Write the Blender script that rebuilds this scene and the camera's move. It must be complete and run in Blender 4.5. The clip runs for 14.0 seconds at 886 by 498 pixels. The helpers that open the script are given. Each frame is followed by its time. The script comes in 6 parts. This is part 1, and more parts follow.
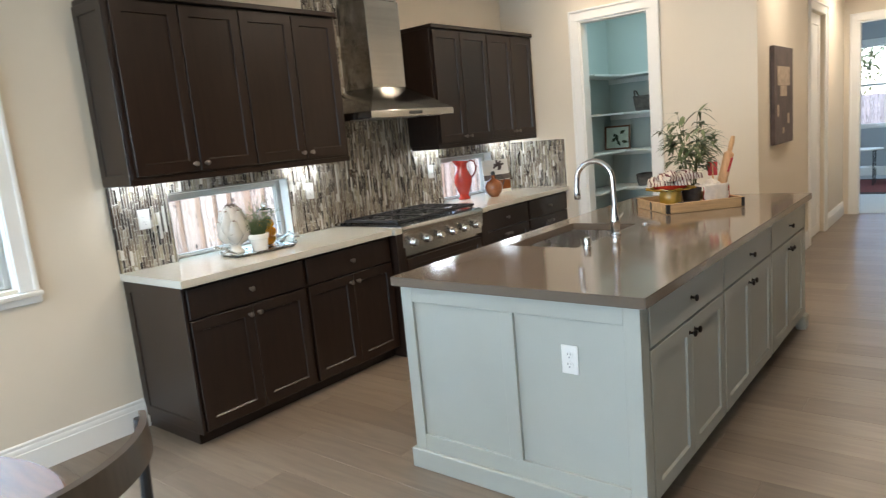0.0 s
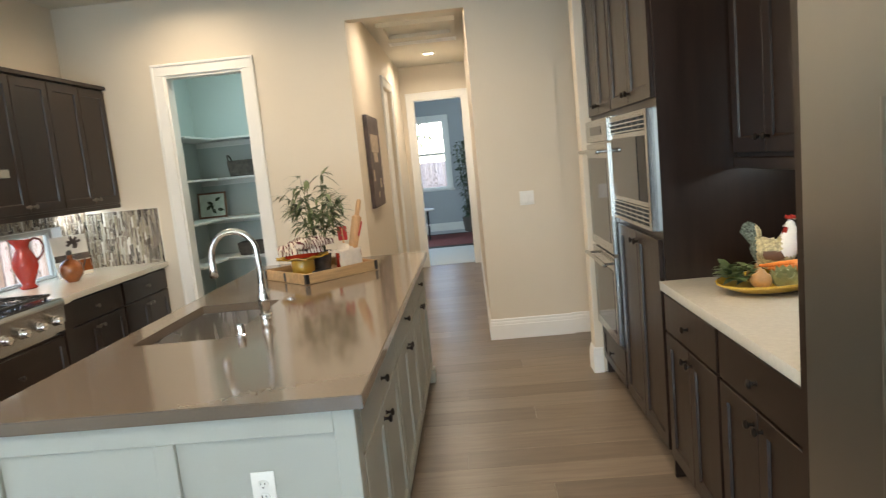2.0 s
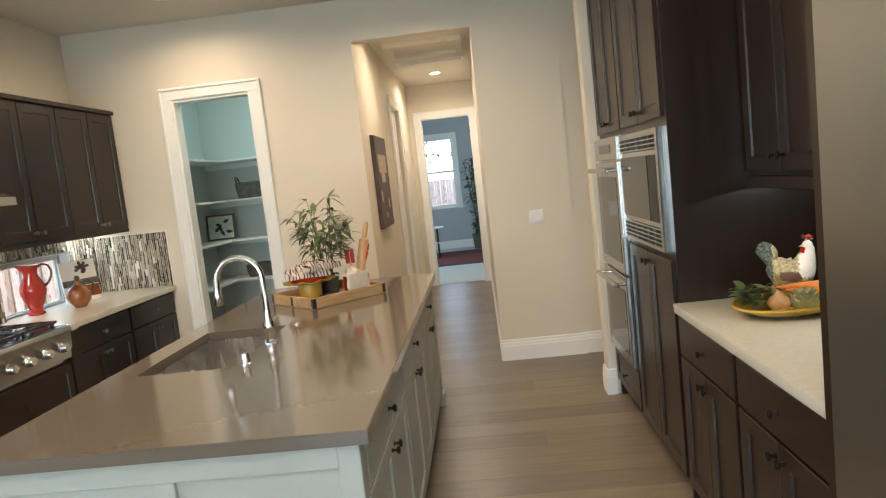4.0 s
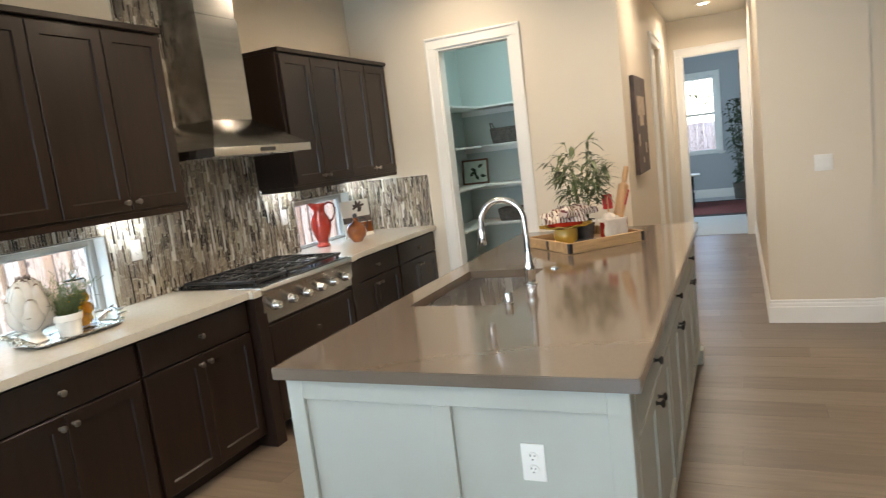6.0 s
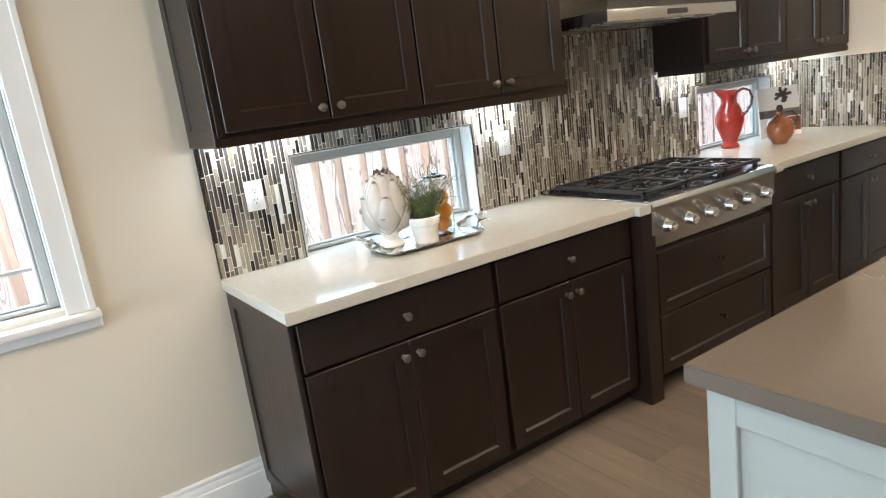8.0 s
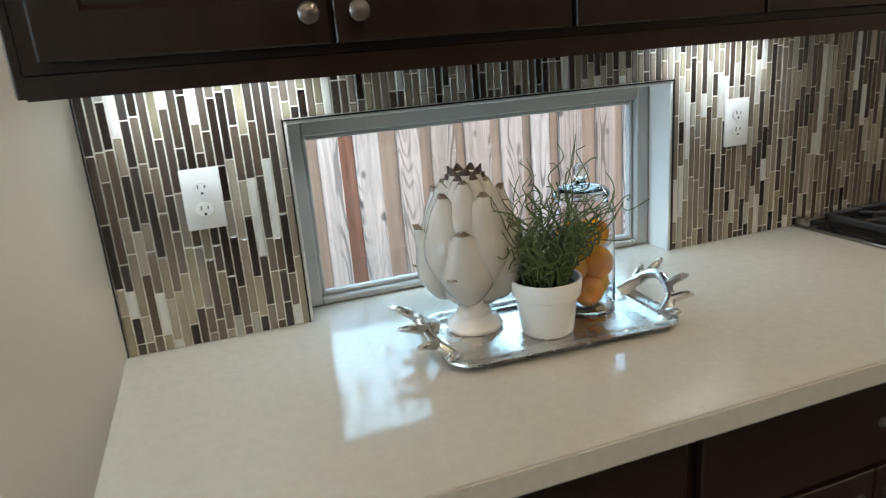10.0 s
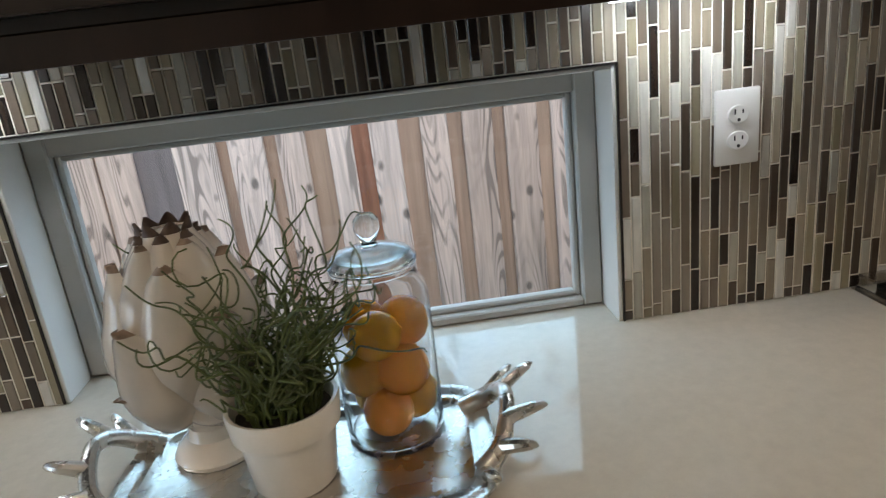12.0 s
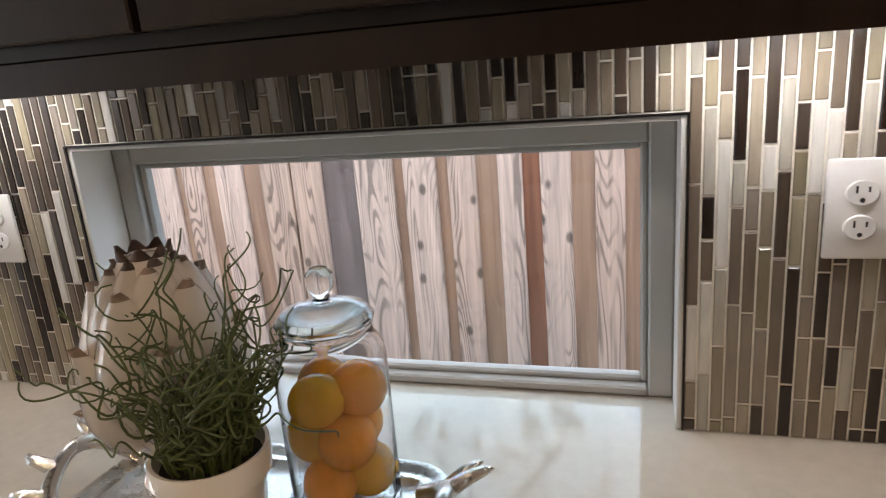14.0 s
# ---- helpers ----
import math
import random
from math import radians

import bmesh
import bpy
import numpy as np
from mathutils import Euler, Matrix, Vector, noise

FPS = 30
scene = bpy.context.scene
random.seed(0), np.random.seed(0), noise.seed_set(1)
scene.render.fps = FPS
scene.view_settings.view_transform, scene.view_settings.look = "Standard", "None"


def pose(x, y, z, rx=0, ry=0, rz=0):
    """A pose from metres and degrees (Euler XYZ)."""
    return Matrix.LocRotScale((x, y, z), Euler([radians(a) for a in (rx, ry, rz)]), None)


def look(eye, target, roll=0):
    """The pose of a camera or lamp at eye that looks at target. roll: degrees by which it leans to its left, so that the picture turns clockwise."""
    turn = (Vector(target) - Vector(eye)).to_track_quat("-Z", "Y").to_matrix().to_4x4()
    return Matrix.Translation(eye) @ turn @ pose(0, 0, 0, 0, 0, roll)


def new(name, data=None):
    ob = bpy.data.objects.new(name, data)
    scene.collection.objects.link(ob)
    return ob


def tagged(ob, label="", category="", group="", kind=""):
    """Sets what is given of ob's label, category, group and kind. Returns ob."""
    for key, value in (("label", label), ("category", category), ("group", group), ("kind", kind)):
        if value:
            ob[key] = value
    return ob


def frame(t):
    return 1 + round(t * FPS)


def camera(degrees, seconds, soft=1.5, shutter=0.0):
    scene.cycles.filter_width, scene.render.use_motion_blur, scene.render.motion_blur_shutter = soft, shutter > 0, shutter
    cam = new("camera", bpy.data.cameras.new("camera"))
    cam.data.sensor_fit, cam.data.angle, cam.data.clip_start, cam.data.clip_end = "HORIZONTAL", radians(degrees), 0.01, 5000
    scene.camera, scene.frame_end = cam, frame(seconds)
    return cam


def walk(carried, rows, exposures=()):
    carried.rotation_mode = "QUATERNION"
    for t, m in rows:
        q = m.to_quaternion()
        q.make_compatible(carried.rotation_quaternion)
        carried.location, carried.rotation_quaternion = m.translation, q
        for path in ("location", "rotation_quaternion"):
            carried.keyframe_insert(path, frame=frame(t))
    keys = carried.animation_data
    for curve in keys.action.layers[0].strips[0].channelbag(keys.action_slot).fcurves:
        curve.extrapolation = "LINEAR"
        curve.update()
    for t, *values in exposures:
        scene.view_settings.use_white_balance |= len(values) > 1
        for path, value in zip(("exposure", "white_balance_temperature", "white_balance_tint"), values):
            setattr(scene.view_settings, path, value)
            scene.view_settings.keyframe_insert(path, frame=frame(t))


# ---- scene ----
cam = camera(67.5, 14.0, 1.15, 0.25)
SKY, CAN, STRIP = 0.15, 2.2, 0.10
EXPOSURES = [(0, 3.16, 6300, 12), (0.7, 3.25, 6450, 12), (2, 3.17, 6850, 11), (4.5, 3.14, 6900, 11), (6.5, 3.25, 6580, 13), (7.5, 3.3, 6420, 13), (8.5, 3.22, 6300, 12), (10.8, 1.88, 6330, 8), (11.5, 1.82, 6480, 11.5), (12.5, 1.82, 6820, 17), (13.5, 1.9, 7270, 22), (14, 1.95, 7430, 25)]
PATH = [
    (0, (-0.417, 0.366, 1.519), (-1.671, 1.887, 1.179), -5.4),
    (0.5, (-0.601, 0.524, 1.508), (-1.682, 2.164, 1.133), -5.9),
    (1, (-0.752, 0.652, 1.52), (-1.67, 2.391, 1.156), -6.0),
    (1.5, (-0.895, 0.697, 1.538), (-1.368, 2.622, 1.272), -5.5),
    (2, (-0.93, 0.714, 1.525), (-1.03, 2.694, 1.262), -5.6),
    (2.2, (-0.938, 0.741, 1.518), (-0.978, 2.722, 1.249), -5.5),
    (4.3, (-0.917, 0.778, 1.56), (-1.095, 2.759, 1.355), -6.9),
    (4.5, (-0.929, 0.784, 1.564), (-1.162, 2.759, 1.357), -7.1),
    (5, (-0.957, 0.789, 1.548), (-1.369, 2.732, 1.311), -7.5),
    (5.5, (-0.975, 0.785, 1.547), (-1.597, 2.667, 1.281), -7.7),
    (6, (-1.018, 0.781, 1.545), (-1.845, 2.58, 1.259), -6.9),
    (6.5, (-1.148, 0.809, 1.536), (-2.175, 2.495, 1.218), -7.5),
    (7, (-1.25, 0.985, 1.502), (-2.486, 2.498, 1.073), -8.3),
    (7.5, (-1.429, 1.182, 1.528), (-2.975, 2.359, 1.056), -7.7),
    (8, (-1.696, 1.431, 1.491), (-3.324, 2.497, 1.027), -7.6),
    (8.5, (-2.008, 1.682, 1.479), (-3.706, 2.621, 0.993), -6.0),
    (10.8, (-3.189, 2.508, 1.384), (-5.019, 3.076, 0.812), -4.9),
    (11, (-3.23, 2.574, 1.381), (-5.049, 3.16, 0.792), -4.7),
    (11.5, (-3.219, 2.753, 1.394), (-5.071, 3.183, 0.772), -5.6),
    (12, (-3.198, 2.942, 1.389), (-5.098, 3.063, 0.776), -6.8),
    (12.5, (-3.294, 3.102, 1.397), (-5.21, 3.097, 0.824), -6.6),
    (13, (-3.34, 3.202, 1.394), (-5.252, 3.007, 0.843), -6.5),
    (13.5, (-3.336, 3.268, 1.408), (-5.194, 2.762, 0.868), -6.2),
    (14, (-3.344, 3.227, 1.402), (-5.184, 2.664, 0.857), -4.8),
]
walk(cam, [(t, look(eye, target, roll)) for t, eye, target, roll in PATH], EXPOSURES)

# ---- world, sun and large lights ----
world = bpy.data.worlds.new("sky")
scene.world = world
world.use_nodes = True
sky = world.node_tree.nodes.new("ShaderNodeTexSky")
sky.sky_type, sky.sun_disc = "NISHITA", False
sky.sun_elevation, sky.sun_rotation = radians(65), radians(80)
background = world.node_tree.nodes["Background"]
world.node_tree.links.new(sky.outputs[0], background.inputs[0])
background.inputs[1].default_value = SKY

sun = new("sun", bpy.data.lights.new("sun", "SUN"))
sun.data.energy, sun.data.angle, sun.data.color = 0.65, radians(12), (1.0, 0.94, 0.85)
sun.matrix_world = look((5.7, 1.0, 12.4), (0, 0, 0))


def area_light(name, eye, target, sx, sy, watts, color):
    data = bpy.data.lights.new(name, "AREA")
    data.shape, data.size, data.size_y, data.energy, data.color = "RECTANGLE", sx, sy, watts, color
    ob = new(name, data)
    ob.matrix_world = look(eye, target)
    return ob


WARM, DAY = (1.0, 0.81, 0.585), (0.60, 0.83, 1.0)
area_light("garden_door_light", (-2.0, -3.55, 1.25), (-2.0, 3.0, 1.15), 3.3, 2.3, 20.0, DAY)
# added fill lamp, out of view before the solid west bedroom wall
area_light("bedroom_side_window_light", (-3.05, 12.6, 1.5), (0, 12.6, 1.2), 1.2, 1.4, 10.0, DAY)
area_light("low_window_light", (-5.3, 2.9, 1.97), (-3.95, 2.9, 0.91), 2.5, 1.05, 8.5, (0.48, 0.80, 1.0))
area_light("dining_window_light", (-5.05, 1.0, 2.95), (-3.0, 1.4, 0.2), 1.2, 1.0, 18.0, DAY)
area_light("far_window_light", (-5.25, 5.2, 2.35), (-3.95, 5.2, 0.91), 1.0, 0.8, 4.5, DAY)
area_light("pantry_light", (-2.9, 6.72, 3.0), (-2.9, 6.72, 0), 0.5, 0.5, 1.25, (0.66, 0.95, 1.0))

# ---- materials ----


def mat(name, color, rough=0.5, metal=0.0, var=0.12, scale=6.0, bump=0.0, bscale=180.0, coat=0.0, stretch=(1, 1, 1), rvar=0.06, spec=0.5):
    m = bpy.data.materials.new(name)
    m.use_nodes = True
    nt = m.node_tree
    b = nt.nodes["Principled BSDF"]
    tc = nt.nodes.new("ShaderNodeTexCoord")
    mp = nt.nodes.new("ShaderNodeMapping")
    mp.inputs["Scale"].default_value = stretch
    nt.links.new(tc.outputs["Object"], mp.inputs[0])
    n1 = nt.nodes.new("ShaderNodeTexNoise")
    n1.inputs["Scale"].default_value, n1.inputs["Detail"].default_value = scale, 5
    n2 = nt.nodes.new("ShaderNodeTexNoise")
    n2.inputs["Scale"].default_value, n2.inputs["Detail"].default_value = bscale, 3
    nt.links.new(mp.outputs[0], n1.inputs[0])
    nt.links.new(mp.outputs[0], n2.inputs[0])
    mixn = nt.nodes.new("ShaderNodeMath")
    mixn.operation = "MULTIPLY_ADD"
    nt.links.new(n2.outputs["Fac"], mixn.inputs[0])
    mixn.inputs[1].default_value = 0.4
    nt.links.new(n1.outputs["Fac"], mixn.inputs[2])
    ramp = nt.nodes.new("ShaderNodeValToRGB")
    ramp.color_ramp.elements[0].position, ramp.color_ramp.elements[1].position = 0.4, 1.0
    ramp.color_ramp.elements[0].color = (*[c * (1 - var) for c in color], 1)
    ramp.color_ramp.elements[1].color = (*[min(1, c * (1 + var)) for c in color], 1)
    nt.links.new(mixn.outputs[0], ramp.inputs[0])
    nt.links.new(ramp.outputs[0], b.inputs["Base Color"])
    rr = nt.nodes.new("ShaderNodeMapRange")
    rr.inputs["To Min"].default_value, rr.inputs["To Max"].default_value = max(0.02, rough - rvar), rough + rvar
    nt.links.new(n1.outputs["Fac"], rr.inputs[0])
    nt.links.new(rr.outputs[0], b.inputs["Roughness"])
    b.inputs["Metallic"].default_value = metal
    b.inputs["Coat Weight"].default_value = coat
    b.inputs["Coat Roughness"].default_value = 0.12
    b.inputs["Specular IOR Level"].default_value = spec
    if bump:
        bp = nt.nodes.new("ShaderNodeBump")
        bp.inputs["Strength"].default_value, bp.inputs["Distance"].default_value = bump, 0.002
        nt.links.new(n2.outputs["Fac"], bp.inputs["Height"])
        nt.links.new(bp.outputs[0], b.inputs["Normal"])
    return m


def glass(name, color=(1, 1, 1), rough=0.0):
    m = bpy.data.materials.new(name)
    m.use_nodes = True
    b = m.node_tree.nodes["Principled BSDF"]
    b.inputs["Base Color"].default_value = (*color, 1)
    b.inputs["Roughness"].default_value = rough
    b.inputs["Transmission Weight"].default_value = 1
    b.inputs["IOR"].default_value = 1.45
    return m


def glow(name, color, strength):
    m = bpy.data.materials.new(name)
    m.use_nodes = True
    b = m.node_tree.nodes["Principled BSDF"]
    b.inputs["Base Color"].default_value = (0.8, 0.8, 0.8, 1)
    b.inputs["Emission Color"].default_value = (*color, 1)
    b.inputs["Emission Strength"].default_value = strength
    return m


def pieces(name, colors, source, rough=0.3, grain=(1, 1, 1), gscale=30.0, gvar=0.25, knots=False, coat=0.0, bump=0.15, rspread=0.0):
    """One colour to each piece by chance, with grain on it. source: object or island."""
    m = bpy.data.materials.new(name)
    m.use_nodes = True
    nt = m.node_tree
    L = nt.links.new
    b = nt.nodes["Principled BSDF"]
    if source == "object":
        src = nt.nodes.new("ShaderNodeObjectInfo").outputs["Random"]
    else:
        src = nt.nodes.new("ShaderNodeNewGeometry").outputs["Random Per Island"]
    ramp = nt.nodes.new("ShaderNodeValToRGB")
    ramp.color_ramp.interpolation = "CONSTANT"
    els = ramp.color_ramp.elements
    while len(els) < len(colors):
        els.new(0.5)
    for i, c in enumerate(colors):
        els[i].position, els[i].color = i / len(colors), (*c, 1)
    L(src, ramp.inputs[0])
    tc = nt.nodes.new("ShaderNodeTexCoord")
    off = nt.nodes.new("ShaderNodeVectorMath")
    off.operation = "MULTIPLY_ADD"
    comb = nt.nodes.new("ShaderNodeCombineXYZ")
    for i in range(3):
        L(src, comb.inputs[i])
    L(comb.outputs[0], off.inputs[0])
    off.inputs[1].default_value = (37.0, 19.0, 53.0)
    L(tc.outputs["Object"], off.inputs[2])
    mp = nt.nodes.new("ShaderNodeMapping")
    mp.inputs["Scale"].default_value = grain
    L(off.outputs[0], mp.inputs[0])
    n = nt.nodes.new("ShaderNodeTexNoise")
    n.inputs["Scale"].default_value, n.inputs["Detail"].default_value, n.inputs["Distortion"].default_value = gscale, 6, 0.6
    L(mp.outputs[0], n.inputs[0])
    fac = n.outputs["Fac"]
    if knots:
        wv = nt.nodes.new("ShaderNodeTexNoise")
        wv.inputs["Scale"].default_value, wv.inputs["Detail"].default_value, wv.inputs["Distortion"].default_value = 1.6, 1, 0.3
        wm = nt.nodes.new("ShaderNodeMapping")
        wm.inputs["Scale"].default_value = (6.0, 6.0, 0.9)
        L(off.outputs[0], wm.inputs[0])
        L(wm.outputs[0], wv.inputs[0])
        pm = nt.nodes.new("ShaderNodeMapping")
        pm.inputs["Scale"].default_value = (11.0, 11.0, 0.5)
        L(off.outputs[0], pm.inputs[0])
        patch = nt.nodes.new("ShaderNodeTexNoise")
        patch.inputs["Scale"].default_value, patch.inputs["Detail"].default_value = 1.3, 1
        L(pm.outputs[0], patch.inputs[0])
        pr = nt.nodes.new("ShaderNodeMapRange")
        pr.inputs["From Min"].default_value, pr.inputs["From Max"].default_value = 0.42, 0.62
        pr.inputs["To Min"].default_value, pr.inputs["To Max"].default_value = 0.04, 0.40
        L(patch.outputs["Fac"], pr.inputs[0])
        rings = nt.nodes.new("ShaderNodeMath")
        rings.operation = "MULTIPLY"
        rings.inputs[1].default_value = 95.0
        L(wv.outputs["Fac"], rings.inputs[0])
        si = nt.nodes.new("ShaderNodeMath")
        si.operation = "SINE"
        L(rings.outputs[0], si.inputs[0])
        ad = nt.nodes.new("ShaderNodeMath")
        ad.operation = "MULTIPLY_ADD"
        thin = nt.nodes.new("ShaderNodeMapRange")
        thin.inputs["From Min"].default_value, thin.inputs["From Max"].default_value = 0.1, 1.0
        thin.inputs["To Min"].default_value, thin.inputs["To Max"].default_value = 0.0, -1.0
        L(si.outputs[0], thin.inputs[0])
        calm = nt.nodes.new("ShaderNodeMapRange")
        calm.inputs["To Min"].default_value, calm.inputs["To Max"].default_value = 0.25, 0.80
        L(fac, calm.inputs[0])
        L(thin.outputs[0], ad.inputs[0])
        L(pr.outputs[0], ad.inputs[1])
        L(calm.outputs[0], ad.inputs[2])
        fac = ad.outputs[0]
    mr = nt.nodes.new("ShaderNodeMapRange")
    mr.inputs["From Min"].default_value, mr.inputs["From Max"].default_value = 0.3, 0.7
    mr.inputs["To Min"].default_value, mr.inputs["To Max"].default_value = 1 - gvar, 1 + gvar
    L(fac, mr.inputs[0])
    mul = nt.nodes.new("ShaderNodeMix")
    mul.data_type, mul.blend_type = "RGBA", "MULTIPLY"
    mul.inputs["Factor"].default_value = 1
    L(ramp.outputs[0], mul.inputs[6])
    L(mr.outputs[0], mul.inputs[7])
    out = mul.outputs[2]
    if knots:
        vo = nt.nodes.new("ShaderNodeTexVoronoi")
        vo.inputs["Scale"].default_value = 6.5
        vm = nt.nodes.new("ShaderNodeMapping")
        vm.inputs["Scale"].default_value = (1.6, 1.6, 1.0)
        L(off.outputs[0], vm.inputs[0])
        L(vm.outputs[0], vo.inputs[0])
        kr = nt.nodes.new("ShaderNodeMapRange")
        kr.inputs["From Min"].default_value, kr.inputs["From Max"].default_value = 0.10, 0.19
        kr.inputs["To Min"].default_value, kr.inputs["To Max"].default_value = 0.3, 1.0
        L(vo.outputs["Distance"], kr.inputs[0])
        m2 = nt.nodes.new("ShaderNodeMix")
        m2.data_type, m2.blend_type = "RGBA", "MULTIPLY"
        m2.inputs["Factor"].default_value = 1
        L(out, m2.inputs[6])
        L(kr.outputs[0], m2.inputs[7])
        out = m2.outputs[2]
    L(out, b.inputs["Base Color"])
    if rspread:
        rm = nt.nodes.new("ShaderNodeMath")
        rm.operation = "FRACT"
        r0 = nt.nodes.new("ShaderNodeMath")
        r0.operation = "MULTIPLY"
        r0.inputs[1].default_value = 7.31
        L(src, r0.inputs[0])
        L(r0.outputs[0], rm.inputs[0])
        r1 = nt.nodes.new("ShaderNodeMapRange")
        r1.inputs["To Min"].default_value, r1.inputs["To Max"].default_value = rough, rough + rspread
        L(rm.outputs[0], r1.inputs[0])
        L(r1.outputs[0], b.inputs["Roughness"])
    else:
        b.inputs["Roughness"].default_value = rough
    b.inputs["Coat Weight"].default_value = coat
    bp = nt.nodes.new("ShaderNodeBump")
    bp.inputs["Strength"].default_value, bp.inputs["Distance"].default_value = bump, 0.002
    L(n.outputs["Fac"], bp.inputs["Height"])
    L(bp.outputs[0], b.inputs["Normal"])
    return m


PAINT = mat("wall_paint", (0.68, 0.605, 0.495), 0.6, var=0.03, scale=1.5, bump=0.12, bscale=260)
CEIL = mat("ceiling_paint", (0.66, 0.63, 0.55), 0.7, var=0.03, scale=1.5, bump=0.1, bscale=260)
PANTRY = mat("pantry_paint", (0.52, 0.575, 0.55), 0.6, var=0.03, scale=1.5, bump=0.1)
BEDWALL = mat("bedroom_paint", (0.42, 0.44, 0.46), 0.6, var=0.03, scale=1.5, bump=0.1)
WHITE = mat("white_trim_paint", (0.80, 0.79, 0.76), 0.35, var=0.03, scale=3, bump=0.04)
VINYL = mat("grey_vinyl_frame", (0.44, 0.43, 0.405), 0.4, var=0.04, scale=5, bump=0.03)
ESPRESSO = mat("espresso_stained_wood", (0.0160, 0.0080, 0.0050), 0.33, var=0.4, scale=5, bump=0.05, bscale=60, coat=0.05, stretch=(7, 7, 0.6), spec=0.42)
SAGE = mat("sage_grey_paint", (0.40, 0.415, 0.38), 0.42, var=0.04, scale=4, bump=0.04)
TAUPE = mat("taupe_quartz", (0.138, 0.110, 0.087), 0.10, var=0.05, scale=90, bump=0.0, bscale=420, rvar=0.02, coat=0.25)
CREAM = mat("cream_quartz", (0.55, 0.52, 0.45), 0.075, var=0.06, scale=60, bump=0.0, bscale=380, rvar=0.015)
STEEL = mat("brushed_steel", (0.52, 0.51, 0.49), 0.24, metal=1.0, var=0.05, scale=3, bump=0.012, bscale=60, stretch=(1, 0.15, 12), rvar=0.04)
HOODSTEEL = mat("brushed_steel_hood", (0.36, 0.355, 0.34), 0.21, metal=1.0, var=0.08, scale=3, bump=0.012, bscale=60, stretch=(1, 0.15, 12), rvar=0.05)
FRIDGE = mat("brushed_steel_fridge", (0.40, 0.40, 0.385), 0.30, metal=1.0, var=0.025, scale=2, stretch=(1, 4, 0.3), rvar=0.02)
STEELH = mat("brushed_steel_sink", (0.62, 0.60, 0.58), 0.27, metal=1.0, var=0.06, scale=4, bump=0.012, bscale=60, stretch=(12, 1, 1), rvar=0.05)
CHROME = mat("polished_chrome", (0.80, 0.80, 0.80), 0.06, metal=1.0, var=0.02, rvar=0.02)
SILVER = mat("cast_aluminium_silver", (0.64, 0.62, 0.59), 0.27, metal=1.0, var=0.12, scale=30, bump=0.25, bscale=160, rvar=0.08)
BRONZE = mat("dark_bronze", (0.045, 0.038, 0.034), 0.32, metal=0.9, var=0.2, scale=30)
NICKEL = mat("satin_nickel_knob", (0.24, 0.215, 0.195), 0.32, metal=1.0, var=0.1, scale=30)
IRON = mat("black_cast_iron", (0.018, 0.018, 0.02), 0.45, var=0.3, scale=40, bump=0.3, bscale=400)
BLACK = mat("black_enamel", (0.012, 0.012, 0.013), 0.25, var=0.2, scale=20)
OVENGLASS = mat("dark_oven_glass", (0.02, 0.02, 0.02), 0.05, var=0.1, rvar=0.01)
PLASTIC = mat("white_plastic", (0.78, 0.77, 0.74), 0.3, var=0.02)
SLOT = mat("dark_slot", (0.03, 0.03, 0.03), 0.6, var=0.1)
GROUT = mat("pale_grout", (0.76, 0.72, 0.63), 0.85, var=0.1, scale=40, bump=0.4, bscale=500)
DARKTRIM = mat("dark_metal_trim", (0.04, 0.035, 0.032), 0.35, metal=0.8, var=0.1)
CERAMIC = mat("cream_crackle_glaze", (0.92, 0.86, 0.78), 0.10, var=0.07, scale=14, bump=0.22, bscale=45, coat=1.0)
CROWN = mat("dark_brown_glaze", (0.15, 0.10, 0.075), 0.3, var=0.5, scale=70)
CERTIP = mat("brown_worn_glaze", (0.40, 0.29, 0.215), 0.35, var=0.4, scale=60)
POTWHITE = mat("white_glazed_pot", (0.80, 0.77, 0.71), 0.24, var=0.05, scale=20, bump=0.05)
SOIL = mat("dark_soil", (0.03, 0.024, 0.018), 0.95, var=0.4, scale=80, bump=0.8, bscale=300)
GRASS = mat("curly_grass_green", (0.080, 0.108, 0.028), 0.5, var=0.5, scale=25)
LEAF = mat("bamboo_leaf_green", (0.085, 0.115, 0.042), 0.45, var=0.4, scale=12)
DARKLEAF = mat("dark_leaf_green", (0.03, 0.055, 0.025), 0.5, var=0.4, scale=12)
STEM = mat("green_brown_stem", (0.09, 0.10, 0.04), 0.6, var=0.3, scale=30)
ORANGE = mat("orange_peel", (0.84, 0.34, 0.012), 0.2, var=0.14, scale=14, bump=0.25, bscale=420)
LEMON = mat("lemon_peel", (0.78, 0.43, 0.018), 0.2, var=0.22, scale=12, bump=0.22, bscale=380)
DARKRED = mat("dark_red_glaze", (0.12, 0.022, 0.018), 0.15, var=0.2, scale=12, coat=0.5)
REDGLAZE = mat("red_glaze", (0.37, 0.024, 0.014), 0.12, var=0.1, scale=8, coat=0.5)
REDSIL = mat("red_silicone", (0.42, 0.02, 0.02), 0.4, var=0.1)
PINE = mat("pale_pine_wood", (0.50, 0.32, 0.16), 0.5, var=0.3, scale=6, bump=0.1, stretch=(1, 9, 9))
BEECH = mat("turned_beech_wood", (0.58, 0.33, 0.15), 0.42, var=0.2, scale=8, stretch=(8, 8, 1))
YELLOW = mat("ochre_yellow_glaze", (0.58, 0.36, 0.06), 0.2, var=0.1, scale=10, coat=0.4)
LINEN = mat("cream_linen", (0.66, 0.58, 0.50), 0.9, var=0.08, scale=40, bump=0.3, bscale=500)
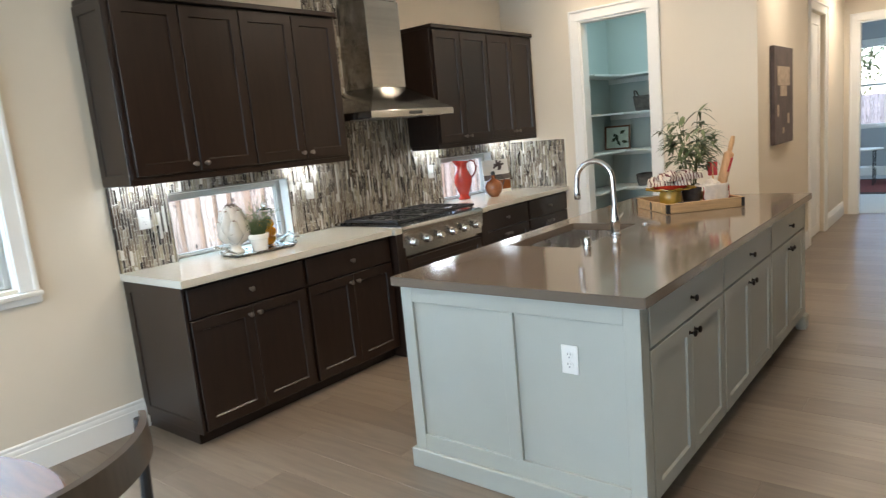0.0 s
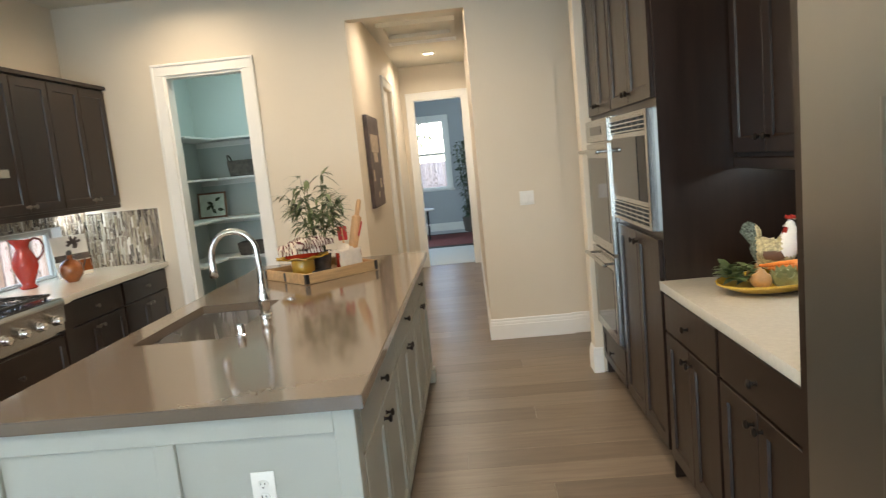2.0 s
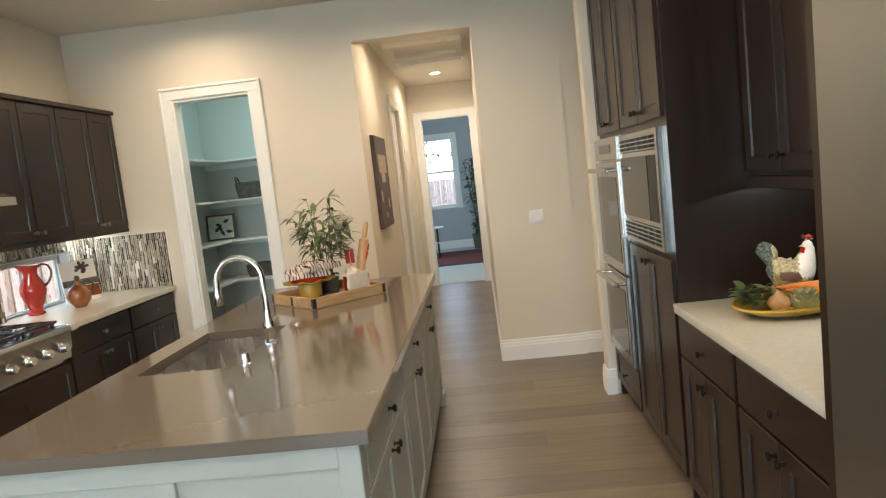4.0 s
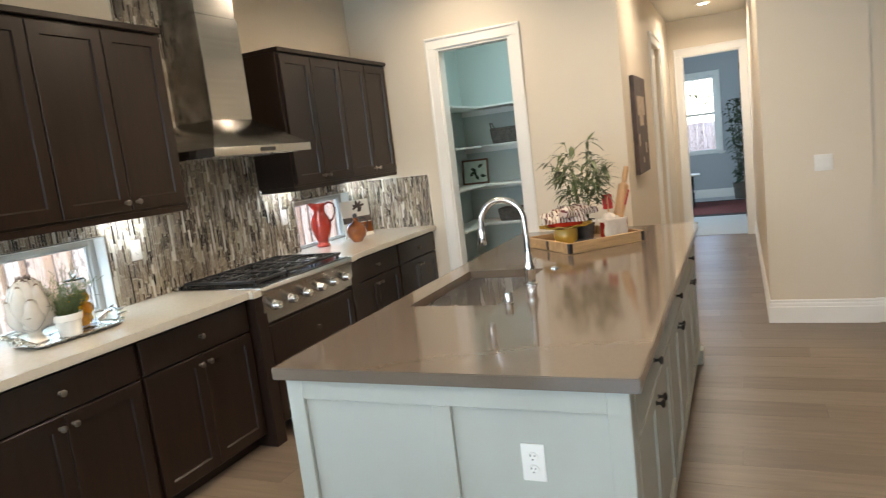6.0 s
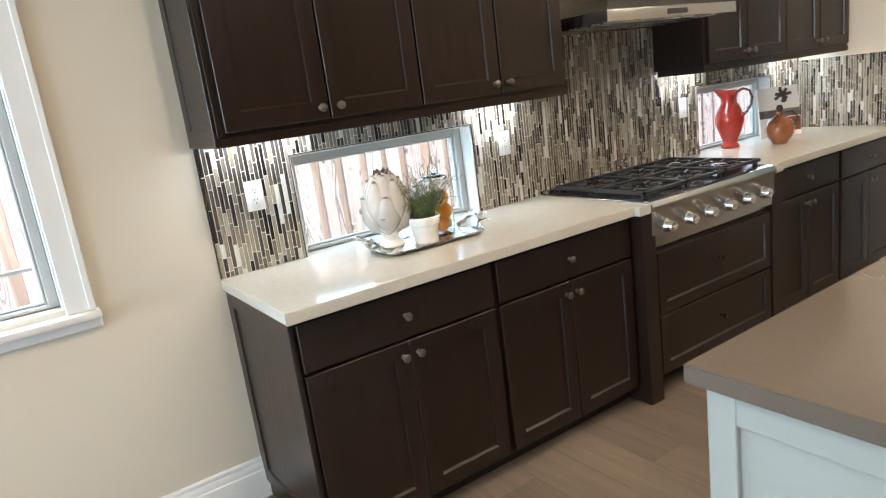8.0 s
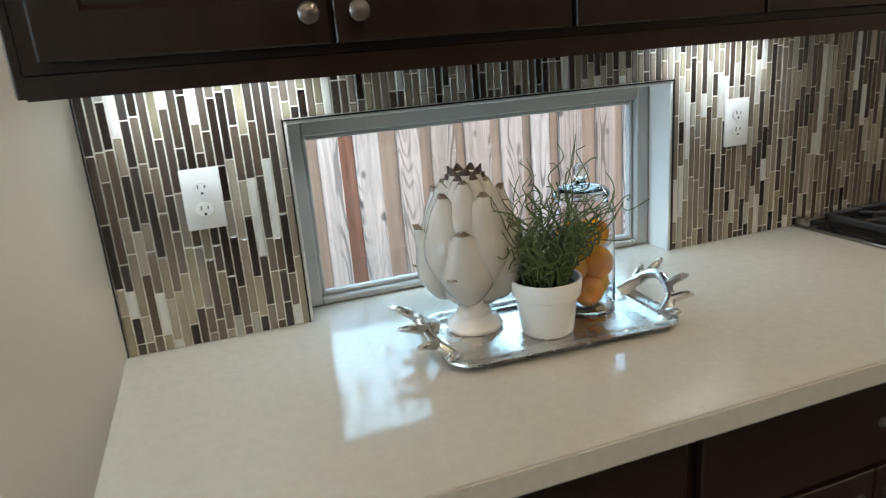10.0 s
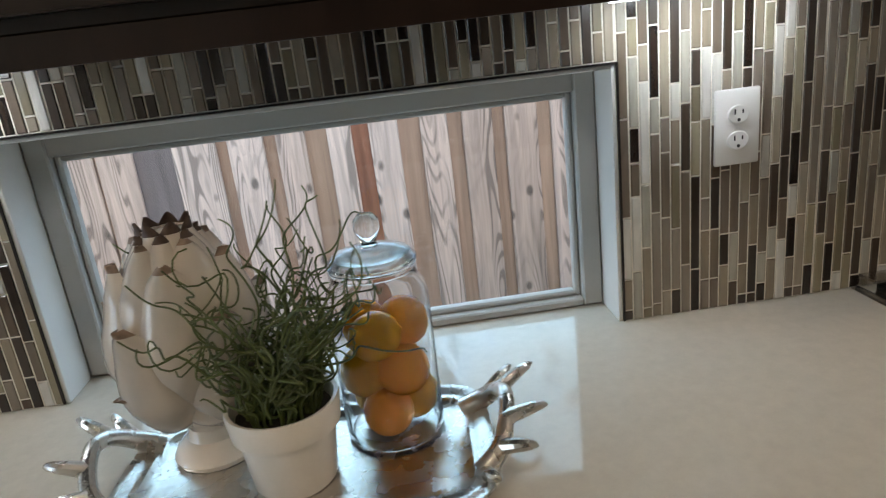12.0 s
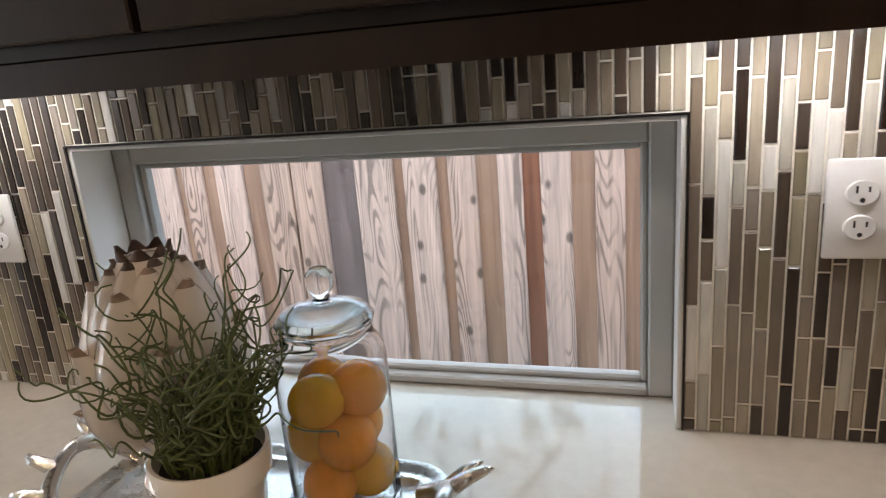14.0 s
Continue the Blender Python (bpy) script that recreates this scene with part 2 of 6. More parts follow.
TOWELRED = mat("dark_red_cloth", (0.17, 0.05, 0.05), 0.9, var=0.2, scale=40, bump=0.3, bscale=500)
COPPER = mat("amber_copper_glaze", (0.24, 0.075, 0.022), 0.09, metal=0.15, var=0.7, scale=9, coat=1.0)
BASKET = mat("grey_woven_rattan", (0.10, 0.085, 0.075), 0.8, var=0.4, scale=30, bump=0.8, bscale=120)
CANVAS = mat("dark_painted_canvas", (0.085, 0.06, 0.055), 0.6, var=0.6, scale=7, bump=0.3, bscale=220)
CANPALE = mat("pale_painted_patch", (0.42, 0.33, 0.24), 0.6, var=0.35, scale=20, bump=0.2)
PAPER = mat("botanical_print_paper", (0.60, 0.70, 0.62), 0.7, var=0.15, scale=20)
CARPET = mat("pale_blue_grey_carpet", (0.46, 0.48, 0.50), 0.95, var=0.12, scale=50, bump=0.7, bscale=500)
RUGRED = mat("dark_red_rug", (0.13, 0.028, 0.026), 0.95, var=0.35, scale=25, bump=0.6, bscale=400)
RUGBLACK = mat("black_rug_border", (0.03, 0.028, 0.03), 0.95, var=0.3, scale=25, bump=0.6, bscale=400)
WALNUT = mat("brown_table_wood", (0.17, 0.085, 0.045), 0.42, var=0.35, scale=6, coat=0.0, stretch=(1, 8, 1))
CHAIRWOOD = mat("grey_brown_chair_wood", (0.075, 0.058, 0.045), 0.38, var=0.3, scale=8, stretch=(6, 6, 1))
ROOSTER = mat("painted_rooster_glaze", (0.44, 0.37, 0.20), 0.3, var=0.75, scale=60, bump=0.4, bscale=140)
TAILGREEN = mat("dark_green_white_glaze", (0.13, 0.16, 0.13), 0.25, var=0.95, scale=110, bump=0.4, bscale=140)
CARROT = mat("carrot_orange", (0.68, 0.20, 0.03), 0.4, var=0.15, scale=20)
ONION = mat("onion_skin", (0.46, 0.25, 0.10), 0.4, var=0.25, scale=14)
ARTI = mat("artichoke_green", (0.30, 0.31, 0.15), 0.55, var=0.3, scale=20)
VENTDARK = mat("shaded_vent_backing", (0.20, 0.19, 0.17), 0.8, var=0.1)
GROUND = mat("packed_earth", (0.16, 0.13, 0.10), 0.95, var=0.3, scale=3, bump=0.5)


def striped(name, base, line, scale):
    m = mat(name, base, 0.9, var=0.08, scale=40, bump=0.3, bscale=500)
    nt = m.node_tree
    b = nt.nodes["Principled BSDF"]
    wave = nt.nodes.new("ShaderNodeTexWave")
    wave.inputs["Scale"].default_value, wave.inputs["Distortion"].default_value, wave.inputs["Detail Scale"].default_value = scale, 7.0, 0.9
    tc = nt.nodes.new("ShaderNodeTexCoord")
    nt.links.new(tc.outputs["Object"], wave.inputs[0])
    step = nt.nodes.new("ShaderNodeMapRange")
    step.inputs["From Min"].default_value, step.inputs["From Max"].default_value = 0.72, 0.80
    nt.links.new(wave.outputs["Fac"], step.inputs[0])
    mx = nt.nodes.new("ShaderNodeMix")
    mx.data_type = "RGBA"
    old = b.inputs["Base Color"].links[0].from_socket
    nt.links.new(step.outputs[0], mx.inputs["Factor"])
    nt.links.new(old, mx.inputs[6])
    mx.inputs[7].default_value = (*line, 1)
    nt.links.new(mx.outputs[2], b.inputs["Base Color"])
    return m


STRIPED = striped("red_striped_linen", (0.66, 0.58, 0.50), (0.13, 0.03, 0.035), 15.0)
CLEAR = glass("clear_glass")
LIDGLASS = glass("hazy_lid_glass", (0.95, 0.98, 0.97), 0.12)
PANE = glass("window_pane_glass")
LED = glow("led_strip", (0.85, 0.95, 1.0), 3.4)
BULB = glow("recessed_lamp_lens", (1.0, 0.90, 0.76), 7.0)
TILES = [(0.036, 0.024, 0.018), (0.195, 0.155, 0.115), (0.31, 0.262, 0.20), (0.072, 0.053, 0.040), (0.46, 0.435, 0.375), (0.26, 0.224, 0.155), (0.13, 0.096, 0.071),
         (0.66, 0.64, 0.59), (0.36, 0.318, 0.23), (0.043, 0.030, 0.023), (0.20, 0.160, 0.125), (0.39, 0.338, 0.265), (0.092, 0.068, 0.051), (0.29, 0.248, 0.205)]
TILES = [tuple(v ** 1.14 for v in c) for c in TILES]
TILE_O = pieces("mosaic_tile", TILES, "object", 0.13, (1, 1, 0.2), 60, 0.14, bump=0.04, coat=0.15, rspread=0.3)
TILE_I = pieces("mosaic_tile_field", TILES, "island", 0.13, (1, 1, 0.2), 60, 0.14, bump=0.04, coat=0.15, rspread=0.3)
FLOORS = [(0.176, 0.137, 0.104), (0.196, 0.153, 0.116), (0.153, 0.118, 0.090), (0.208, 0.164, 0.125), (0.184, 0.144, 0.110), (0.164, 0.127, 0.097)]
FLOOR_O = pieces("oak_floor_plank", FLOORS, "object", 0.33, (0.9, 9, 9), 3.0, 0.14, bump=0.04)
BOARDS = [(0.49, 0.393, 0.345), (0.44, 0.345, 0.295), (0.53, 0.44, 0.395), (0.47, 0.365, 0.308), (0.42, 0.325, 0.275), (0.50, 0.397, 0.345)]
BROWNS = [(0.36, 0.25, 0.19), (0.32, 0.225, 0.17), (0.385, 0.275, 0.21), (0.30, 0.205, 0.155)]
FENCE_O = pieces("cedar_fence_board", BOARDS, "object", 0.75, (9, 9, 0.45), 5.0, 0.5, knots=True, bump=0.25)
FENCE_D = pieces("brown_cedar_fence_board", BROWNS, "object", 0.8, (9, 9, 0.55), 3.0, 0.26, bump=0.3)
FENCE_GREY = pieces("weathered_grey_fence_board", [(0.155, 0.135, 0.138)], "object", 0.8, (9, 9, 0.5), 3.0, 0.3, bump=0.3)
FENCE_RED = pieces("red_brown_fence_board", [(0.27, 0.125, 0.082)], "object", 0.8, (9, 9, 0.5), 3.0, 0.3, bump=0.3)

# ---- mesh helpers ----
ROOT = {}


def thing(name, label, category, loc=(0, 0, 0), rz=0.0, group="", local=False, kind=""):
    ob = new(name)
    ob.empty_display_size = 0.05
    ob.matrix_world = pose(*loc, 0, 0, rz)
    ROOT[ob.name] = None if local else Matrix.Translation([-c for c in loc])
    return tagged(ob, label, category, group, kind)


def part(name, bm, material, parent=None, label="", smooth=35.0):
    me = bpy.data.meshes.new(name)
    inv = ROOT.get(parent.name) if parent else None
    if inv is not None:
        bm.transform(inv)
    bm.normal_update()
    bm.to_mesh(me)
    bm.free()
    for m in material if isinstance(material, (list, tuple)) else (material,):
        me.materials.append(m)
    if smooth:
        me.polygons.foreach_set("use_smooth", [True] * len(me.polygons))
        me.set_sharp_from_angle(angle=radians(smooth))
    ob = new(name, me)
    if parent:
        ob.parent = parent
        ROOT[ob.name] = ROOT.get(parent.name)
    if label:
        ob["label"] = label
    return ob


def structure(name, bm, material, label, category):
    return tagged(part(name, bm, material), label, category, kind="structure")


def box(bm, x0, x1, y0, y1, z0, z1, bevel=0.0, m=None, seg=1):
    r = bmesh.ops.create_cube(bm, size=1.0)
    vs = r["verts"]
    for v in vs:
        v.co = Vector(((x0 + x1) / 2 + v.co.x * (x1 - x0), (y0 + y1) / 2 + v.co.y * (y1 - y0), (z0 + z1) / 2 + v.co.z * (z1 - z0)))
    if m is not None:
        bmesh.ops.transform(bm, matrix=m, verts=vs)
    if bevel:
        es = list({e for v in vs for e in v.link_edges})
        bmesh.ops.bevel(bm, geom=es, offset=bevel, segments=seg, profile=0.5, affect="EDGES")
    return bm


def BM():
    return bmesh.new()


def boxm(*a, **k):
    return box(BM(), *a, **k)


def lathe(bm, prof, seg=24, m=None, squash=1.0):
    m = m or Matrix()
    rings = []
    for r, z in prof:
        if r < 1e-6:
            rings.append([bm.verts.new(m @ Vector((0, 0, z)))])
        else:
            rings.append([bm.verts.new(m @ Vector((r * math.cos(2 * math.pi * i / seg), squash * r * math.sin(2 * math.pi * i / seg), z))) for i in range(seg)])
    for a, b in zip(rings, rings[1:]):
        for i in range(seg):
            j = (i + 1) % seg
            if len(a) == 1 and len(b) == 1:
                continue
            if len(a) == 1:
                bm.faces.new((a[0], b[j], b[i]))
            elif len(b) == 1:
                bm.faces.new((a[i], a[j], b[0]))
            else:
                bm.faces.new((a[i], a[j], b[j], b[i]))
    return bm


def smooth_tube(bm, pts, radii, sides=10, steps=5):
    """A tube along a smooth curve through the points."""
    q = [Vector(p) for p in pts]
    path, rr = [], []
    for i in range(len(q) - 1):
        a, b, c, d = q[max(i - 1, 0)], q[i], q[i + 1], q[min(i + 2, len(q) - 1)]
        for k in range(steps + (i == len(q) - 2)):
            t = k / steps
            path.append(0.5 * (2 * b + (c - a) * t + (2 * a - 5 * b + 4 * c - d) * t * t + (3 * b - a - 3 * c + d) * t ** 3))
            rr.append(radii[i] + (radii[i + 1] - radii[i]) * t)
    return tube(bm, path, rr, sides)


def tube(bm, pts, radius, sides=8, closed=False):
    pts = [Vector(p) for p in pts]
    n = len(pts)
    radii = radius if isinstance(radius, (list, tuple)) else [radius] * n
    up = Vector((0.13, 0.21, 0.97)).normalized()
    rings = []
    for i, p in enumerate(pts):
        if closed:
            d = pts[(i + 1) % n] - pts[i - 1]
        else:
            d = pts[min(i + 1, n - 1)] - pts[max(i - 1, 0)]
        d = d.normalized() if d.length > 1e-9 else Vector((0, 0, 1))
        side = d.cross(up)
        if side.length < 1e-3:
            side = d.cross(Vector((1, 0, 0)))
        side.normalize()
        up = side.cross(d).normalized()
        rings.append([bm.verts.new(p + radii[i] * (math.cos(2 * math.pi * k / sides) * side + math.sin(2 * math.pi * k / sides) * up)) for k in range(sides)])
    for i in range(n if closed else n - 1):
        a, b = rings[i], rings[(i + 1) % n]
        for k in range(sides):
            bm.faces.new((a[k], a[(k + 1) % sides], b[(k + 1) % sides], b[k]))
    if not closed:
        bm.faces.new(rings[0][::-1])
        bm.faces.new(rings[-1])
    return bm


def panel_holes(us, vs, solid, d0, d1, put):
    """A slab over a grid of u and v lines, with the cells where solid(u, v) is false left open. put(u, v, d) gives a point."""
    bm = BM()
    cache = {}

    def vert(i, j, d):
        if (i, j, d) not in cache:
            cache[i, j, d] = bm.verts.new(put(us[i], vs[j], d))
        return cache[i, j, d]
    nu, nv = len(us) - 1, len(vs) - 1
    ok = [[solid((us[i] + us[i + 1]) / 2, (vs[j] + vs[j + 1]) / 2) for j in range(nv)] for i in range(nu)]
    for i in range(nu):
        for j in range(nv):
            if not ok[i][j]:
                continue
            bm.faces.new([vert(a, b, d0) for a, b in ((i, j), (i + 1, j), (i + 1, j + 1), (i, j + 1))])
            bm.faces.new([vert(a, b, d1) for a, b in ((i, j), (i, j + 1), (i + 1, j + 1), (i + 1, j))])
            for di, dj, e in ((-1, 0, ((i, j), (i, j + 1))), (1, 0, ((i + 1, j), (i + 1, j + 1))), (0, -1, ((i, j), (i + 1, j))), (0, 1, ((i, j + 1), (i + 1, j + 1)))):
                a, b = i + di, j + dj
                if not (0 <= a < nu and 0 <= b < nv and ok[a][b]):
                    (p, q), (r, s) = e
                    bm.faces.new((vert(p, q, d0), vert(r, s, d0), vert(r, s, d1), vert(p, q, d1)))
    bmesh.ops.recalc_face_normals(bm, faces=bm.faces)
    return bm


def wall(name, axis, d0, d1, u0, u1, z0, z1, holes, material, label):
    us = sorted({u0, u1, *[h[0] for h in holes], *[h[1] for h in holes]})
    vs = sorted({z0, z1, *[h[2] for h in holes], *[h[3] for h in holes]})
    put = (lambda u, v, d: (d, u, v)) if axis == "x" else (lambda u, v, d: (u, d, v))
    bm = panel_holes(us, vs, lambda u, v: not any(h[0] < u < h[1] and h[2] < v < h[3] for h in holes), d0, d1, put)
    return structure(name, bm, material, label, "wall")


def facing(face, plane, u, z):
    """The pose of a front that is drawn facing -y with its width along x."""
    if face == "+x":
        return Matrix.Translation((plane, u, z)) @ Matrix.Rotation(radians(90), 4, "Z")
    if face == "-x":
        return Matrix.Translation((plane, u, z)) @ Matrix.Rotation(radians(-90), 4, "Z")
    if face == "-y":
        return Matrix.Translation((u, plane, z))
    return Matrix.Translation((u, plane, z)) @ Matrix.Rotation(radians(180), 4, "Z")


def fbox(bm, face, plane, u0, u1, d0, d1, z0, z1, bevel=0.0):
    """A box that spans d0 to d1 behind the plane."""
    s = {"+x": -1, "-x": 1, "-y": 1, "+y": -1}[face]
    a, b = sorted((plane + s * d0, plane + s * d1))
    return box(bm, a, b, u0, u1, z0, z1, bevel) if face[1] == "x" else box(bm, u0, u1, a, b, z0, z1, bevel)


def shaker(w, h, t=0.02, rail=0.058, rec=0.009, m=None, brail=None):
    bm = BM()
    brail = brail or rail

    def ring(i, y, il=None):
        l, r, bt, tp = il or (i, w - i, i, h - i)
        return [bm.verts.new((x, y, z)) for x, z in ((l, bt), (r, bt), (r, tp), (l, tp))]
    back = ring(0, t)
    side = ring(0, 0.002)
    outer = ring(0.002, 0)
    inner = ring(0, 0, (rail, w - rail, brail, h - rail))
    deep = ring(0, rec, (rail + 0.003, w - rail - 0.003, brail + 0.008, h - rail - 0.003))
    for a, b in ((back, side), (side, outer), (outer, inner), (inner, deep)):
        for k in range(4):
            bm.faces.new((a[k], a[(k + 1) % 4], b[(k + 1) % 4], b[k]))
    bm.faces.new(deep)
    bm.faces.new(back[::-1])
    bmesh.ops.recalc_face_normals(bm, faces=bm.faces)
    if m is not None:
        bm.transform(m)
    return bm


def knob(parent, face, plane, u, z, material, label):
    m = facing(face, plane, u, z) @ Matrix.Rotation(radians(90), 4, "X")
    bm = lathe(BM(), [(0.0, 0.0), (0.009, 0.0), (0.009, 0.002), (0.0055, 0.004), (0.005, 0.014), (0.010, 0.018), (0.0145, 0.022), (0.0145, 0.026), (0.010, 0.030), (0, 0.0315)], 16, m)
    bmesh.ops.recalc_face_normals(bm, faces=bm.faces)
    return part("knob", bm, material, parent, label)


def front(cab, kind, face, plane, u0, u1, z0, z1, material, knobs=(), kmat=None, klabel="", rail=0.058):
    """A door or a drawer front with its knobs on a cabinet. plane: the face of the cabinet's body."""
    s = {"+x": 1, "-x": -1, "-y": -1, "+y": 1}[face]
    p = plane + s * 0.02
    start = u0 if face in ("+x", "-y") else u1
    if kind == "drawer":
        bm = box(BM(), 0, u1 - u0, 0, 0.02, 0, z1 - z0, 0.003)
        bm.transform(facing(face, p, start, z0))
    else:
        bm = shaker(u1 - u0, z1 - z0, 0.02, rail, m=facing(face, p, start, z0))
    ob = part("drawer" if kind in ("drawer", "deep_drawer") else "door", bm, material, cab)
    for u, z in knobs:
        knob(ob, face, p, u, z, kmat, klabel)
    return ob


def base_cabinet(label, face, plane, u0, u1, depth, z1, material, kmat, klabel, group, kick=0.10, side_panels=()):
    s = {"+x": -1, "-x": 1}[face]
    cab = thing("base_cabinet", label, "cabinet", (plane + s * depth / 2, (u0 + u1) / 2, 0), group=group)
    bm = BM()
    fbox(bm, face, plane, u0, u1, 0, depth, kick, z1, 0.002)
    part("body", bm, material, cab)
    bm = BM()
    fbox(bm, face, plane, u0, u1, 0.06, depth, 0, kick - 0.002)
    part("toe_kick", bm, material, cab)
    c, g = (u0 + u1) / 2, 0.003
    front(cab, "drawer", face, plane, u0 + 0.012, u1 - 0.012, z1 - 0.175, z1 - 0.012, material, [(c, z1 - 0.095)], kmat, klabel)
    for a, b, k in ((u0 + 0.012, c - g / 2, c - 0.03), (c + g / 2, u1 - 0.012, c + 0.03)):
        front(cab, "door", face, plane, a, b, kick + 0.012, z1 - 0.185, material, [(k, z1 - 0.235)], kmat, klabel)
    return cab


def outlet(face, plane, u, z, label, group, kind="outlet"):
    th = thing("wall_outlet" if kind == "outlet" else "light_switch", label, "outlet" if kind == "outlet" else "switch", (plane, u, z) if face[1] == "x" else (u, plane, z), group=group)
    w = 0.070 if kind == "outlet" else 0.116
    m = facing(face, plane, u, z)
    bm = box(BM(), -w / 2, w / 2, -0.006, 0, -0.057, 0.057, 0.003, seg=2)
    bm.transform(m)
    part("cover_plate", bm, PLASTIC, th)
    if kind == "outlet":
        for dz in (-0.0195, 0.0195):
            bm = BM()
            lathe(bm, [(0, 0.0), (0.0165, 0.0), (0.0165, 0.0085), (0.0155, 0.0095), (0, 0.0095)], 24, Matrix.Translation((0, 0, dz)) @ Matrix.Rotation(radians(90), 4, "X"), squash=0.84)
            bmesh.ops.recalc_face_normals(bm, faces=bm.faces)
            bm.transform(m)
            sock = part("socket", bm, PLASTIC, th)
            for dx, hh in ((-0.006, 0.005), (0.006, 0.004)):
                bm = box(BM(), dx - 0.0011, dx + 0.0011, -0.0100, -0.009, dz + 0.002 - hh + 0.003, dz + 0.002 + hh + 0.001)
                bm.transform(m)
                part("slot", bm, SLOT, sock)
            bm = lathe(BM(), [(0, 0.009), (0.0026, 0.009), (0.0026, 0.0100), (0, 0.0100)], 10, Matrix.Translation((0, 0, dz - 0.008)) @ Matrix.Rotation(radians(90), 4, "X"))
            bmesh.ops.recalc_face_normals(bm, faces=bm.faces)
            bm.transform(m)
            part("slot", bm, SLOT, sock)
        bm = lathe(BM(), [(0, 0.005), (0.003, 0.005), (0.003, 0.0068), (0, 0.007)], 10, Matrix.Rotation(radians(90), 4, "X"))
        bmesh.ops.recalc_face_normals(bm, faces=bm.faces)
        bm.transform(m)
        part("screw", bm, PLASTIC, th)
    else:
        for dx in (-0.023, 0.023):
            bm = box(BM(), dx - 0.016, dx + 0.016, -0.009, -0.005, -0.033, 0.033, 0.0015)
            bm.transform(m)
            part("rocker", bm, PLASTIC, th)
    return th


def baseboard(name, pts, h=0.174):
    """Baseboard along a line of floor points; the room lies to the left of the way."""
    bm = BM()
    prof = [(0, 0), (0.016, 0), (0.016, h - 0.055), (0.012, h - 0.050), (0.013, h - 0.030), (0.008, h - 0.022), (0.009, h - 0.008), (0.004, h), (0, h)]
    rows = []
    for i, p in enumerate(pts):
        p = Vector((*p, 0))
        dirs = []
        if i > 0:
            dirs.append((p - Vector((*pts[i - 1], 0))).normalized())
        if i < len(pts) - 1:
            dirs.append((Vector((*pts[i + 1], 0)) - p).normalized())
        ns = [Vector((-d.y, d.x, 0)) for d in dirs]
        n = sum(ns, Vector()) / len(ns)
        n = n / max(n.length_squared, 0.3)
        rows.append([bm.verts.new(p + n * a + Vector((0, 0, z))) for a, z in prof])
    for a, b in zip(rows, rows[1:]):
        for k in range(len(prof) - 1):
            bm.faces.new((a[k], b[k], b[k + 1], a[k + 1]))
    bm.faces.new(rows[0])
    bm.faces.new(rows[-1][::-1])
    bmesh.ops.recalc_face_normals(bm, faces=bm.faces)
    return structure(name, bm, WHITE, "tall white moulded baseboard along the wall", "baseboard")


def casing(name, face, plane, u0, u1, z1, w=0.095, z0=0.0):
    """Door casing round an opening, on the room's side of the wall."""
    fr = tagged(new(name), "white moulded door casing round the opening", "door casing", kind="structure")
    ROOT[fr.name] = None
    for n, a, b, c, d in (("casing_leg", u0 - w, u0, z0, z1), ("casing_leg", u1, u1 + w, z0, z1), ("casing_head", u0 - w, u1 + w, z1, z1 + w)):
        bm = BM()
        fbox(bm, face, plane, a, b, -0.016, 0, c, d, 0.003)
        if n == "casing_leg":
            o = a if a < u0 else b - 0.02
            fbox(bm, face, plane, o, o + 0.02, -0.026, -0.0155, c, d + w - 0.021, 0.003)
        else:
            fbox(bm, face, plane, a, b, -0.026, -0.0155, d - 0.02, d, 0.003)
        part(n, bm, WHITE, fr)
    return fr


def window(name, face_x, y0, y1, z0, z1, x_out, label, sash=None):
    """A window in the x wall: frame set back in the opening, bead and pane."""
    win = tagged(new(name), label, "window", kind="structure")
    ROOT[win.name] = None
    for a, b, c, d in ((y0, y0 + 0.006, z0, z1), (y1 - 0.006, y1, z0, z1), (y0 + 0.006, y1 - 0.006, z1 - 0.006, z1)):
        part("jamb_liner", boxm(x_out + 0.05, face_x, a, b, c, d, 0.001), WHITE, win)
    f = 0.034
    Y0, Y1, Z0, Z1 = y0 + 0.006, y1 - 0.006, z0 + 0.002, z1 - 0.006
    for a, b, c, d in ((Y0, Y0 + f, Z0, Z1), (Y1 - f, Y1, Z0, Z1), (Y0 + f, Y1 - f, Z1 - f, Z1), (Y0 + f, Y1 - f, Z0, Z0 + 0.014)):
        bm = boxm(x_out, x_out + 0.05, a, b, c, d, 0.003)
        part("window_frame", bm, VINYL, win)
    g = 0.010
    for a, b, c, d in ((Y0 + f, Y0 + f + g, Z0 + 0.014, Z1 - f), (Y1 - f - g, Y1 - f, Z0 + 0.014, Z1 - f), (Y0 + f + g, Y1 - f - g, Z1 - f - g, Z1 - f), (Y0 + f + g, Y1 - f - g, Z0 + 0.014, Z0 + 0.014 + g)):
        part("glazing_bead", boxm(x_out + 0.012, x_out + 0.034, a, b, c, d, 0.003), VINYL, win)
    if sash:
        for z in sash:
            part("rail", boxm(x_out + 0.005, x_out + 0.036, Y0 + f + g, Y1 - f - g, z - 0.02, z + 0.02, 0.003), VINYL, win)
    p = part("pane", boxm(x_out + 0.018, x_out + 0.022, Y0 + f, Y1 - f, Z0 + 0.014, Z1 - f), PANE, win)
    p.visible_shadow = False
    return win

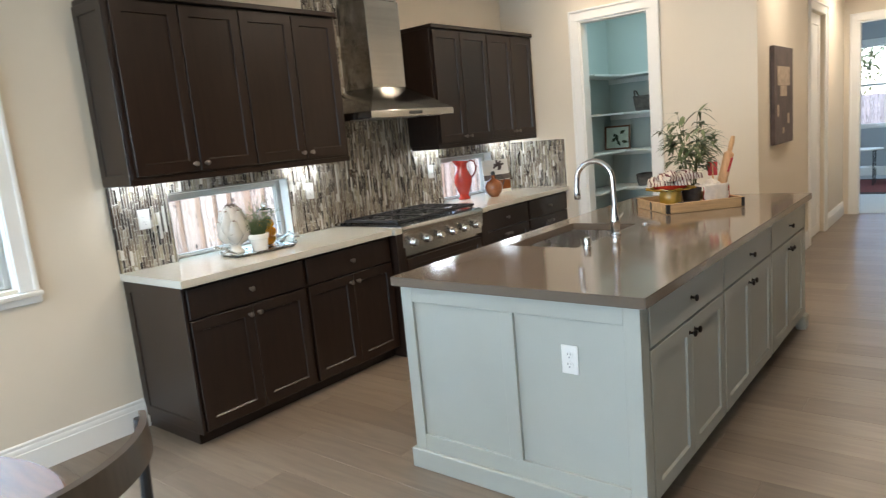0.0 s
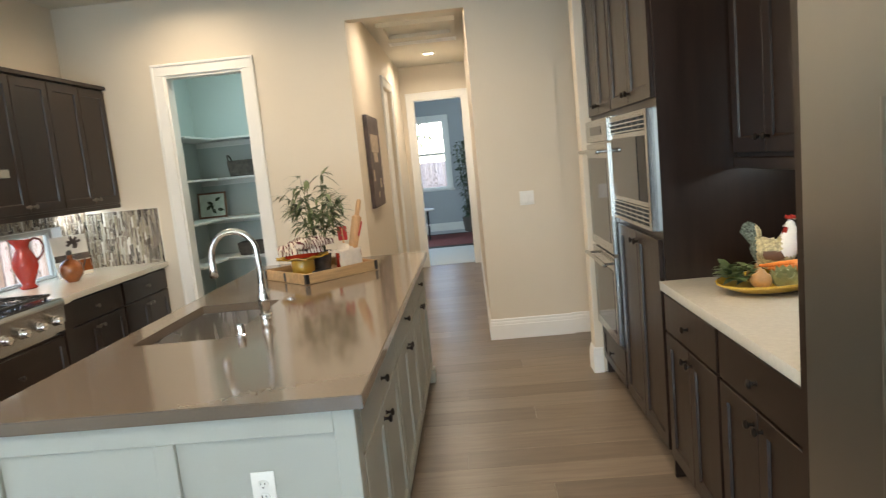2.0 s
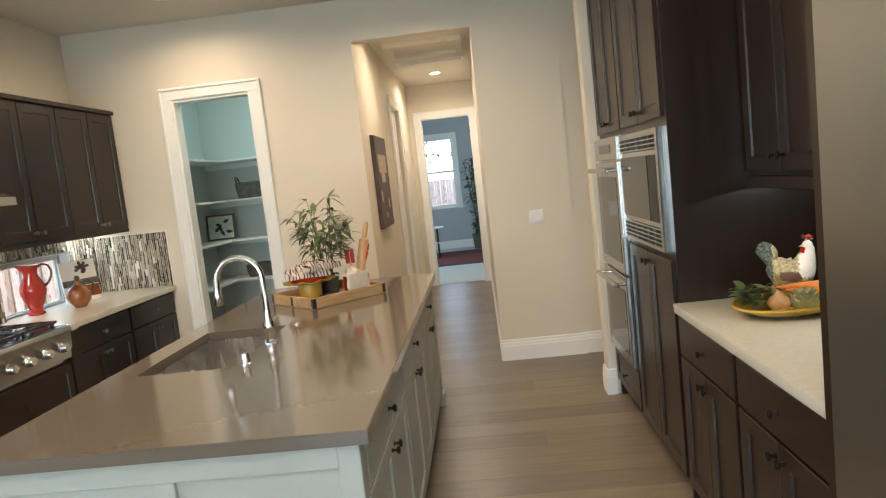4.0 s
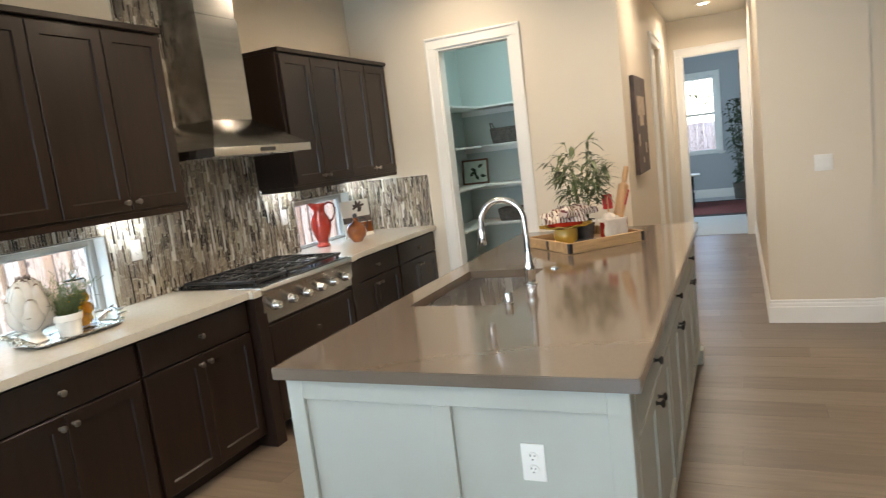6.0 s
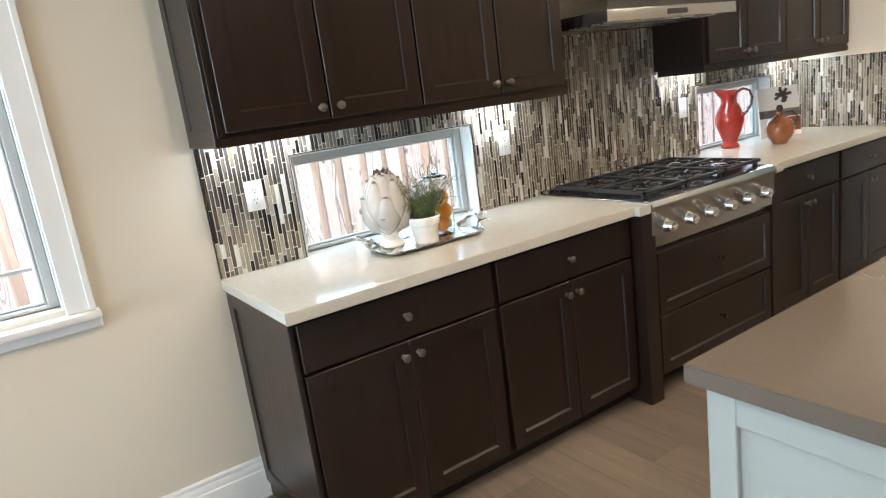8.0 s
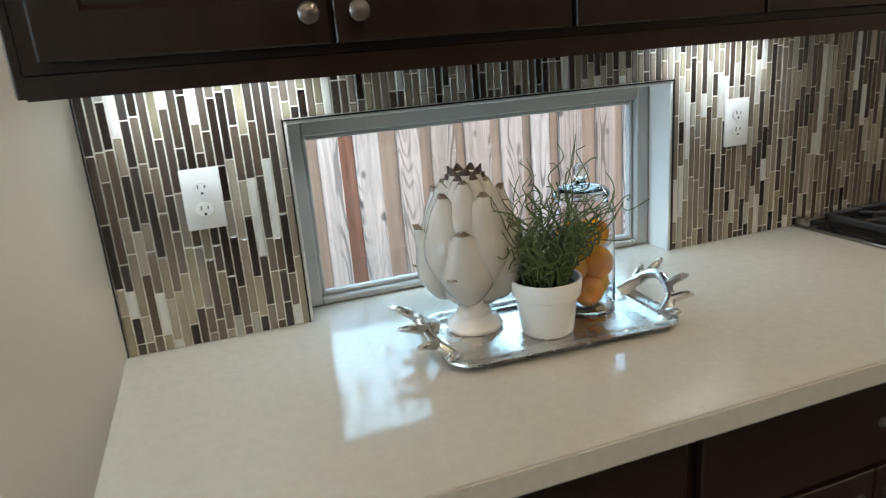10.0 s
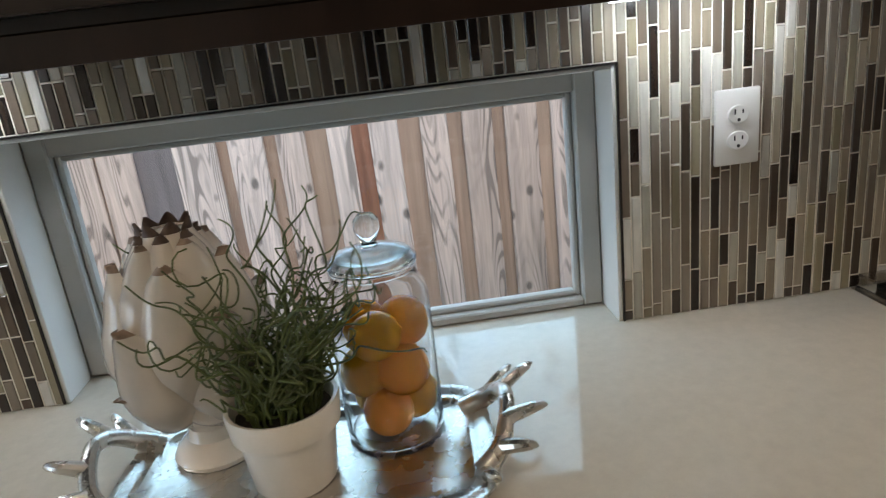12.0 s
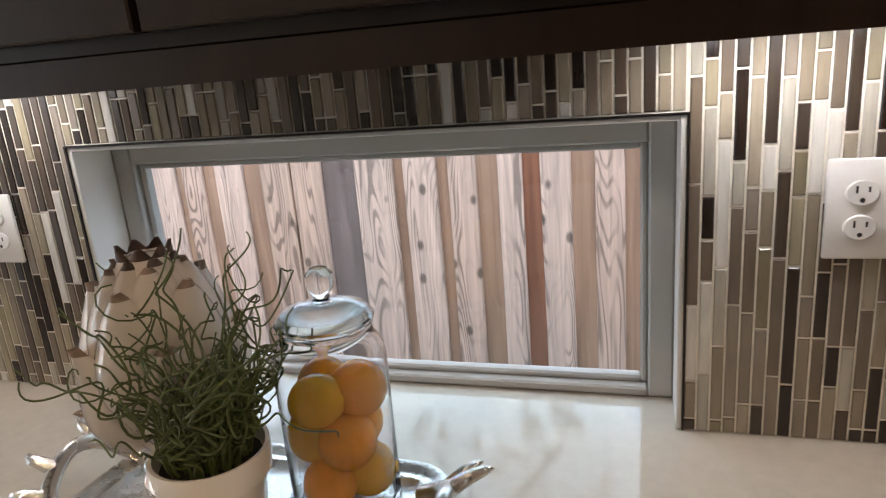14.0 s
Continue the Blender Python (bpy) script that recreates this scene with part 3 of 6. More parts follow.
# ---- the large structure ----
WX = -4.168           # kitchen face of the window wall
PY = 6.14             # kitchen face of the pantry wall
CZ = 3.03             # ceiling
WA = (2.396, 3.281, 0.914, 1.320)      # window behind the tray
WB = (4.98, 5.775, 0.914, 1.306)     # window behind the pitcher
WC = (0.42, 1.535, 0.95, 2.36)       # dining window
wall("wall_west", "x", WX, WX - 0.15, -3.6, 6.26, 0, CZ, [(WA[0], WA[1], 0.8735, WA[3]), (WB[0], WB[1], 0.8735, WB[3]), WC], PAINT, "greige painted wall with two low windows and a tall one")
wall("wall_north", "y", PY, PY + 0.12, WX, -0.19, 0, CZ, [(-3.325, -2.672, 0, 2.415), (-1.81, -0.86, 0, 2.70)], PAINT, "greige painted wall with pantry doorway and hall opening")
structure("wall_north_recess", boxm(-0.19, 0.52, PY + 0.02, PY + 0.15, 0, CZ), PAINT, "greige painted wall set slightly back", "wall")
structure("wall_stub", boxm(-0.19, 0.52, 5.118, 5.24, 0, CZ, 0.004), PAINT, "short painted wall beside the oven cabinet", "wall")
structure("wall_east", boxm(0.52, 0.66, -3.6, PY + 0.15, 0, CZ), PAINT, "plain greige painted wall behind the cabinets", "wall")
wall("wall_south", "y", -3.6, -3.75, WX - 0.15, 0.66, 0, CZ, [(-3.7, -0.3, 0.05, 2.45)], PAINT, "plain painted wall with a wide glazed opening")
structure("ceiling", boxm(WX - 0.15, 0.66, -3.75, PY + 0.12, CZ, CZ + 0.12), CEIL, "smooth pale painted ceiling", "ceiling")
structure("subfloor", boxm(WX - 0.15, 0.66, -3.75, 10.47, -0.12, -0.006), SOIL, "dark subfloor below the planks", "floor")
structure("ground", boxm(-60, 60, -60, 80, -0.5, -0.14), GROUND, "bare earth round the house", "ground")
# pantry
structure("pantry_wall_west", boxm(-3.90, -3.78, PY + 0.12, 7.72, 0, CZ), PANTRY, "pale blue-green pantry wall", "wall")
structure("pantry_wall_east", boxm(-2.12, -1.93, PY + 0.12, 7.72, 0, CZ), PANTRY, "pale blue-green pantry wall", "wall")
structure("pantry_wall_north", boxm(-3.90, -1.93, 7.72, 7.84, 0, CZ), PANTRY, "pale blue-green pantry wall behind the shelves", "wall")
structure("pantry_ceiling", boxm(-3.90, -1.93, PY + 0.12, 7.84, CZ, CZ + 0.12), CEIL, "plain pantry ceiling", "ceiling")
# hall
HC = 2.88
wall("hall_wall_west", "x", -1.81, -1.93, PY + 0.12, 10.35, 0, CZ, [(8.2, 9.0, 0, 2.42)], PAINT, "greige hall wall with a side doorway")
structure("hall_wall_east", boxm(-0.86, -0.74, PY + 0.12, 10.35, 0, CZ), PAINT, "plain greige hall wall", "wall")
wall("hall_wall_north", "y", 10.35, 10.47, -3.2, 0.9, 0, CZ, [(-1.652, -0.943, 0, 2.415)], PAINT, "greige hall end wall with a doorway")
structure("hall_ceiling", boxm(-1.93, -0.74, PY + 0.12, 10.47, HC, HC + 0.12), CEIL, "pale hall ceiling", "ceiling")
structure("hall_side_room_wall", boxm(-3.0, -2.9, 7.84, 10.35, 0, CZ), PAINT, "plain wall beyond the side doorway", "wall")
# bedroom
wall("bedroom_wall_north", "y", 15.2, 15.35, -3.2, 0.9, 0, CZ, [(-2.36, -1.385, 0.92, 2.41)], BEDWALL, "blue-grey bedroom wall with a window")
structure("bedroom_wall_west", boxm(-3.2, -3.08, 10.47, 15.2, 0, CZ), BEDWALL, "blue-grey bedroom wall", "wall")
structure("bedroom_wall_east", boxm(0.78, 0.9, 10.47, 15.2, 0, CZ), BEDWALL, "blue-grey bedroom wall", "wall")
structure("bedroom_ceiling", boxm(-3.2, 0.9, 10.35, 15.35, CZ, CZ + 0.12), CEIL, "plain bedroom ceiling", "ceiling")
structure("carpet", boxm(-3.08, 0.78, 10.42, 15.2, -0.05, 0.004), CARPET, "pale blue-grey bedroom carpet", "carpet")

baseboard("baseboard_west", [(WX, 2.066), (WX, -3.6)])
baseboard("baseboard_north", [(-0.19, PY + 0.02), (-0.19, PY), (-0.86, PY), (-0.86, 10.35)])
baseboard("baseboard_recess", [(0.5, PY + 0.02), (-0.188, PY + 0.02)])
baseboard("baseboard_stub", [(-0.137, 5.118), (-0.19, 5.118), (-0.19, 5.24), (0.5, 5.24)])
baseboard("baseboard_hall_west", [(-1.81, 8.10), (-1.81, PY)])
baseboard("baseboard_hall_end", [(-1.81, 10.35), (-1.81, 9.10)])
baseboard("baseboard_pier", [(-1.81, PY), (-2.577, PY)])
baseboard("baseboard_bedroom", [(0.78, 15.2), (-3.08, 15.2)])
casing("door_casing_pantry", "-y", PY, -3.325, -2.672, 2.415)
casing("door_casing_hall_end", "-y", 10.35, -1.652, -0.943, 2.415)
casing("door_casing_hall_side", "+x", -1.81, 8.2, 9.0, 2.42)
# linings of the doorways
for n, b in (("pantry", (-3.325, -2.672, PY - 0.002, PY + 0.122, 2.415)), ("hall_end", (-1.652, -0.943, 10.348, 10.472, 2.415))):
    bm = BM()
    box(bm, b[0], b[0] + 0.018, b[2], b[3], 0, b[4] - 0.018)
    box(bm, b[1] - 0.018, b[1], b[2], b[3], 0, b[4] - 0.018)
    box(bm, b[0], b[1], b[2], b[3], b[4] - 0.018, b[4])
    structure("door_lining_" + n, bm, WHITE, "white painted door lining", "door lining")

# south glazing
for k, x in enumerate((-3.7, -2.0)):
    gl = tagged(new("window_south_%d" % (k + 1)), "wide glazed garden door in a white frame", "glass door", kind="structure")
    ROOT[gl.name] = None
    for a, b, c, d in ((x, x + 0.07, 0.05, 2.45), (x + 1.63, x + 1.7, 0.05, 2.45), (x + 0.07, x + 1.63, 0.05, 0.15), (x + 0.07, x + 1.63, 2.38, 2.45)):
        part("door_frame", boxm(a, b, -3.70, -3.65, c, d, 0.003), WHITE, gl)
    p = part("pane", boxm(x + 0.07, x + 1.63, -3.68, -3.674, 0.15, 2.38), PANE, gl)
    p.visible_shadow = False

window("window_1", WX + 0.008, *WA, WX - 0.12, "low wide kitchen window in a grey vinyl frame")
window("window_2", WX + 0.008, *WB, WX - 0.12, "low wide kitchen window in a grey vinyl frame")
w3 = window("window_3", WX, *WC, WX - 0.11, "tall dining window with a white casing and sill", sash=(1.62,))
for y in (0.42 + 0.35, 0.42 + 0.75):
    part("muntin", boxm(WX - 0.10, WX - 0.085, y - 0.008, y + 0.008, 1.0, 1.6, 0.002), VINYL, w3)
part("muntin", boxm(WX - 0.10, WX - 0.085, 0.48, 1.48, 1.085, 1.10, 0.002), VINYL, w3)
for a, b, c, d in ((WC[1], WC[1] + 0.09, 0.93, 2.36), (WC[0] - 0.09, WC[0], 0.93, 2.36), (WC[0] - 0.09, WC[1] + 0.09, 2.36, 2.45)):
    bm = boxm(WX, WX + 0.016, a, b, c, d, 0.003)
    if b - a < 0.2:
        o = b - 0.022 if a > 1 else a
        box(bm, WX + 0.0155, WX + 0.026, o, o + 0.022, c, d, 0.003)
    part("casing", bm, WHITE, w3)
part("sill", boxm(WX - 0.06, WX + 0.055, WC[0] - 0.12, WC[1] + 0.10, 0.905, 0.93, 0.006, seg=2), WHITE, w3)
part("apron", boxm(WX, WX + 0.018, WC[0] - 0.10, WC[1] + 0.10, 0.865, 0.905, 0.005), WHITE, w3)
# bedroom window
bw = tagged(new("window_4"), "white bedroom window with upper and lower sash", "window", kind="structure")
ROOT[bw.name] = None
for a, b, c, d in ((-2.36, -2.31, 0.92, 2.41), (-1.435, -1.385, 0.92, 2.41), (-2.31, -1.435, 2.36, 2.41), (-2.31, -1.435, 0.92, 0.97), (-2.31, -1.435, 1.655, 1.70)):
    part("window_frame", boxm(a, b, 15.23, 15.28, c, d, 0.003), WHITE, bw)
for a, b, c, d in ((-2.45, -2.36, 0.87, 2.50), (-1.385, -1.295, 0.87, 2.50), (-2.36, -1.385, 2.41, 2.50), (-2.48, -1.265, 0.885, 0.92)):
    part("casing", boxm(a, b, 15.17, 15.2, c, d, 0.003), WHITE, bw)
p = part("pane", boxm(-2.31, -1.435, 15.25, 15.256, 0.97, 2.36), PANE, bw)
p.visible_shadow = False

# hall door, ajar into the bedroom, and the black hinges on its jamb
hd = thing("hall_door", "white painted door standing open into the bedroom", "door", (-0.95, 10.49, 0))
part("door_leaf", shaker(0.69, 2.385, 0.035, 0.11, 0.008, Matrix.Translation((-0.918, 10.49, 0.012)) @ Matrix.Rotation(radians(84), 4, "Z")), WHITE, hd)
for z in (0.28, 1.2, 1.8, 2.2):
    part("hinge", boxm(-0.968, -0.958, 10.40, 10.46, z - 0.05, z + 0.05, 0.002), BRONZE, hd)
sd = thing("side_door", "white closed hall door with black hinges", "door", (-1.87, 8.6, 0))
part("door_leaf", shaker(0.795, 2.405, 0.035, 0.11, 0.008, Matrix.Translation((-1.85, 8.2025, 0.01)) @ Matrix.Rotation(radians(90), 4, "Z")), WHITE, sd)
for z in (0.3, 1.0, 1.6, 2.2):
    part("hinge", boxm(-1.852, -1.838, 8.205, 8.222, z - 0.05, z + 0.05, 0.002), BRONZE, sd)

# ---- ceiling lights, vent and hatch ----
def can_light(x, y, z, power=1.0, color=WARM):
    th = thing("ceiling_light", "round recessed ceiling light with white trim", "ceiling light", (x, y, z), group="recessed ceiling lights", local=True)
    bm = lathe(BM(), [(0.055, -0.001), (0.085, -0.002), (0.088, -0.006), (0.080, -0.010), (0.062, -0.008), (0.055, -0.001)], 32)
    bmesh.ops.recalc_face_normals(bm, faces=bm.faces)
    part("trim_ring", bm, WHITE, th)
    bm = lathe(BM(), [(0, -0.003), (0.055, -0.003), (0.055, -0.001), (0, -0.001)], 32)
    bmesh.ops.recalc_face_normals(bm, faces=bm.faces)
    part("lens", bm, BULB, th)
    data = bpy.data.lights.new("can_lamp", "AREA")
    data.shape, data.size, data.energy, data.color = "DISK", 0.11, CAN * power, color
    data.spread = radians(162)
    lamp = new("can_lamp", data)
    lamp.matrix_world = look((x, y, z - 0.012), (x, y, 0))


for x, y, power in ((-3.0, 5.48, 0.65), (-2.85, 3.85, 0.8), (-2.3, 2.3, 1.0), (-2.45, 0.3, 0.4), (-1.45, 4.95, 1.0), (-0.75, 3.1, 0.8), (-0.75, 0.6, 0.6), (-1.9, -1.8, 1.0)):
    can_light(x, y, CZ, power)
can_light(-1.315, 9.34, HC, 0.95, (1.0, 0.88, 0.72))
# added can, hidden by the header, that brightens the near end of the hall
can_light(-1.315, 6.72, HC, 0.6, (1.0, 0.88, 0.72))

vent = thing("ceiling_vent", "white louvred air return grille in the hall ceiling", "vent", (-1.32, 8.45, HC))
part("frame", panel_holes([-1.70, -1.68, -1.567, -1.553, -1.447, -1.433, -1.327, -1.313, -1.207, -1.193, -1.087, -1.073, -0.96, -0.94], [8.36, 8.38, 8.52, 8.54],
                          lambda u, v: v < 8.38 or v > 8.52 or min(abs(u - c) for c in (-1.69, -1.56, -1.44, -1.32, -1.2, -1.08, -0.95)) < 0.012, HC - 0.008, HC, lambda u, v, d: (u, v, d)), WHITE, vent)
# dark sheet whose colour stands for the shade inside the vent's openings
part("backing", boxm(-1.68, -0.96, 8.38, 8.52, HC - 0.002, HC - 0.0005), VENTDARK, vent)
for k in range(6):
    part("slat", boxm(-1.68, -0.96, 8.392 + k * 0.022, 8.400 + k * 0.022, HC - 0.006, HC - 0.0025), WHITE, vent)
hatch = thing("attic_hatch", "framed attic hatch in the hall ceiling", "hatch", (-1.32, 7.6, HC))
part("frame", panel_holes([-1.70, -1.64, -1.0, -0.94], [7.25, 7.31, 7.89, 7.95], lambda u, v: not (-1.64 < u < -1.0 and 7.31 < v < 7.89), HC - 0.045, HC, lambda u, v, d: (u, v, d)), CEIL, hatch)
part("panel", boxm(-1.639, -1.001, 7.311, 7.889, HC - 0.006, HC - 0.0005), CEIL, hatch)

# ---- window-wall run: base cabinets, range, counters ----
FX = -3.57            # body fronts; doors stand 2 cm proud
EG = "espresso kitchen base cabinets"
cab = base_cabinet("espresso base cabinet with panelled end, drawer and doors", "+x", FX, 2.07, 2.85, 0.598, 0.872, ESPRESSO, NICKEL, "round satin nickel knob", EG, kick=0.075)
part("end_panel", shaker(0.61, 0.80, 0.014, 0.06, 0.007, Matrix.Translation((-4.166, 2.0555, 0.072))), ESPRESSO, cab)
base_cabinet("espresso base cabinet with one drawer and two doors", "+x", FX, 2.852, 3.61, 0.598, 0.872, ESPRESSO, NICKEL, "round satin nickel knob", EG, kick=0.075)
base_cabinet("espresso base cabinet with one drawer and two doors", "+x", FX, 4.70, 5.42, 0.598, 0.872, ESPRESSO, NICKEL, "round satin nickel knob", EG, kick=0.075)
base_cabinet("espresso base cabinet against the pantry wall", "+x", FX, 5.422, 6.138, 0.598, 0.872, ESPRESSO, NICKEL, "round satin nickel knob", EG, kick=0.075)

rb = thing("range_base_cabinet", "espresso cabinet with two deep drawers and square legs under the range", "cabinet", (-3.85, 4.155, 0))
RF = -3.522
part("body", boxm(WX + 0.002, RF, 3.705, 4.605, 0.10, 0.698, 0.002), ESPRESSO, rb)
for a, b in ((3.613, 3.70), (4.61, 4.697)):
    part("leg", boxm(-3.62, RF + 0.025, a, b, 0, 0.872, 0.003), ESPRESSO, rb)
    part("side_filler", boxm(WX + 0.002, -3.622, a, b, 0.002, 0.872, 0.002), ESPRESSO, rb)
for z0, z1, kz in ((0.40, 0.685, 0.56), (0.115, 0.392, 0.27)):
    front(rb, "deep_drawer", "+x", RF, 3.712, 4.598, z0, z1, ESPRESSO, [(4.155, kz)], BRONZE, "small dark knob", rail=0.05)

ZT = 0.914
ct = thing("kitchen_counter", "cream quartz counter slab running into the window sill", "counter", (-3.85, 2.85, 0.874), group="cream window-wall counters")
bm = panel_holes([WX - 0.145, WX + 0.001, -3.52, -3.489], [2.045, WA[0] + 0.001, WA[1] - 0.001, 3.60, 3.672], lambda u, v: (u < WX and WA[0] < v < WA[1]) or (WX < u < -3.52) or (u > -3.52 and v > 3.60), 0.874, ZT, lambda u, v, d: (u, v, d))
bmesh.ops.bevel(bm, geom=[e for e in bm.edges if e.calc_length() > 0.03 and len(e.link_faces) == 2 and e.calc_face_angle() > 0.5 and max(v.co.x for v in e.verts) > -3.53], offset=0.003, segments=2, affect="EDGES")
part("slab", bm, CREAM, ct)
ct = thing("kitchen_counter", "cream quartz counter slab between range and pantry wall", "counter", (-3.85, 5.4, 0.874), group="cream window-wall counters")
bm = panel_holes([WX - 0.145, WX + 0.001, -3.52, -3.489], [4.632, 4.71, WB[0] + 0.001, WB[1] - 0.001, PY - 0.001], lambda u, v: (u < WX and WB[0] < v < WB[1]) or (WX < u < -3.52) or (u > -3.52 and v < 4.71), 0.874, ZT, lambda u, v, d: (u, v, d))
bmesh.ops.bevel(bm, geom=[e for e in bm.edges if e.calc_length() > 0.03 and len(e.link_faces) == 2 and e.calc_face_angle() > 0.5 and max(v.co.x for v in e.verts) > -3.53], offset=0.003, segments=2, affect="EDGES")
part("slab", bm, CREAM, ct)

# rangetop
rg = thing("gas_rangetop", "stainless gas rangetop with black grates and six knobs", "rangetop", (-3.80, 4.152, 0.70))
RY0, RY1 = 3.676, 4.628
part("chassis", boxm(WX + 0.01, -3.53, RY0, RY1, 0.70, 0.918, 0.002), STEEL, rg)
bm = BM()
prof = [(-3.53, 0.921), (-3.517, 0.922), (-3.496, 0.916), (-3.483, 0.899), (-3.484, 0.883), (-3.493, 0.870), (-3.499, 0.722), (-3.53, 0.722)]
ra, rb2 = [[bm.verts.new((x, y, z)) for x, z in prof] for y in (RY0, RY1)]
for k in range(len(prof)):
    j = (k + 1) % len(prof)
    bm.faces.new((ra[k], ra[j], rb2[j], rb2[k]))
bm.faces.new(ra)
bm.faces.new(rb2)
bmesh.ops.recalc_face_normals(bm, faces=bm.faces)
part("control_panel", bm, STEEL, rg, "brushed steel bullnose control panel")
part("drip_pan", boxm(WX + 0.06, -3.535, RY0 + 0.02, RY1 - 0.02, 0.918, 0.922, 0.001), BLACK, rg)
part("rear_trim", boxm(WX + 0.012, WX + 0.055, RY0, RY1, 0.918, 0.940, 0.003), STEEL, rg)
for k in range(6):
    y = RY0 + 0.10 + k * (RY1 - RY0 - 0.2) / 5
    m = Matrix.Translation((-3.498, y, 0.797)) @ Matrix.Rotation(radians(90), 4, "Y")
    bm = lathe(BM(), [(0, -0.002), (0.030, -0.002), (0.032, 0.004), (0.029, 0.006), (0.0265, 0.010), (0.025, 0.036), (0.022, 0.041), (0, 0.042)], 24, m)
    box(bm, -0.0035, 0.0035, -0.021, 0.021, 0.030, 0.049, 0.002, m=m)
    bmesh.ops.recalc_face_normals(bm, faces=bm.faces)
    part("knob", bm, CHROME, rg, "bright metal control knob")
part("badge", boxm(-3.4975, -3.4945, 4.135, 4.19, 0.838, 0.852, 0.0008), IRON, rg, "small dark maker's badge")
gw = (RY1 - RY0 - 0.05) / 3
for k in range(3):
    y0 = RY0 + 0.025 + k * gw
    y1, x0, x1 = y0 + gw - 0.006, WX + 0.075, -3.545
    yc = (y0 + y1) / 2
    gr = BM()
    for a, b, c, d in ((x0, x1, y0, y0 + 0.014), (x0, x1, y1 - 0.014, y1), (x0, x0 + 0.014, y0, y1), (x1 - 0.014, x1, y0, y1), ((x0 + x1) / 2 - 0.007, (x0 + x1) / 2 + 0.007, y0, y1)):
        box(gr, a, b, c, d, 0.940, 0.957, 0.003)
    for xc in ((x0 * 3 + x1) / 4, (x0 + 3 * x1) / 4):
        for ang in range(8):
            a = radians(45 * ang + 22.5)
            tube(gr, [(xc + 0.042 * math.cos(a), yc + 0.042 * math.sin(a), 0.952), (xc + 0.085 * math.cos(a), yc + 0.085 * math.sin(a), 0.951), (xc + 0.125 * math.cos(a), yc + 0.125 * math.sin(a), 0.949)], [0.005, 0.006, 0.006], 6)
        tube(gr, [(xc + 0.088 * math.cos(radians(15 * i)), yc + 0.088 * math.sin(radians(15 * i)), 0.948) for i in range(24)], 0.006, 6, closed=True)
    for a in (x0 + 0.02, x1 - 0.02):
        for b in (y0 + 0.02, y1 - 0.02):
            box(gr, a - 0.008, a + 0.008, b - 0.008, b + 0.008, 0.922, 0.941)
    part("grate", gr, IRON, rg, "black cast iron grate")
    for xc in ((x0 * 3 + x1) / 4, (x0 + 3 * x1) / 4):
        bm = lathe(BM(), [(0, 0.922), (0.048, 0.922), (0.046, 0.930), (0.034, 0.932), (0.033, 0.940), (0.024, 0.943), (0, 0.943)], 24, Matrix.Translation((xc, yc, 0)))
        bmesh.ops.recalc_face_normals(bm, faces=bm.faces)
        part("burner", bm, BLACK, rg)

# hood
hood = thing("range_hood", "brushed steel chimney range hood on the tiled wall", "range hood", (-3.95, 4.10, 1.672))
HX, HY0, HY1 = -3.628, 3.642, 4.551
bm = BM()
lv = [(HX, HY0, HY1, 1.672), (HX, HY0, HY1, 1.72), (-3.86, 3.925, 4.285, 1.90)]
rows = [[bm.verts.new(p) for p in ((WX + 0.012, a, z), (x, a, z), (x, b, z), (WX + 0.012, b, z))] for x, a, b, z in lv]
for a, b in zip(rows, rows[1:]):
    for k in range(4):
        bm.faces.new((a[k], a[(k + 1) % 4], b[(k + 1) % 4], b[k]))
bm.faces.new(rows[-1])
bmesh.ops.bevel(bm, geom=[e for e in bm.edges if len(e.link_faces) == 2], offset=0.002, segments=1, affect="EDGES")
bmesh.ops.recalc_face_normals(bm, faces=bm.faces)
part("canopy", bm, HOODSTEEL, hood)
part("underside", boxm(WX + 0.014, HX - 0.004, HY0 + 0.004, HY1 - 0.004, 1.679, 1.689, 0.001), STEELH, hood)
for k in range(3):
    part("filter", boxm(-4.05, -3.70, HY0 + 0.06 + k * 0.27, HY0 + 0.31 + k * 0.27, 1.670, 1.678, 0.002), STEELH, hood)
part("chimney", boxm(WX + 0.012, -3.86, 3.927, 4.283, 1.898, 2.52, 0.003), HOODSTEEL, hood)
part("chimney_upper", boxm(WX + 0.012, -3.868, 3.935, 4.275, 2.52, CZ - 0.002, 0.003), HOODSTEEL, hood)
part("control_strip", boxm(HX - 0.001, HX + 0.003, 4.03, 4.17, 1.685, 1.707, 0.001), SLOT, hood, "dark push-button strip")


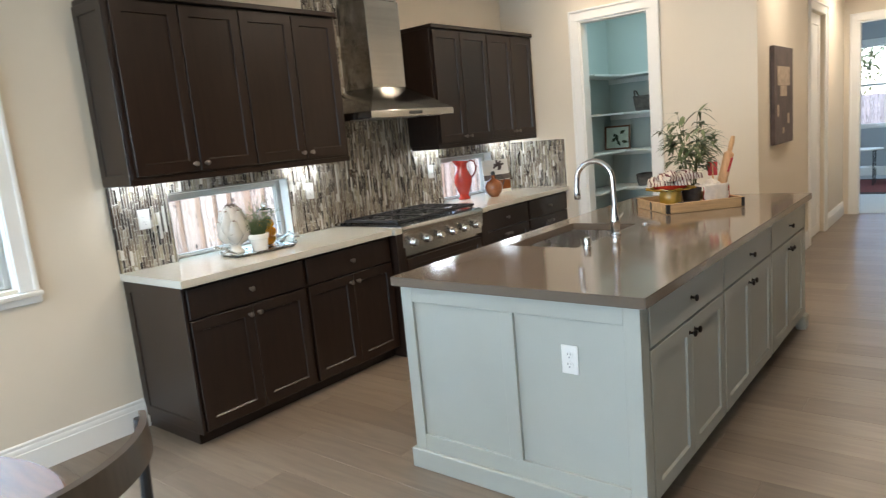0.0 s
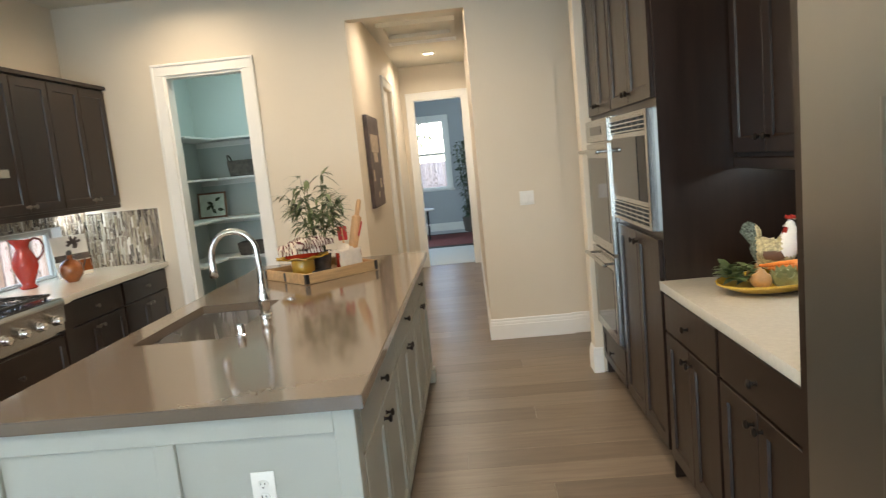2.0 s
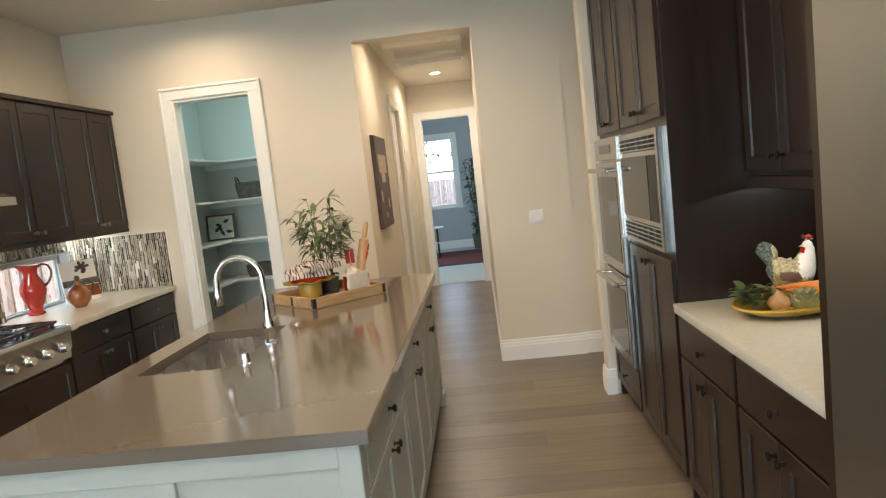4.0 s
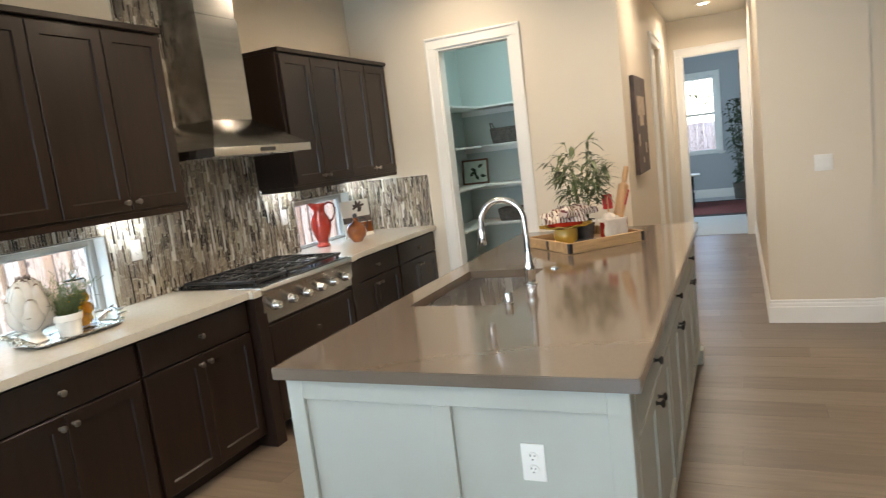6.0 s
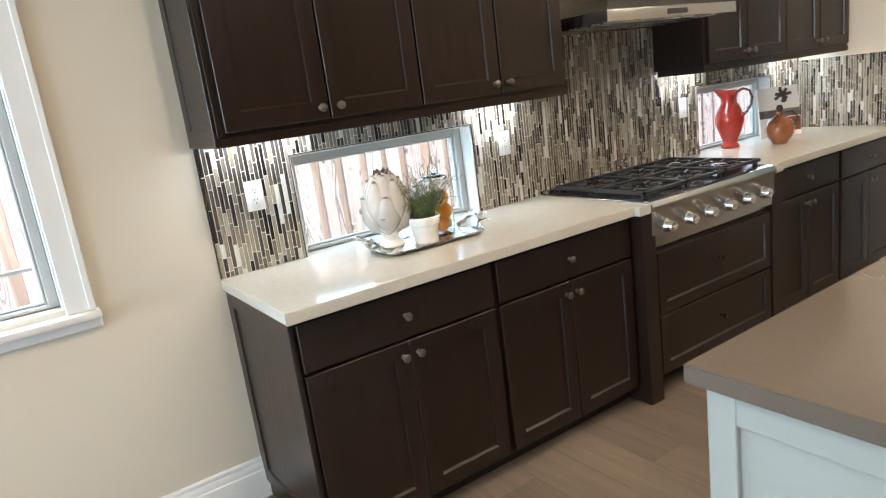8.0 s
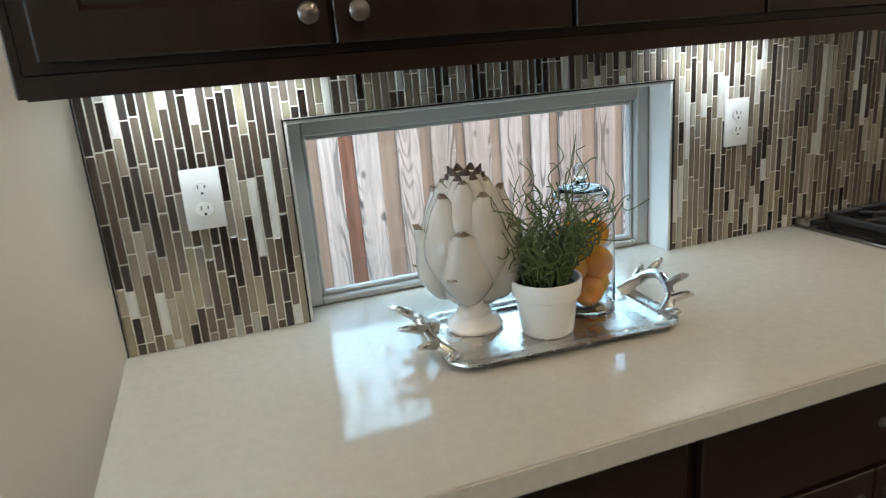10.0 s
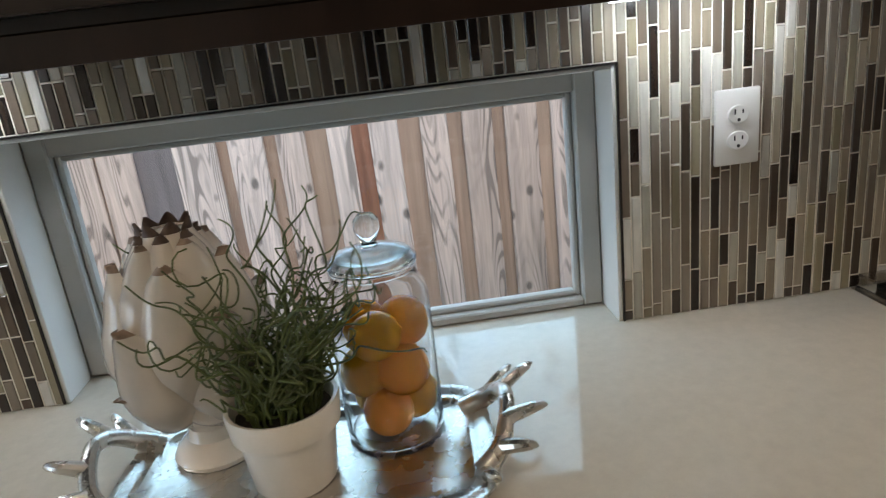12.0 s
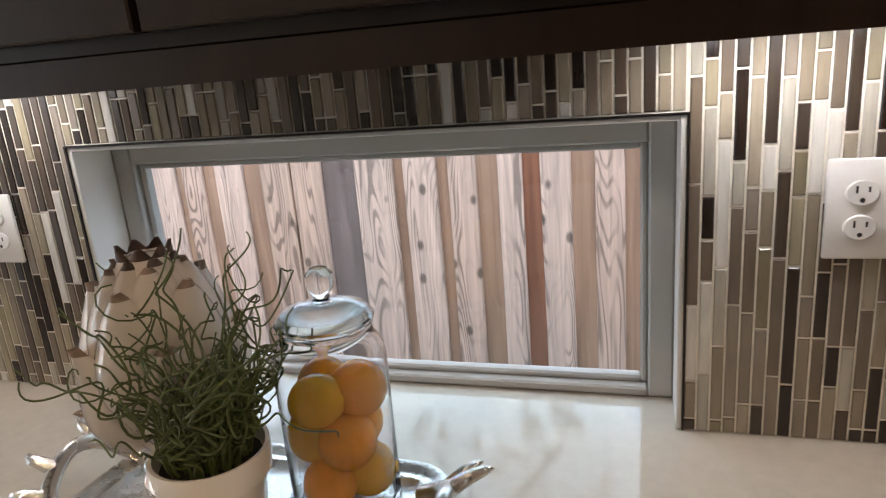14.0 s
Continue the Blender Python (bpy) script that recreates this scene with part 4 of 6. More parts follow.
def upper_cabinet(label, y0, y1, group, dividers, endpanel=False):
    x, z0, z1 = -3.85, 1.40, 2.385
    th = thing("wall_cabinet", label, "cabinet", ((WX + x) / 2, (y0 + y1) / 2, z0), group=group)
    part("body", boxm(WX + 0.002, x, y0, y1, z0 + 0.03, z1 - 0.03, 0.002), ESPRESSO, th)
    part("light_rail", panel_holes([WX + 0.03, WX + 0.05, x - 0.02, x + 0.004], [y0, y0 + 0.02, y1 - 0.02, y1], lambda u, v: not (u < x - 0.02 and y0 + 0.02 < v < y1 - 0.02), z0, z0 + 0.03, lambda u, v, d: (u, v, d)), ESPRESSO, th)
    part("top_moulding", boxm(WX + 0.002, x + 0.03, y0 - (0.006 if endpanel else 0), y1, z1 - 0.03, z1, 0.004), ESPRESSO, th)
    if endpanel:
        part("end_panel", shaker(x - WX - 0.002, z1 - z0 - 0.035, 0.012, 0.055, 0.006, Matrix.Translation((WX + 0.002, y0 - 0.0125, z0 + 0.003))), ESPRESSO, th)
    ds = [y0, *dividers, y1]
    for i, (a, b) in enumerate(zip(ds, ds[1:])):
        k = b - 0.035 if i % 2 == 0 else a + 0.035
        front(th, "door", "+x", x, a + 0.004 + (0.02 if i == 0 else 0), b - 0.004 - (0.02 if i == len(ds) - 2 else 0), z0 + 0.045, z1 - 0.045, ESPRESSO, [(k, z0 + 0.085)], NICKEL, "round satin nickel knob")
    return th


upper_cabinet("espresso wall cabinet with four panelled doors", 2.052, 3.60, "espresso wall cabinets", (2.445, 2.83, 3.215), True)
upper_cabinet("espresso wall cabinet with four panelled doors beside the hood", 4.60, PY - 0.002, "espresso wall cabinets", (4.98, 5.37, 5.755))


def led(y0, y1):
    th = thing("under_cabinet_light", "thin lit strip light under the wall cabinet", "strip light", (-4.05, (y0 + y1) / 2, 1.41), group="under-cabinet lights")
    part("housing", boxm(-4.105, -4.065, y0, y1, 1.411, 1.43, 0.002), PLASTIC, th)
    part("diffuser", boxm(-4.102, -4.068, y0 + 0.005, y1 - 0.005, 1.4025, 1.411, 0.001), LED, th)
    area_light("strip_lamp", (-4.085, (y0 + y1) / 2, 1.401), (-4.10, (y0 + y1) / 2, 0.9), y1 - y0, 0.03, STRIP, (0.86, 0.95, 1.0))


for y0, y1 in ((2.10, 2.45), (3.25, 3.52), (4.65, 4.95), (5.74, 6.06)):
    led(y0, y1)

outlet("+x", WX + 0.013, 2.232, 1.197, "white duplex wall outlet on the mosaic tile", "backsplash outlets")
outlet("+x", WX + 0.013, 3.462, 1.208, "white duplex wall outlet on the mosaic tile", "backsplash outlets")
outlet("+x", WX + 0.013, 4.83, 1.208, "white duplex wall outlet on the mosaic tile", "backsplash outlets")
outlet("-y", PY, -0.483, 1.16, "white double rocker light switch on the wall", "", "switch")

# ---- island ----
IX0, IX1, IY0, IY1 = -2.428, -1.312, 2.478, 5.245
isl = thing("kitchen_island", "pale sage painted island base with panelled end", "island", (-1.87, 3.86, 0))
part("body", boxm(IX0 + 0.02, IX1 - 0.62, IY0 + 0.02, IY1 - 0.02, 0.02, 0.68, 0.002), SAGE, isl)
part("back_panel", boxm(IX0, IX0 + 0.02, IY0 + 0.075, IY1 - 0.02, 0.0, 0.872, 0.002), SAGE, isl)
part("far_panel", boxm(IX0, IX1, IY1 - 0.02, IY1, 0.0, 0.872, 0.002), SAGE, isl)
w = IX1 - IX0
end = part("end_panel", boxm(IX0, IX1, IY0 + 0.015, IY0 + 0.07, 0.0, 0.872, 0.002), SAGE, isl)
for n, a, b, c, d in (("stile", 0, 0.062, 0.08, 0.872), ("stile", w / 2 - 0.031, w / 2 + 0.031, 0.17, 0.80), ("stile", w - 0.062, w, 0.08, 0.872), ("rail", 0.062, w - 0.062, 0.80, 0.872), ("rail", 0.062, w - 0.062, 0.08, 0.17)):
    part(n, boxm(IX0 + a, IX0 + b, IY0, IY0 + 0.0155, c, d, 0.002), SAGE, end)
bm = BM()
box(bm, IX0 - 0.018, IX1 + 0.018, IY0 - 0.018, IY0 + 0.002, 0, 0.095, 0.004)
box(bm, IX0 - 0.018, IX0 - 0.001, IY0 + 0.002, IY1 + 0.016, 0, 0.095, 0.004)
part("base_moulding", bm, SAGE, isl)
part("foot", boxm(IX1 - 0.10, IX1 + 0.018, IY1 - 0.002, IY1 + 0.018, 0, 0.095, 0.004), SAGE, isl)
part("foot", boxm(IX1 - 0.04, IX1 + 0.018, IY1 - 0.085, IY1 - 0.003, 0, 0.095, 0.004), SAGE, isl)
for k in range(3):
    a = 2.552 + k * 0.889
    base_cabinet("sage painted island cabinet with a drawer and two doors", "+x", IX1 - 0.02, a, a + 0.887, 0.58, 0.872, SAGE, BRONZE, "small dark bronze knob", "island cabinets", kick=0.085)
outlet("-y", IY0 + 0.0155, -1.60, 0.638, "white duplex outlet on the island end panel", "")
SX0, SX1, SY0, SY1 = -2.335, -1.94, 3.235, 3.955
top = thing("island_countertop", "glossy taupe quartz island top with a sink cutout", "counter", (-1.87, 3.86, 0.874))
bm = panel_holes([-2.458, SX0, SX1, -1.278], [2.449, SY0, SY1, 5.28], lambda u, v: not (SX0 < u < SX1 and SY0 < v < SY1), 0.873, ZT, lambda u, v, d: (u, v, d))
bmesh.ops.bevel(bm, geom=[e for e in bm.edges if len(e.link_faces) == 2 and e.calc_face_angle() > 0.5], offset=0.003, segments=2, affect="EDGES")
part("slab", bm, TAUPE, top)
sink = thing("undermount_sink", "stainless steel undermount sink in the island", "sink", (-2.14, 3.6, 0.69))
bm = BM()
box(bm, SX0 - 0.004, SX1 + 0.004, SY0 - 0.004, SY1 + 0.004, 0.69, 0.872, 0.0)
bmesh.ops.delete(bm, geom=[f for f in bm.faces if f.normal.z > 0.9], context="FACES")
bmesh.ops.bevel(bm, geom=[e for e in bm.edges if len(e.link_faces) == 2], offset=0.02, segments=4, affect="EDGES")
bmesh.ops.solidify(bm, geom=bm.faces[:], thickness=-0.003)
bmesh.ops.recalc_face_normals(bm, faces=bm.faces)
part("basin", bm, STEELH, sink)
bm = lathe(BM(), [(0, 0.6915), (0.044, 0.6915), (0.045, 0.6945), (0.036, 0.6945), (0.034, 0.693), (0, 0.693)], 24, Matrix.Translation((-2.14, 3.6, 0)))
bmesh.ops.recalc_face_normals(bm, faces=bm.faces)
part("drain", bm, CHROME, sink)
fc = thing("kitchen_faucet", "polished chrome gooseneck pull-down faucet", "faucet", (-1.90, 3.60, ZT))
fx, fy = -1.90, 3.60
bm = lathe(BM(), [(0, ZT), (0.029, ZT), (0.029, ZT + 0.006), (0.024, ZT + 0.012), (0.023, ZT + 0.05), (0.026, ZT + 0.055), (0.026, ZT + 0.085), (0.018, ZT + 0.11), (0.0145, ZT + 0.15)], 24, Matrix.Translation((fx, fy, 0)))
part("body", bm, CHROME, fc)
pts = [(fx, fy, ZT + 0.12), (fx, fy, ZT + 0.20), (fx - 0.003, fy, ZT + 0.27)]
for i in range(13):
    a = radians(180 * i / 12)
    pts.append((fx - 0.105 + 0.102 * math.cos(a), fy, ZT + 0.29 + 0.102 * math.sin(a)))
pts.append((fx - 0.209, fy, ZT + 0.265))
part("spout", tube(BM(), pts, 0.0142, 16), CHROME, fc)
bm = lathe(BM(), [(0, -0.075), (0.014, -0.075), (0.018, -0.068), (0.017, -0.03), (0.014, 0.0), (0.0125, 0.006)], 20, Matrix.Translation((fx - 0.2095, fy, ZT + 0.265)))
part("spray_head", bm, CHROME, fc)
part("lever", tube(BM(), [(fx, fy + 0.02, ZT + 0.07), (fx, fy + 0.045, ZT + 0.075), (fx, fy + 0.10, ZT + 0.10)], [0.009, 0.007, 0.005], 10), CHROME, fc)
sp = thing("soap_dispenser", "small chrome cap on the island beside the sink", "soap dispenser", (-1.895, 3.262, ZT))
bm = lathe(BM(), [(0, ZT), (0.021, ZT), (0.021, ZT + 0.004), (0.0175, ZT + 0.006), (0.0175, ZT + 0.042), (0.015, ZT + 0.047), (0, ZT + 0.048)], 24, Matrix.Translation((-1.895, 3.262, 0)))
part("cap", bm, CHROME, sp)
sp = thing("air_switch", "small round chrome button set in the island top", "button", (-1.88, 3.95, ZT))
bm = lathe(BM(), [(0, ZT), (0.022, ZT), (0.022, ZT + 0.003), (0.012, ZT + 0.005), (0.011, ZT + 0.010), (0, ZT + 0.011)], 20, Matrix.Translation((-1.88, 3.95, 0)))
part("button", bm, CHROME, sp)

# ---- oven wall on the east side ----
EX = -0.115           # body fronts; doors reach x = -0.135
tw = thing("oven_cabinet", "tall espresso cabinet holding oven and microwave", "cabinet", (0.2, 4.35, 0))
TY0, TY1, TZ = 3.60, 5.112, 2.72
part("side_panel", boxm(EX - 0.004, 0.518, TY0, TY0 + 0.02, 0, TZ, 0.002), ESPRESSO, tw)
part("side_panel", boxm(EX, 0.518, TY1 - 0.02, TY1, 0, TZ, 0.002), ESPRESSO, tw)
part("body", boxm(EX, 0.518, TY0 + 0.02, TY1 - 0.02, 0.10, TZ, 0.002), ESPRESSO, tw)
part("toe_kick", boxm(EX + 0.06, 0.518, TY0 + 0.02, TY1 - 0.02, 0.0, 0.098), ESPRESSO, tw)
KL = "dark bronze knob"
for a, b, k in ((TY0 + 0.03, 4.02, 3.985), (4.024, 4.41, 4.06), (4.43, 4.76, 4.725), (4.764, TY1 - 0.03, 4.80)):
    front(tw, "door", "-x", EX, a, b, 1.705, TZ - 0.03, ESPRESSO, [(k, 1.755)], BRONZE, KL)
for a, b, k in ((TY0 + 0.03, 4.02, 3.985), (4.024, 4.41, 4.06)):
    front(tw, "door", "-x", EX, a, b, 0.12, 1.09, ESPRESSO, [(k, 1.04)], BRONZE, KL)
front(tw, "deep_drawer", "-x", EX, 4.44, TY1 - 0.03, 0.12, 0.345, ESPRESSO, [(4.76, 0.235)], BRONZE, KL, rail=0.045)
ov = thing("double_wall_oven", "stainless double wall oven with bar handles", "oven", (-0.13, 4.75, 0.36))
OY0, OY1 = 4.445, 5.085
part("frame", boxm(EX - 0.022, EX - 0.0005, OY0, OY1, 0.36, 1.68, 0.002), STEEL, ov)
part("control_panel", boxm(EX - 0.045, EX - 0.0225, OY0 + 0.003, OY1 - 0.003, 1.545, 1.675, 0.004), STEEL, ov)
part("display", boxm(EX - 0.047, EX - 0.0455, 4.60, 4.93, 1.585, 1.635, 0.0005), OVENGLASS, ov)
for z0, z1, hz in ((0.905, 1.535, 1.49), (0.37, 0.89, 0.845)):
    d = part("oven_door", boxm(EX - 0.047, EX - 0.0225, OY0 + 0.003, OY1 - 0.003, z0, z1, 0.004), STEEL, ov)
    part("door_glass", boxm(EX - 0.049, EX - 0.0475, OY0 + 0.05, OY1 - 0.05, z0 + 0.06, z1 - 0.085, 0.0006), OVENGLASS, d)
    part("handle", tube(BM(), [(EX - 0.095, OY0 + 0.03, hz), (EX - 0.095, OY0 + 0.036, hz), (EX - 0.095, OY1 - 0.036, hz), (EX - 0.095, OY1 - 0.03, hz)], [0.005, 0.0125, 0.0125, 0.005], 14), STEEL, d)
    for y in (OY0 + 0.07, OY1 - 0.07):
        part("handle_post", tube(BM(), [(EX - 0.046, y, hz), (EX - 0.094, y, hz)], 0.008, 10), STEEL, d)
mw = thing("built_in_microwave", "stainless built-in microwave with louvred trim kit", "microwave", (-0.13, 4.05, 1.12))
MY0, MY1, MZ0, MZ1 = 3.665, 4.435, 1.125, 1.665
part("trim_frame", panel_holes([MY0, MY0 + 0.035, MY1 - 0.035, MY1], [MZ0, MZ0 + 0.012, MZ0 + 0.095, MZ1 - 0.085, MZ1 - 0.02, MZ1],
                               lambda u, v: u < MY0 + 0.035 or u > MY1 - 0.035 or v < MZ0 + 0.012 or v > MZ1 - 0.02, EX - 0.034, EX - 0.001, lambda u, v, d: (d, u, v)), STEEL, mw)
for zb in (MZ0 + 0.012, MZ1 - 0.085):
    n = 4 if zb < 1.3 else 3
    part("grille_backing", boxm(EX - 0.008, EX - 0.001, MY0 + 0.035, MY1 - 0.035, zb + 0.001, zb + n * 0.0205), SLOT, mw)
    for k in range(n + 1):
        part("louvre", boxm(EX - 0.032, EX - 0.0085, MY0 + 0.035, MY1 - 0.035, zb + k * 0.0205 - 0.003, zb + k * 0.0205 + 0.004, 0.001), STEEL, mw)
    for k in range(1, 6):
        y = MY0 + 0.035 + k * (MY1 - MY0 - 0.07) / 6
        part("louvre_post", boxm(EX - 0.031, EX - 0.0085, y - 0.004, y + 0.004, zb + 0.001, zb + n * 0.0205 - 0.001), STEEL, mw)
part("door", boxm(EX - 0.030, EX - 0.001, MY0 + 0.036, MY1 - 0.036, MZ0 + 0.100, MZ1 - 0.09, 0.003), STEEL, mw)
part("door_glass", boxm(EX - 0.034, EX - 0.0305, MY0 + 0.20, MY1 - 0.045, MZ0 + 0.125, MZ1 - 0.115, 0.0006), OVENGLASS, mw)
part("keypad", boxm(EX - 0.034, EX - 0.0305, MY0 + 0.045, MY0 + 0.18, MZ0 + 0.125, MZ1 - 0.115, 0.0006), SLOT, mw)

nk = "espresso cabinets beside the fridge"
base_cabinet("espresso base cabinet under the cream counter", "-x", EX, 2.97, 3.597, 0.63, 0.872, ESPRESSO, BRONZE, KL, nk)
base_cabinet("espresso base cabinet under the cream counter", "-x", EX, 2.345, 2.968, 0.63, 0.872, ESPRESSO, BRONZE, KL, nk)
ct = thing("side_counter", "cream quartz counter between oven cabinet and fridge", "counter", (0.19, 2.97, 0.874))
part("slab", boxm(-0.148, 0.518, 2.345, 3.598, 0.874, ZT, 0.003, seg=2), CREAM, ct)
bs = structure("wall_panel_nook", boxm(0.506, 0.518, 2.345, 3.598, ZT + 0.001, 1.398), ESPRESSO, "dark stained panel behind the counter", "wall panel")
uc = thing("wall_cabinet", "espresso wall cabinet over the side counter", "cabinet", (0.35, 2.97, 1.40))
part("body", boxm(0.205, 0.518, 2.345, 3.597, 1.42, TZ, 0.002), ESPRESSO, uc)
part("light_rail", boxm(0.19, 0.21, 2.345, 3.597, 1.375, 1.42, 0.002), ESPRESSO, uc)
for a, b, k in ((2.36, 2.66, 2.63), (2.664, 2.965, 2.695), (2.969, 3.275, 3.245), (3.279, 3.585, 3.31)):
    front(uc, "door", "-x", 0.205, a, b, 1.44, TZ - 0.03, ESPRESSO, [(k, 1.50)], BRONZE, KL)
ul = thing("under_cabinet_light", "thin lit strip light under the wall cabinet", "strip light", (0.4, 3.0, 1.41), group="under-cabinet lights")
part("diffuser", boxm(0.40, 0.43, 2.6, 3.4, 1.410, 1.42, 0.001), LED, ul)
area_light("strip_lamp", (0.415, 3.0, 1.405), (0.42, 3.0, 0.9), 0.8, 0.03, STRIP * 0.35, (0.86, 0.95, 1.0))
fp = thing("fridge_panel", "tall espresso end panel beside the fridge", "panel", (0.2, 2.32, 0))
part("panel", boxm(-0.155, 0.518, 2.30, 2.342, 0, TZ, 0.002), ESPRESSO, fp)
fr = thing("refrigerator", "large built-in stainless refrigerator with bar handle", "refrigerator", (0.2, 1.85, 0))
part("body", boxm(-0.10, 0.518, 1.36, 2.298, 0.0, 2.13, 0.002), FRIDGE, fr)
d = part("door", boxm(-0.165, -0.102, 1.365, 2.293, 0.12, 1.93, 0.005), FRIDGE, fr)
part("handle", tube(BM(), [(-0.225, 1.86, 0.55), (-0.225, 1.86, 1.56)], 0.016, 16), FRIDGE, d)
for z in (0.62, 1.49):
    part("handle_post", tube(BM(), [(-0.164, 1.86, z), (-0.224, 1.86, z)], 0.01, 10), FRIDGE, d)
part("grille", boxm(-0.16, -0.102, 1.365, 2.293, 1.94, 2.12, 0.004), FRIDGE, fr)

# ---- on the window counter: tray with vase, pot and jar ----
def rounded(hx, hy, r, n=8):
    pts = []
    for cx, cy, a0 in ((hx - r, hy - r, 0), (-hx + r, hy - r, 90), (-hx + r, -hy + r, 180), (hx - r, -hy + r, 270)):
        for i in range(n + 1):
            a = radians(a0 + 90 * i / n)
            pts.append((cx + r * math.cos(a), cy + r * math.sin(a)))
    return pts


def dish(bm, hx, hy, r, rings):
    rows = [[bm.verts.new((x, y, z)) for x, y in rounded(hx - i, hy - i, max(0.006, r - i))] for i, z in rings]
    for a, b in zip(rows, rows[1:]):
        for k in range(len(a)):
            j = (k + 1) % len(a)
            bm.faces.new((a[k], a[j], b[j], b[k]))
    bm.faces.new(rows[0][::-1])
    bm.faces.new(rows[-1])
    bmesh.ops.recalc_face_normals(bm, faces=bm.faces)
    return bm


tray = thing("serving_tray", "silver metal serving tray with antler handles on the counter", "tray", (-3.895, 2.795, ZT), rz=-3, local=True)
part("platter", dish(BM(), 0.128, 0.225, 0.06, [(0.035, 0.0005), (0.018, 0.003), (0.0, 0.014), (0.001, 0.017), (0.010, 0.0165), (0.016, 0.012), (0.022, 0.0115), (0.028, 0.0125), (0.034, 0.0075), (0.05, 0.006), (0.06, 0.0055)]), SILVER, tray)
for s in (1, -1):
    bm = BM()
    beam = [(-0.085, 0.195, 0.013), (-0.075, 0.222, 0.030), (-0.045, 0.238, 0.052), (-0.005, 0.244, 0.062), (0.035, 0.240, 0.052), (0.07, 0.228, 0.034), (0.088, 0.205, 0.014)]
    smooth_tube(bm, [(0.8 * x, s * y, z) for x, y, z in beam], [0.014, 0.0125, 0.0105, 0.0095, 0.0095, 0.0105, 0.013], 12)
    for i, tip in ((1, (-0.105, 0.262, 0.055)), (2, (-0.062, 0.285, 0.074)), (4, (0.032, 0.288, 0.062)), (5, (0.085, 0.268, 0.040)), (6, (0.115, 0.222, 0.020))):
        a = Vector((0.8 * beam[i][0], s * beam[i][1], beam[i][2]))
        b = Vector((0.85 * tip[0], s * tip[1], tip[2]))
        mid = a.lerp(b, 0.5) + Vector((0.006, 0, 0.006))
        smooth_tube(bm, [a, mid, a.lerp(b, 0.85) + Vector((0.002, 0, 0.003)), b], [0.0100, 0.0078, 0.0052, 0.0012], 10)
    part("antler_handle", bm, SILVER, tray, "cast antler handle")

TRZ = ZT + 0.0065
vase = thing("artichoke_vase", "cream glazed ceramic artichoke on a footed base", "ornament", (-3.958, 2.676, TRZ), local=True)
core = [(0, 0), (0.052, 0), (0.054, 0.006), (0.048, 0.016), (0.034, 0.026), (0.030, 0.040), (0.036, 0.050), (0.055, 0.066), (0.071, 0.10), (0.076, 0.14), (0.071, 0.18), (0.060, 0.22), (0.045, 0.254), (0.031, 0.274), (0, 0.278)]
bm = lathe(BM(), core, 32)
bmesh.ops.recalc_face_normals(bm, faces=bm.faces)
bmesh.ops.scale(bm, vec=(1, 1, 1.06), verts=bm.verts)
part("body", bm, CERAMIC, vase)


def core_r(z):
    for (r0, z0), (r1, z1) in zip(core, core[1:]):
        if z0 <= z <= z1 and z1 > z0:
            return r0 + (r1 - r0) * (z - z0) / (z1 - z0)
    return 0.01


def petal(phi, z0, h, width, flare, bulge, tip):
    """A thick pointed scale that hugs the body, swells in its middle and leans out at its tip."""
    bm = BM()
    nu, nv = 10, 18
    grid = []
    for j in range(nv + 1):
        v = j / nv
        z = z0 + h * v
        half = width * ((v / 0.38) ** 0.55 if v < 0.38 else max(0.0, 1 - ((v - 0.38) / 0.62) ** 1.7)) + 0.0030
        base = core_r(min(z, 0.274))
        row = []
        for i in range(nu + 1):
            u = 2 * i / nu - 1
            r = base - 0.007 + (bulge + 0.005) * (1 - abs(u) ** 2.2) * (0.45 + 0.75 * math.sin(math.pi * min(1.0, 0.15 + v * 0.9))) + flare * max(0, (v - 0.55) / 0.45) ** 1.6
            a = phi + u * half / max(0.030, base + 0.4 * bulge)
            row.append(bm.verts.new((r * math.cos(a), r * math.sin(a), z)))
        grid.append(row)
    fs = []
    for j in range(nv):
        for i in range(nu):
            f = bm.faces.new((grid[j][i], grid[j][i + 1], grid[j + 1][i + 1], grid[j + 1][i]))
            fs.append(f)
            if j >= nv - tip:
                f.material_index = 1
    bmesh.ops.solidify(bm, geom=fs, thickness=0.005)
    bmesh.ops.recalc_face_normals(bm, faces=bm.faces)
    bmesh.ops.scale(bm, vec=(1, 1, 1.06), verts=bm.verts)
    return part("petal", bm, [CERAMIC, CERTIP if z0 < 0.2 else CROWN], vase, smooth=70)


for n, turn0, z0, h, wd, fl, bl, tip in ((5, 0.55, 0.048, 0.072, 0.052, 0.036, 0.012, 1), (5, -0.50, 0.056, 0.142, 0.070, 0.031, 0.024, 1), (5, 0.13, 0.105, 0.148, 0.064, 0.021, 0.020, 1), (5, -0.50, 0.165, 0.106, 0.050, 0.012, 0.012, 1), (7, 0.1, 0.200, 0.078, 0.034, 0.008, 0.007, 2), (7, 0.55, 0.212, 0.077, 0.031, 0.005, 0.003, 3)):
    for k in range(n):
        petal(2 * math.pi * k / n + turn0, z0, h, wd, fl, bl, tip)

